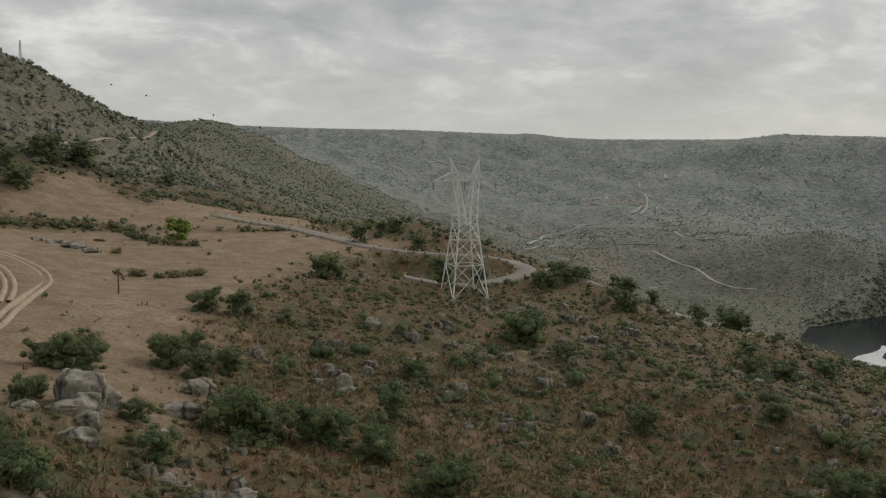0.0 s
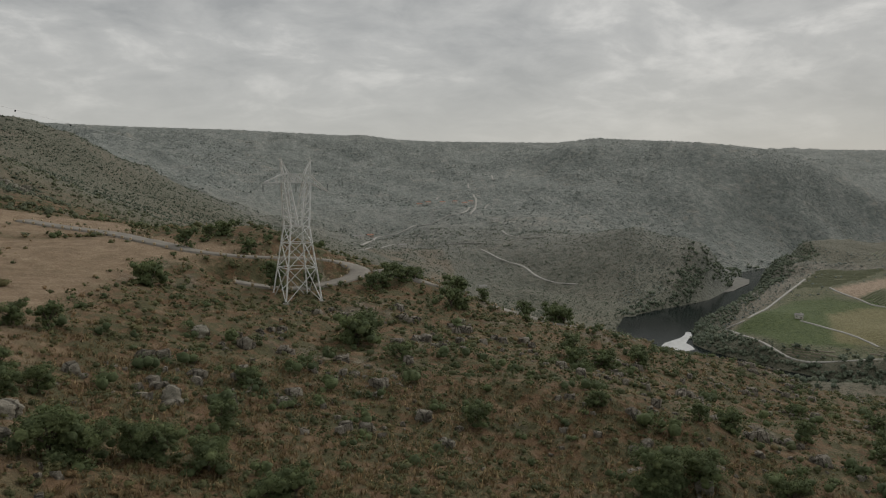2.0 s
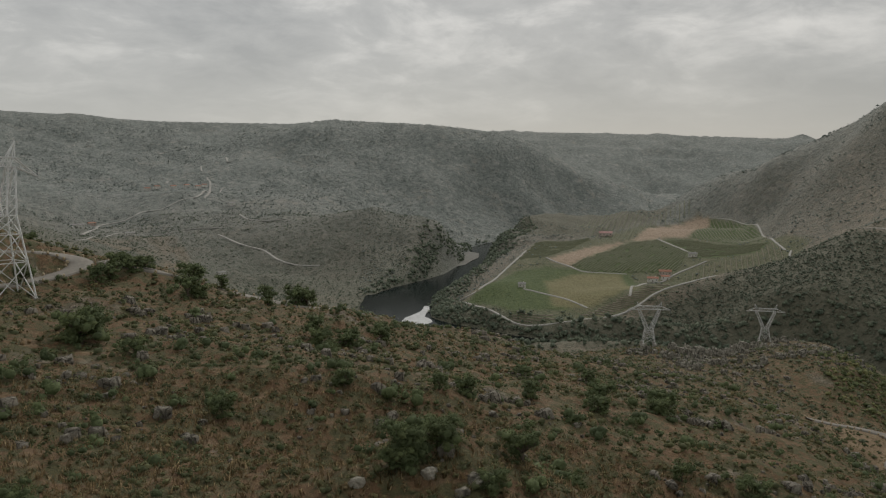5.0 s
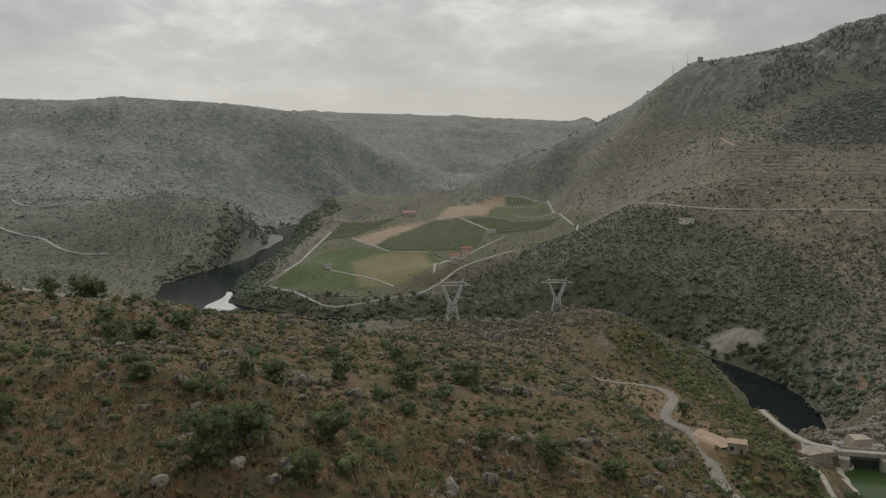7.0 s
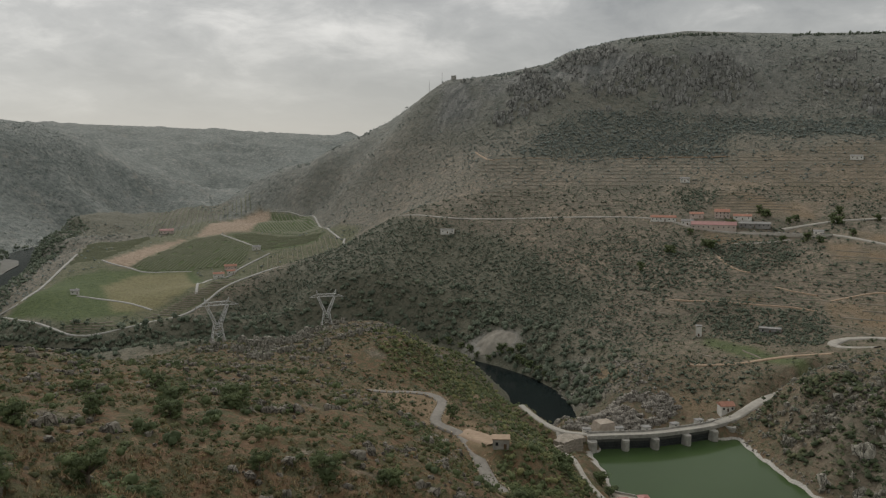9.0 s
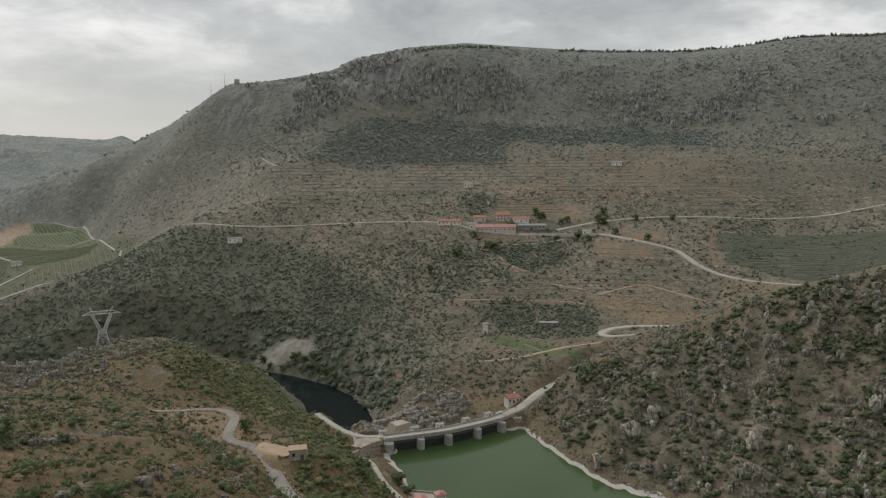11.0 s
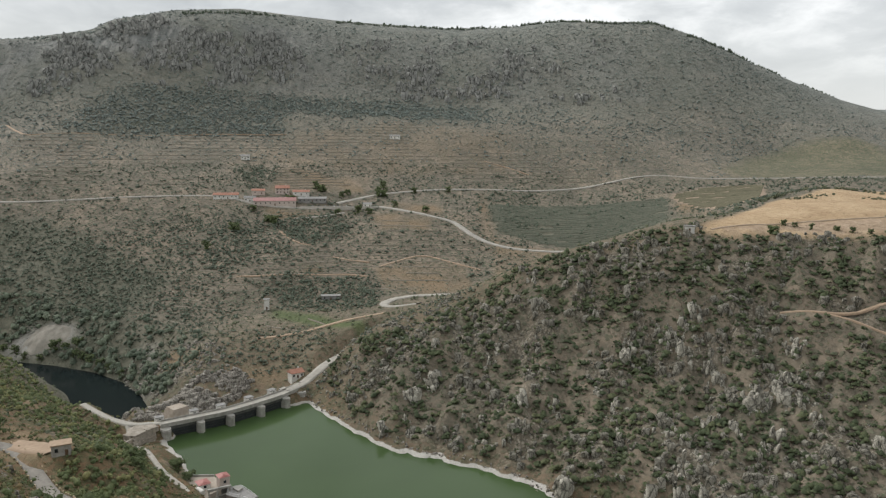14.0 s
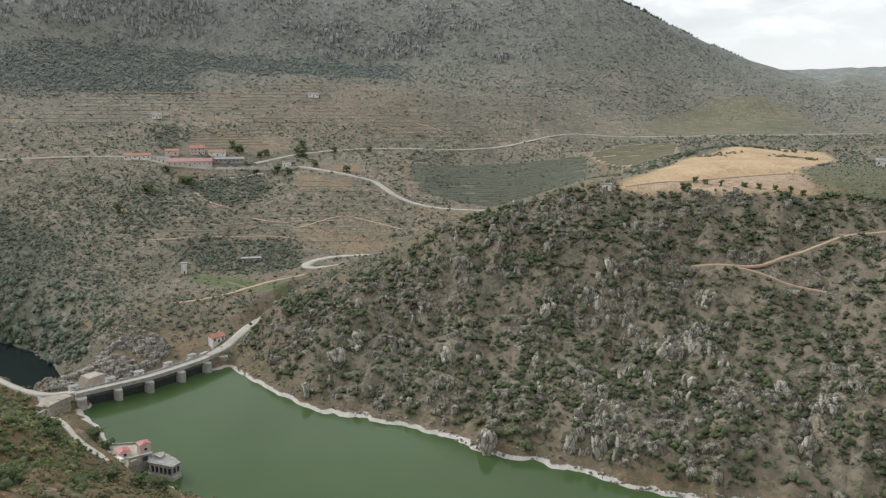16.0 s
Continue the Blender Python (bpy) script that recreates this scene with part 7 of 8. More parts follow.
rocks("shore_rocks", [(p[0] + random.gauss(1.2, 1.0), p[1] + random.gauss(0, 1.0), random.uniform(0.3, 0.95)) for p in shore_line], M_BLEACHED, "bleached rocks along the waterline", level=0, seed=31)
END_ROCK = [(470, 56), (486, 43), (524, 12), (545, -30), (505, -60), (470, -20), (440, 24)]
rocks("slope_rocks", strewn(END_ROCK, 1600, 0.25, 1.6, 37, 12, -0.2, 2.4, 2), M_CRAG, "broken granite on the slope above the dam road", level=0, seed=38, tall=1.1, worn=0.1, sink=0.4)
rocks("dam_rocks", strewn(DAM_ROCK, 2600, 0.5, 3.0, 35, 10, -0.2, 2.0, -25), M_BLEACHED, "pale jointed granite outcrops below the dam", level=0, seed=36, tall=1.0, worn=0.1, sink=0.36)
rocks("river_rocks", strewn(BANKS, 2000, 0.25, 1.7, 33, 14, -0.35, 2.8, -25), M_BLEACHED, "bleached boulders along the river below the dam", level=0, seed=34)


M_BOULDER = granite("pale_boulder_granite", (0.16, 0.145, 0.115), (0.33, 0.305, 0.25), (0.52, 0.485, 0.41), 0.35)


def boulder(x, y, sx, sy, sz, turn, seed):
    v, f = rock_shape(4, 8, np.random.default_rng(seed), 0.62, 0.92)
    v = v * (1 + 0.11 * fractal(v[:, 0] * 3 + v[:, 2], v[:, 1] * 3 - v[:, 2], 0.6, 5, seed, False, 0.6)[:, None])
    me = grid_mesh("boulder", v * np.array([sx, sy, sz]), f)
    me.materials.append(M_BOULDER)
    ob = new("boulder", me)
    ob.matrix_basis = pose(x, y, ground_z(x, y) + sz * 0.35, 0, 0, turn)
    return tagged(ob, "large rounded grey granite boulder with lichen", "boulder", "granite boulders")


for x, y, sx, sy, sz, turn, seed in ((-28.4, 60.5, 2.1, 1.8, 2.3, 20, 1), (-27.2, 58.4, 1.5, 1.3, 1.3, 50, 2), (-25, 52.5, 1.5, 1.2, 0.95, 0, 3), (-23.2, 67, 2.3, 1.3, 0.9, 12, 4), (-19, 52.6, 0.9, 0.8, 0.7, 10, 5),
                                     (-14.6, 55, 1.4, 0.9, 0.7, 30, 6), (-24.5, 77, 2.0, 1.5, 1.2, 60, 7), (-85, 179, 3.0, 2.0, 1.1, 15, 8), (-79, 176, 2.4, 1.3, 0.8, 70, 9), (-12.4, 138, 1.6, 1.3, 1.5, 0, 10), (-12.4, 98, 1.4, 1.2, 1.5, 40, 11),
                                     (33, 57, 0.9, 0.7, 0.6, 0, 12), (36, 54.5, 0.9, 0.8, 0.7, 60, 13), (73.5, 71, 1.7, 1.2, 1.6, 20, 14), (27, 59, 0.8, 0.6, 0.5, 0, 15), (-30.2, 55.4, 1.0, 0.8, 0.6, 10, 16), (-22, 60, 1.2, 0.9, 0.6, 10, 17), (-29.0, 62.8, 1.5, 1.3, 1.5, 70, 7), (-27.2, 62.6, 1.4, 1.2, 1.2, 110, 19), (-28.2, 57.4, 1.6, 1.1, 0.8, 30, 20), (-26.0, 56.4, 1.2, 1.0, 0.9, 140, 21)):
    boulder(x, y, sx, sy, sz, turn, seed)

# ---- terraces, vines and groves ----
M_BANK = simple("dry_terrace_bank", (0.14, 0.125, 0.095), (0.27, 0.235, 0.18), 0.25)
M_VINE = simple("vine_rows", (0.14, 0.152, 0.095), (0.22, 0.226, 0.145), 0.5)
M_VINE_DRY = simple("dusty_vine_rows", (0.13, 0.125, 0.08), (0.22, 0.2, 0.135), 0.4)


def terraces(name, poly, step, tall, seed, keep, label):
    """Low banks that follow the contours inside a plan polygon."""
    xs, ys = np.array([p[0] for p in poly]), np.array([p[1] for p in poly])
    azs = np.degrees(np.arctan2(xs, ys))
    rs = np.hypot(xs, ys)
    az = np.arange(azs.min(), azs.max(), 0.25)
    r = np.arange(rs.min() - 5, rs.max() + 5, 3.0)
    A_, R_ = np.meshgrid(np.radians(az), r)
    X_, Y_ = np.sin(A_) * R_, np.cos(A_) * R_
    Z_ = sample_grid(GRID_Z, X_.ravel(), Y_.ravel()).reshape(X_.shape)
    for _ in range(3):
        Z_[1:-1] = (Z_[:-2] + 2 * Z_[1:-1] + Z_[2:]) / 4
        Z_[:, 1:-1] = (Z_[:, :-2] + 2 * Z_[:, 1:-1] + Z_[:, 2:]) / 4
    M_ = (inside(X_.ravel(), Y_.ravel(), poly, 3) > 0.5).reshape(X_.shape)
    G_ = (fractal(X_.ravel(), Y_.ravel(), 70, 3, seed) > keep).reshape(X_.shape)
    verts, faces = [], []
    for level in np.arange(math.floor(Z_.min()), Z_.max(), step):
        cross = (Z_[:-1] < level) & (Z_[1:] >= level) & M_[:-1]
        first = np.where(cross.any(0), cross.argmax(0), -1)
        last = None
        for j in range(len(az)):
            i = first[j]
            if i < 0 or not G_[i, j]:
                last = None
                continue
            f = (level - Z_[i, j]) / (Z_[i + 1, j] - Z_[i, j] + 1e-6)
            rr = r[i] + 3.0 * f
            x, y = math.sin(A_[0, j]) * rr, math.cos(A_[0, j]) * rr
            k = len(verts)
            z0 = float(sample_grid(GRID_Z, [x], [y])[0])
            ux, uy = x / rr, y / rr
            verts += [(x - ux * 0.5, y - uy * 0.5, z0 - 0.4), (x, y, z0 + tall), (x + ux * 2.2, y + uy * 2.2, z0 + tall * 0.9), (x + ux * 2.6, y + uy * 2.6, z0 - 0.4)]
            if last is not None and abs(last[1] - rr) < 9:
                q = last[0]
                faces += [(q, k, k + 1, q + 1), (q + 1, k + 1, k + 2, q + 2), (q + 2, k + 2, k + 3, q + 3)]
            last = (k, rr)
    me = grid_mesh(name, np.array(verts), np.array(faces))
    me.materials.append(M_BANK)
    return tagged(new(name, me), label, "terraces", kind="stuff")


UPPER_TERR = [(870, 470), (880, 200), (895, 60), (940, -80), (960, -260), (1060, -330), (1110, -150), (1160, 10), (1100, 160), (1060, 330), (1020, 470)]
LOWER_TERR = [(560, 140), (540, 60), (575, 20), (630, -70), (700, -90), (760, -60), (820, 20), (825, 130), (760, 200), (680, 190), (620, 180)]
terraces("terrace_banks", UPPER_TERR, 4.2, 0.7, 71, 0.0, "dry-stone terrace banks stepping up the mountain slope")
terraces("terrace_banks", [(890, 136), (930, 142), (970, 140), (958, 85), (918, 46), (900, 76)], 2.6, 0.9, 74, -2.0, "bare ochre terrace banks above the village")
terraces("terrace_banks", LOWER_TERR, 3.4, 0.6, 72, 0.12, "old terrace banks below the village")
terraces("terrace_banks", [(509, 700), (512, 680), (546, 638), (623, 622), (712, 618), (760, 640), (656, 640), (600, 655), (560, 660), (522, 705)], 1.6, 0.9, 73, -2.0, "stepped vineyard edge above the river")


def vine_rows(poly, turn, gap, tall, mat, label, seed):
    """Rows of vines across a plot: low ribs of uneven height."""
    rng = np.random.default_rng(seed)
    ca, sa = math.cos(radians(turn)), math.sin(radians(turn))
    us, vs_ = [x * ca + y * sa for x, y in poly], [-x * sa + y * ca for x, y in poly]
    verts, faces = [], []
    for v in np.arange(min(vs_), max(vs_), gap):
        u = np.arange(min(us), max(us), 7.0)
        x, y = u * ca - v * sa, u * sa + v * ca
        ok = inside(x, y, poly, 2) > 0.6
        z = sample_grid(GRID_Z, x, y)
        prev = None
        for i in range(len(u)):
            if not ok[i] or rng.uniform() < 0.03:
                prev = None
                continue
            k, h = len(verts), tall * rng.uniform(0.75, 1.2)
            verts += [(x[i] + sa * 0.9, y[i] - ca * 0.9, z[i] - 0.2), (x[i] + sa * 0.3, y[i] - ca * 0.3, z[i] + h), (x[i] - sa * 0.3, y[i] + ca * 0.3, z[i] + h), (x[i] - sa * 0.9, y[i] + ca * 0.9, z[i] - 0.2)]
            if prev is not None:
                faces += [(prev + a, k + a, k + a + 1, prev + a + 1) for a in range(3)]
            prev = k
    me = grid_mesh("vine_rows", np.array(verts), np.array(faces))
    me.materials.append(mat)
    return tagged(new("vine_rows", me), label, "vineyard", kind="stuff")


vine_rows(VINE_PLOT, 25, 4.5, 1.5, M_VINE, "rows of green vines on the river spur", 1)
vine_rows(VINE_TOP, 50, 5.0, 1.5, M_VINE, "rows of dark green vines on the upper plot", 2)
vine_rows(VINE_MID, -60, 8.0, 1.5, M_VINE, "stepped vine rows between the plots", 7)
vine_rows([(715, 620), (838, 600), (930, 650), (980, 712), (940, 712), (880, 745), (800, 715), (720, 640)], 40, 7.0, 1.3, M_VINE_DRY, "thin dusty vine rows on the terrace", 3)
vine_rows([(701, 949), (810, 1041), (886, 979), (819, 944), (730, 910)], -35, 9.0, 1.5, M_VINE, "stepped vine rows above the river bank", 4)
vine_rows([(886, 985), (930, 945), (1138, 1086), (1235, 1075), (1300, 1150), (1180, 1230), (1000, 1160)], 42, 9.0, 1.5, M_VINE, "vine rows along the river terrace", 8)
vine_rows(VINE_EAST, 62, 6.0, 1.3, M_VINE_DRY, "dusty vine rows beyond the golden field", 5)
vine_rows(DARK_PLOT, 80, 6.0, 1.6, simple("grey_green_rows", (0.125, 0.135, 0.1), (0.21, 0.212, 0.16), 0.4), "dark green vine rows below the road", 6)


def grove(name, poly, turn, gap, r, seed, label, count=14):
    rng = np.random.default_rng(seed)
    ca, sa = math.cos(radians(turn)), math.sin(radians(turn))
    us, vs_ = [x * ca + y * sa for x, y in poly], [-x * sa + y * ca for x, y in poly]
    U, V = np.meshgrid(np.arange(min(us), max(us), gap), np.arange(min(vs_), max(vs_), gap))
    U, V = U.ravel() + rng.normal(0, gap * 0.12, U.size), V.ravel() + rng.normal(0, gap * 0.12, V.size)
    x, y = U * ca - V * sa, U * sa + V * ca
    k = (inside(x, y, poly, 2) > 0.5) & (rng.uniform(0, 1, len(x)) > 0.12)
    x, y = x[k], y[k]
    rad = rng.uniform(0.7, 1.25, len(x)) * r
    return leaf_object(name, [leaf_cloud(x, y, sample_grid(GRID_Z, x, y) + 0.3, rad, rng.uniform(0.2, 0.9, len(x)), max(2, count // 4), np.full(len(x), 0.28), 0.9, 2, 1)], M_FARSCRUB, label, "grove")


grove("olive_grove", STRAW[1], 35, 8.0, 1.7, 1, "young olive trees in rows on dry straw ground")
grove("olive_grove", OLIVES, 20, 6.0, 1.5, 2, "rows of small olive trees beside the golden field")
grove("olive_grove", [(167, 1382), (224, 1459), (295, 1505), (313, 1416), (309, 1338), (274, 1297), (223, 1310), (194, 1350)], 15, 12.0, 2.6, 3, "olive grove in rows across the valley")
grove("olive_grove", [(860, 240), (930, 210), (930, 140), (880, 140)], 30, 9.0, 2.4, 4, "orchard beside the village")
for k, (x, y) in enumerate(((489, -254), (484, -259), (478, -267), (470, -279), (464, -286), (457, -293), (451, -300), (476, -241), (447, -306))):
    ob = copy_thing(KINDS[4 + k % 4], pose(0, 0, 0))
    ob.matrix_basis = pose(x, y, ground_z(x, y) - 0.1, 0, 0, 47 * k) @ Matrix.Scale(0.85 if k != 7 else 1.5, 4)
    tagged(ob, "small dark round tree in a row along the stubble field", "tree", "trees along the field")
for k, (x, y) in enumerate(((881, 55), (889, 49), (893, 15), (885, 10), (820, 56), (824, 23), (826, 35), (794, 119), (824, 143), (799, 125), (901, 86), (894, 79), (847, -4), (822, -36), (735, 172), (776, 154), (900, -26), (909, -66), (913, 9), (852, 108))):
    ob = copy_thing(KINDS[4 + k % 4], pose(0, 0, 0))
    ob.matrix_basis = pose(x, y, ground_z(x, y) - 0.1, 0, 0, 73 * k) @ Matrix.Scale(1.5 + 0.25 * (k % 4), 4)
    tagged(ob, "dark green tree beside the village houses", "tree", "village trees")
clumps = [(x + random.gauss(0, sx), y + random.gauss(0, sy)) for x, y, sx, sy, n in ((612, -330, 4, 7, 16), (622, -352, 3, 5, 8), (600, -398, 4, 8, 22), (590, -409, 3, 5, 10)) for _ in range(n)]
gold_x, gold_y = np.array([c[0] for c in clumps]), np.array([c[1] for c in clumps])
leaf_object("field_scrub", [leaf_cloud(gold_x, gold_y, sample_grid(GRID_Z, gold_x, gold_y), RNG.uniform(1.0, 2.2, len(clumps)), RNG.uniform(0, 0.7, len(clumps)), 26, np.full(len(clumps), 0.36), 0.7)], M_GORGESCRUB, "islands of scrub left standing in the golden field", "scrub")
edge = curve_through([(560, -206), (590, -250), (620, -290), (655, -345), (672, -392), (650, -440)], 4.0) + RNG.normal(0, 2.5, (len(curve_through([(560, -206), (590, -250), (620, -290), (655, -345), (672, -392), (650, -440)], 4.0)), 2))
leaf_object("field_hedge", [leaf_cloud(edge[:, 0], edge[:, 1], sample_grid(GRID_Z, edge[:, 0], edge[:, 1]), RNG.uniform(1.5, 3.2, len(edge)), RNG.uniform(0, 0.6, len(edge)), 26, np.full(len(edge), 0.36), 0.85)], M_GORGESCRUB, "hedge of bushes along the far edge of the field", "hedge")
crest = curve_through([(1474, 371), (1533, 230), (1595, 125), (1620, 12), (1606, -211), (1569, -313), (1507, -401), (1452, -483), (1412, -563), (1447, -640), (1473, -690), (1521, -866)], 1.7)
crest = crest[fractal(crest[:, 0], crest[:, 1], 60, 2, 9) > 0.12 - 0.55 * (crest[:, 1] < 120)]
crest = crest + RNG.normal(0, 2.5, crest.shape)
leaf_object("ridge_pines", [leaf_cloud(crest[:, 0] - 6, crest[:, 1], sample_grid(GRID_Z, crest[:, 0] - 6, crest[:, 1]) - 0.5, RNG.uniform(1.5, 3.6, len(crest)), RNG.uniform(0, 0.4, len(crest)), 6, np.full(len(crest), 0.3), 1.6, 3, 2)],
            M_FARSCRUB, "pines standing along the mountain's skyline", "trees")


# ---- masts ----
def mast(name, x, y, h, label):
    top = tagged(empty(name, x, y, ground_z(x, y) - 0.5), label, "mast", "skyline masts")
    bm = bmesh.new()
    for k in range(3):
        a = k * 2.094
        strut(bm, (0.9 * math.cos(a), 0.9 * math.sin(a), 0), (0.25 * math.cos(a), 0.25 * math.sin(a), h), 0.22)
    for j in range(8):
        f0, f1 = j / 8, (j + 1) / 8
        for k in range(3):
            a, b = k * 2.094, (k + 1) * 2.094
            ra, rb = 0.9 - 0.65 * f0, 0.9 - 0.65 * f1
            strut(bm, (ra * math.cos(a), ra * math.sin(a), f0 * h), (rb * math.cos(b), rb * math.sin(b), f1 * h), 0.14)
    part("lattice", bm, M_STEEL, top)
    part("cabinet", box(bmesh.new(), 1.6, 0, 0.9, 1.2, 0.8, 2.2, 0, 0.05), M_CONCRETE, top)
    return top


mast("antenna_mast", -203, 381, 11, "thin steel antenna mast on the hill crest")
mast("antenna_mast", 1314, 684, 22, "thin steel antenna mast at the cliff top")
mast("antenna_mast", 1304, 706, 20, "thin steel antenna mast at the cliff top")
bm = box(bmesh.new(), 0, 0, 3, 14, 9, 8, 0, 0.2)
lookout = tagged(part("lookout_building", bm, M_CONCRETE), "squat concrete building at the cliff top", "building")
lookout.matrix_basis = pose(1330, 668, ground_z(1330, 668), 0, 0, 25)


# ---- the village forecourt ----
M_RETAIN = simple("pale_retaining_wall", (0.4, 0.37, 0.32), (0.58, 0.54, 0.48), 0.6)
court = [(836, 97), (839, 72), (840, 46), (842, 13), (848, 13), (851, 46), (851, 72), (848, 99)]
part_ob = part("forecourt", prism(bmesh.new(), court, 70, 85.2), M_PALE)
tagged(part_ob, "pale gravel forecourt terrace below the village", "pavement", kind="structure")
for (x0, y0), (x1, y1) in zip(court[:3], court[1:4]):
    ob = part("retaining_wall", box(bmesh.new(), 0, 0, 0, math.hypot(x1 - x0, y1 - y0) - 0.3, 0.6, 6.0, 0, 0.06), M_RETAIN)
    ob.matrix_basis = pose((x0 + x1) / 2 - 0.4, (y0 + y1) / 2, 83.2, 0, 0, math.degrees(math.atan2(y1 - y0, x1 - x0)))
    tagged(ob, "pale masonry retaining wall under the forecourt", "wall", "forecourt walls", kind="structure")


def car(x, y, z, turn, paint):
    top = tagged(empty("parked_car", x, y, z, turn), "small " + paint[0] + " car parked on the forecourt", "car", "parked cars")
    bm = bmesh.new()
    prof = [(-2.1, 0.35), (2.1, 0.35), (2.15, 0.75), (1.2, 0.9), (-2.0, 0.95)]
    sides = [[bm.verts.new((px, sy, pz)) for px, pz in prof] for sy in (-0.85, 0.85)]
    bm.faces.new(sides[0])
    bm.faces.new(sides[1][::-1])
    for i in range(5):
        j = (i + 1) % 5
        bm.faces.new((sides[0][i], sides[1][i], sides[1][j], sides[0][j]))
    bmesh.ops.recalc_face_normals(bm, faces=bm.faces)
    part("body", bm, paint[1], top)
    bm = bmesh.new()
    low = [bm.verts.new(v) for v in ((-1.9, -0.78, 0.92), (1.1, -0.78, 0.88), (1.1, 0.78, 0.88), (-1.9, 0.78, 0.92))]
    high = [bm.verts.new(v) for v in ((-1.5, -0.62, 1.45), (0.3, -0.62, 1.45), (0.3, 0.62, 1.45), (-1.5, 0.62, 1.45))]
    for i in range(4):
        bm.faces.new((low[i], low[(i + 1) % 4], high[(i + 1) % 4], high[i]))
    bm.faces.new(high)
    part("windows", bm, M_GLASS, top, "dark glass cabin")
    part("car_roof", box(bmesh.new(), -0.6, 0, 1.46, 1.75, 1.2, 0.07, 0, 0.02), paint[1], top)
    for wx in (-1.3, 1.3):
        for wy in (-0.8, 0.8):
            bm = bmesh.new()
            bmesh.ops.create_cone(bm, cap_ends=True, segments=12, radius1=0.33, radius2=0.33, depth=0.22, matrix=Matrix.Translation((wx, wy, 0.33)) @ Matrix.Rotation(radians(90), 4, "X"))
            part("wheel", bm, M_GLASS, top)
    return top


PAINTS = [("white", simple("white_car_paint", (0.62, 0.62, 0.6), (0.7, 0.7, 0.68), 0.5, 0.3, 0, 0)), ("dark grey", simple("grey_car_paint", (0.05, 0.055, 0.06), (0.07, 0.075, 0.08), 0.5, 0.3, 0.3, 0)), ("silver", simple("silver_car_paint", (0.35, 0.36, 0.37), (0.42, 0.43, 0.44), 0.5, 0.3, 0.4, 0))]
for k, y in enumerate((84, 78, 71, 66, 61.5, 57, 53, 48, 44, 22)):
    car(844.5 + 0.4 * (k % 3), y, 85.2, 5 * (k % 4) - 8, PAINTS[(0, 1, 2, 1, 0, 2, 1, 0, 1, 0)[k]])


# ---- the tallest pinnacles of the crag, block by block ----
crag_outcrop = tagged(empty("crag_outcrop", 0, 0, 0), "weathered grey granite pinnacles standing on the crag", "rocks", kind="structure")
rng_c = np.random.default_rng(12)
M_PINNACLE = granite("pale_pinnacle_granite", (0.19, 0.178, 0.145), (0.37, 0.348, 0.288), (0.54, 0.51, 0.435), 0.3)
SLABS = []
for k in range(16):
    vs_c, fs_c = [], []
    for j in range(5):
        v_, f_ = block(rng_c, 0.06)
        hw, hd, hh = rng_c.uniform(0.3, 0.58), rng_c.uniform(0.3, 0.55), rng_c.uniform(0.5, 1.0)
        at_, turn_ = rng_c.uniform(-0.5, 0.5, 2), rng_c.uniform(-0.3, 0.3)
        v_ = v_ * np.array([hw, hd, hh])
        v_ = np.stack([v_[:, 0] * math.cos(turn_) - v_[:, 1] * math.sin(turn_) + at_[0], v_[:, 0] * math.sin(turn_) + v_[:, 1] * math.cos(turn_) + at_[1], v_[:, 2] + hh - 1.0], 1)
        fs_c.append(f_ + 26 * j)
        vs_c.append(v_)
    me_ = grid_mesh("granite_block", np.concatenate(vs_c), np.concatenate(fs_c))
    me_.materials.append(M_PINNACLE)
    SLABS.append(me_)
GREAT = [(408, -161), (430, -175), (308, -125), (358, -196), (302, -234), (334, -177), (361, -179), (412, -127), (388, -175), (395, -69), (315, -113), (421, -13), (403, 4), (433, -26), (328, -76), (284, -207)]
pins = [(x + 0.02 * (x - 300), y, random.uniform(5.6, 8.0)) for x, y in GREAT] + [(x + random.gauss(0, 3), y + random.gauss(0, 3), random.uniform(2.6, 4.2)) for x, y in GREAT * 2]
pins += [(x + random.gauss(0, 2), y + random.gauss(0, 2), random.uniform(2.0, 3.8)) for x, y in TOWERS * 2] + [(x + random.gauss(0, 4), y + random.gauss(0, 3), random.uniform(1.2, 2.6)) for x, y in TOWERS * 3]
for k, (x, y, r) in enumerate(pins):
    ob = new("granite_block", SLABS[k % 16])
    ob.parent = crag_outcrop
    ob.matrix_basis = pose(x, y, ground_z(x, y) - 0.3 * r, random.uniform(-12, 12), random.uniform(-14, 14), random.uniform(-30, 30)) @ Matrix.Diagonal((r * random.uniform(0.8, 1.2), r * random.uniform(0.7, 1.1), r * random.uniform(1.1, 1.9), 1))


# ---- the gravel heap by the river ----
ang_, rad_ = np.meshgrid(np.linspace(0, 2 * math.pi, 72, endpoint=False), np.linspace(0, 1, 26))
hx = 644 + 10 * rad_ * np.cos(ang_) * (1 + 0.12 * np.sin(3 * ang_ + 1))
hy = 284 + 25 * rad_ * np.sin(ang_) * (1 + 0.1 * np.sin(2 * ang_))
base_z = sample_grid(GRID_Z, hx.ravel(), hy.ravel()).reshape(hx.shape)
hz = base_z - 0.4 + 4.8 * (1 - rad_ ** 0.95) * (1 + 0.3 * np.sin(ang_ - 2.6) * rad_) + 2.4 * (1 - rad_) * rad_ * 4 * fractal(hx.ravel(), hy.ravel(), 9, 4, 91).reshape(hx.shape) + 1.6 * np.cos(ang_ * 2 + 0.6) * rad_ * (1 - rad_)
ring_i = np.arange(25)[:, None] * 72 + np.arange(72)[None, :]
ring_j = np.arange(25)[:, None] * 72 + (np.arange(72)[None, :] + 1) % 72
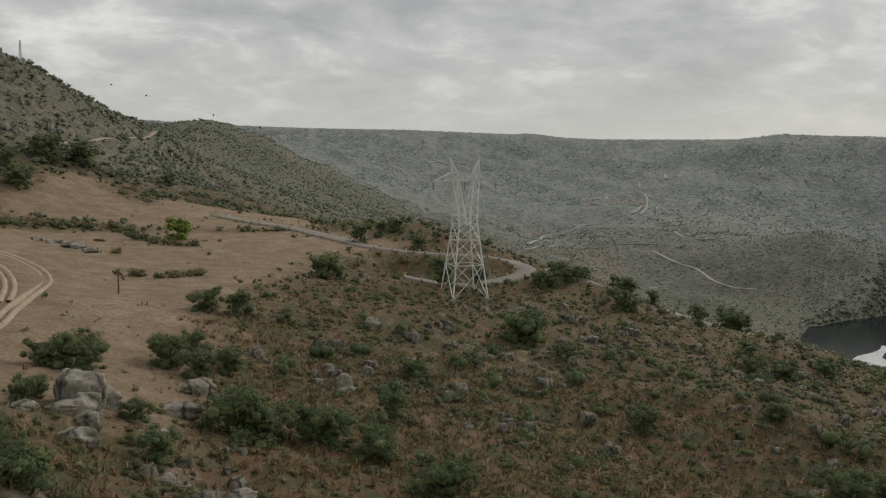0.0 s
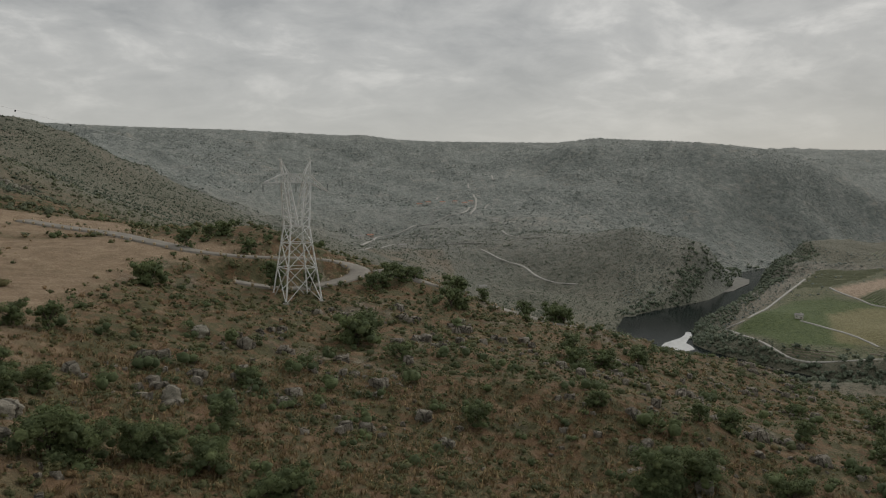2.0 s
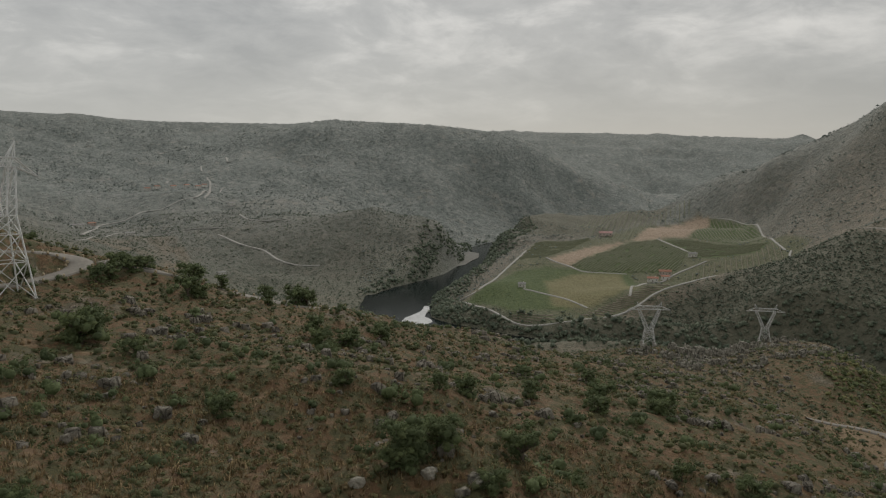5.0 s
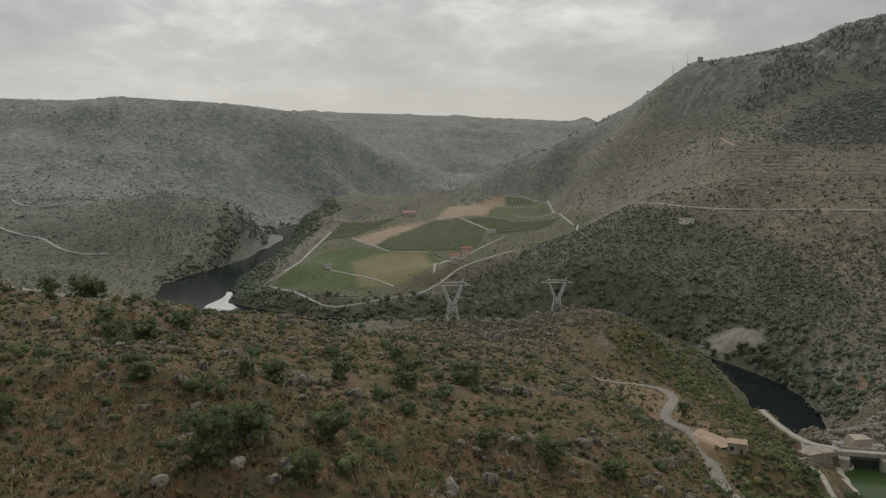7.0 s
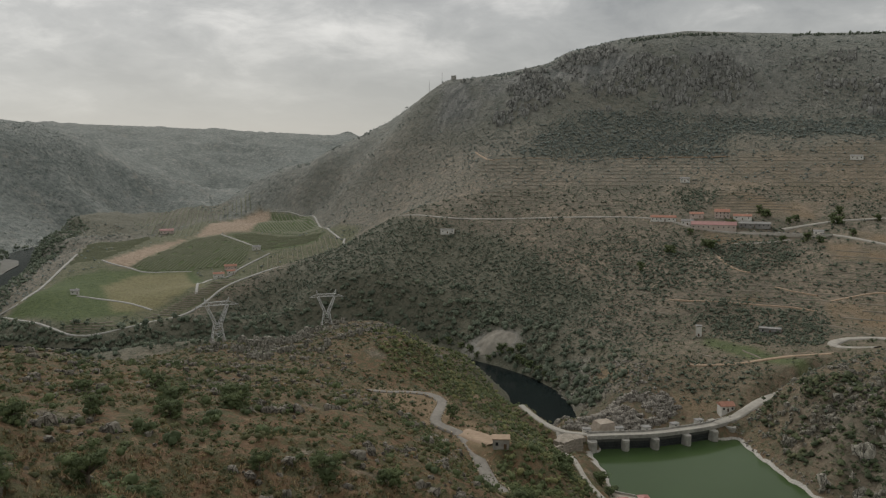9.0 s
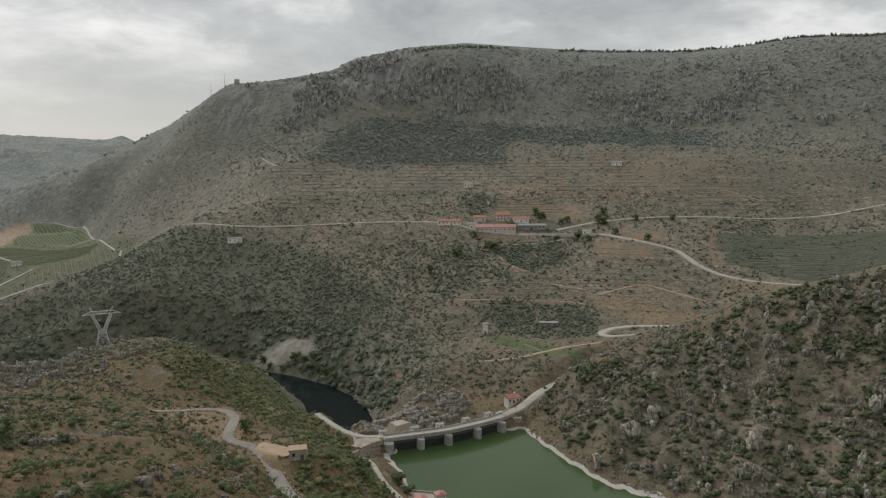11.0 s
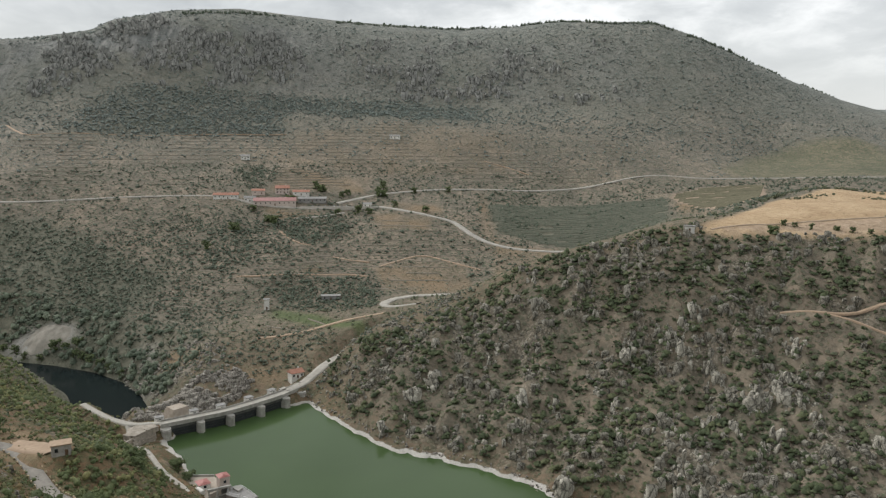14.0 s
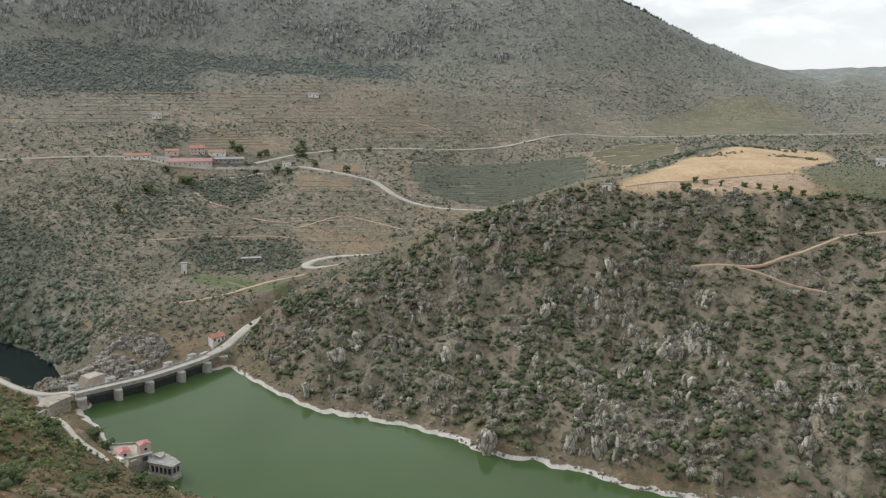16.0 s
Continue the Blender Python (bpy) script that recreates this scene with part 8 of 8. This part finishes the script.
heap_me = grid_mesh("gravel_heap", np.stack([hx.ravel(), hy.ravel(), hz.ravel()], 1), np.stack([ring_i, ring_i + 72, ring_j + 72, ring_j], -1).reshape(-1, 4))
heap_me.polygons.foreach_set("use_smooth", np.ones(len(heap_me.polygons), bool))
heap_me.materials.append(simple("pale_gravel", (0.22, 0.2, 0.165), (0.42, 0.385, 0.325), 0.16, relief=0.5))
tagged(new("gravel_heap", heap_me), "heap of pale grey gravel beside the river", "gravel heap", kind="stuff")
for k, (x, y, s_) in enumerate(((634, 272, 1.9), (631, 262, 1.6), (633, 296, 1.3), (630, 252, 1.8), (629, 282, 1.2), (655, 350, 1.5), (652, 334, 1.7), (646, 318, 1.4), (640, 306, 1.5), (622, 252, 1.6), (616, 244, 1.5), (612, 236, 1.7), (604, 226, 1.4), (596, 216, 1.3), (582, 203, 1.2))):
    ob = copy_thing(KINDS[4 + k % 4], pose(0, 0, 0))
    ob.matrix_basis = pose(x, y, ground_z(x, y) - 0.1, 0, 0, 61 * k) @ Matrix.Scale(s_, 4)
    tagged(ob, "green bushy tree at the foot of the gravel heap", "tree", "riverside trees")


# ---- pasture details: rock pile, dark bushes, the hedge, a bare young tree and the power line ----
rocks("pasture_rocks", [(-92 + random.gauss(0, 2.6), 186.5 + random.gauss(0, 1.6), random.uniform(0.6, 1.5)) for _ in range(16)] + [(-82 + random.gauss(0, 1.6), 178.5 + random.gauss(0, 1.2), random.uniform(0.4, 1.0)) for _ in range(9)]
      + [(-48.4 + random.gauss(0, 0.8), 99.4 + random.gauss(0, 0.5), random.uniform(0.25, 0.5)) for _ in range(5)], M_BOULDER, "low pile of lichened granite in the pasture", level=2, cuts=9, tall=0.7, seed=77)
hedge = curve_through([(-121, 205), (-117.4, 207), (-110, 215), (-99.4, 220.5)], 1.3)
hedge = np.concatenate([hedge, curve_through([(-97, 227), (-90, 222), (-82, 209.5), (-76, 204), (-69.4, 199.5), (-62, 198.6)], 1.3)])
hedge = hedge + RNG.normal(0, 0.5, hedge.shape)
leaf_object("pasture_hedge", [leaf_cloud(hedge[:, 0], hedge[:, 1], sample_grid(GRID_Z, hedge[:, 0], hedge[:, 1]), RNG.uniform(1.3, 2.5, len(hedge)), RNG.uniform(0, 0.75, len(hedge)), 60, np.full(len(hedge), 0.11), 0.75)], M_SCRUB, "low dark bramble hedge along the pasture wall", "hedge")
for k, (x, y, r) in enumerate(((-74.7, 178, 1.7), (-60.9, 155.5, 2.0), (-56, 154, 1.6), (-53.5, 156, 2.0), (-50.3, 158.5, 2.2), (-88, 200, 1.2))):
    bush = empty("bramble_bush", x, y, ground_z(x, y) - 0.1, 40 * k)
    lumps = RNG.uniform(-0.6, 0.6, (5, 2)) * r
    leaf_object("foliage", [leaf_cloud(lumps[:, 0], lumps[:, 1] * 0.6, np.zeros(5), np.full(5, 0.8 * r), RNG.uniform(0, 0.8, 5), 140, np.full(5, 0.09), 0.7)], M_SCRUB, "", "", bush)
    tagged(bush, "low rounded dark bramble bush in dry grass", "bush", "pasture bushes")
young = empty("young_tree", -52.8, 126.4, ground_z(-52.8, 126.4) - 0.1, 0)
bm = bmesh.new()
joints = [Vector((0, 0, -0.3)), Vector((0.08, 0, 1.3)), Vector((-0.05, 0.1, 2.6)), Vector((0.15, 0.1, 3.8))]
for i, (a_, b_) in enumerate(zip(joints, joints[1:])):
    strut(bm, a_, b_, 0.2 - 0.04 * i)
for k in range(9):
    a_ = joints[2].lerp(joints[3], k / 9)
    strut(bm, a_, a_ + Vector((math.cos(k * 2.1) * 0.9, math.sin(k * 2.1) * 0.9, 0.6)), 0.06)
part("trunk", bm, M_BARK, young, "thin grey trunk with bare twigs")
leaf_object("sparse_leaves", [leaf_cloud(np.array([0.5, -0.4, 0.2, 0.8]), np.array([0.2, 0.3, -0.5, 0.1]), np.array([3.0, 3.3, 3.7, 2.6]), np.full(4, 0.6), np.full(4, 0.6), 60, np.full(4, 0.14), 0.8)], M_SCRUB, "", "", young)
tagged(young, "thin half-bare young tree standing in the pasture", "tree")
# cable with bird markers from the pylon over the steep hill
cable = tagged(empty("power_cable", 0, 0, 0), "thin power cable with dark bird markers", "cable")
ends_ = [(Vector((0.0, 197.0, 164.0)), Vector((-150.0, 318.0, 204.5)))]
for a_, b_ in ends_:
    pts_ = [a_.lerp(b_, k / 24) - Vector((0, 0, 2.2 * 4 * (k / 24) * (1 - k / 24))) for k in range(25)]
    bm = bmesh.new()
    for p0, p1 in zip(pts_, pts_[1:]):
        strut(bm, p0, p1, 0.035)
    part("conductor", bm, M_STEEL, cable, "thin aluminium conductor")
    for k in (9, 12, 17, 20):
        bm = bmesh.new()
        bmesh.ops.create_icosphere(bm, subdivisions=2, radius=0.3, matrix=Matrix.Translation(pts_[k] - Vector((0, 0, 0.3))))
        part("bird_marker", bm, M_GLASS, cable, "dark bird marker")
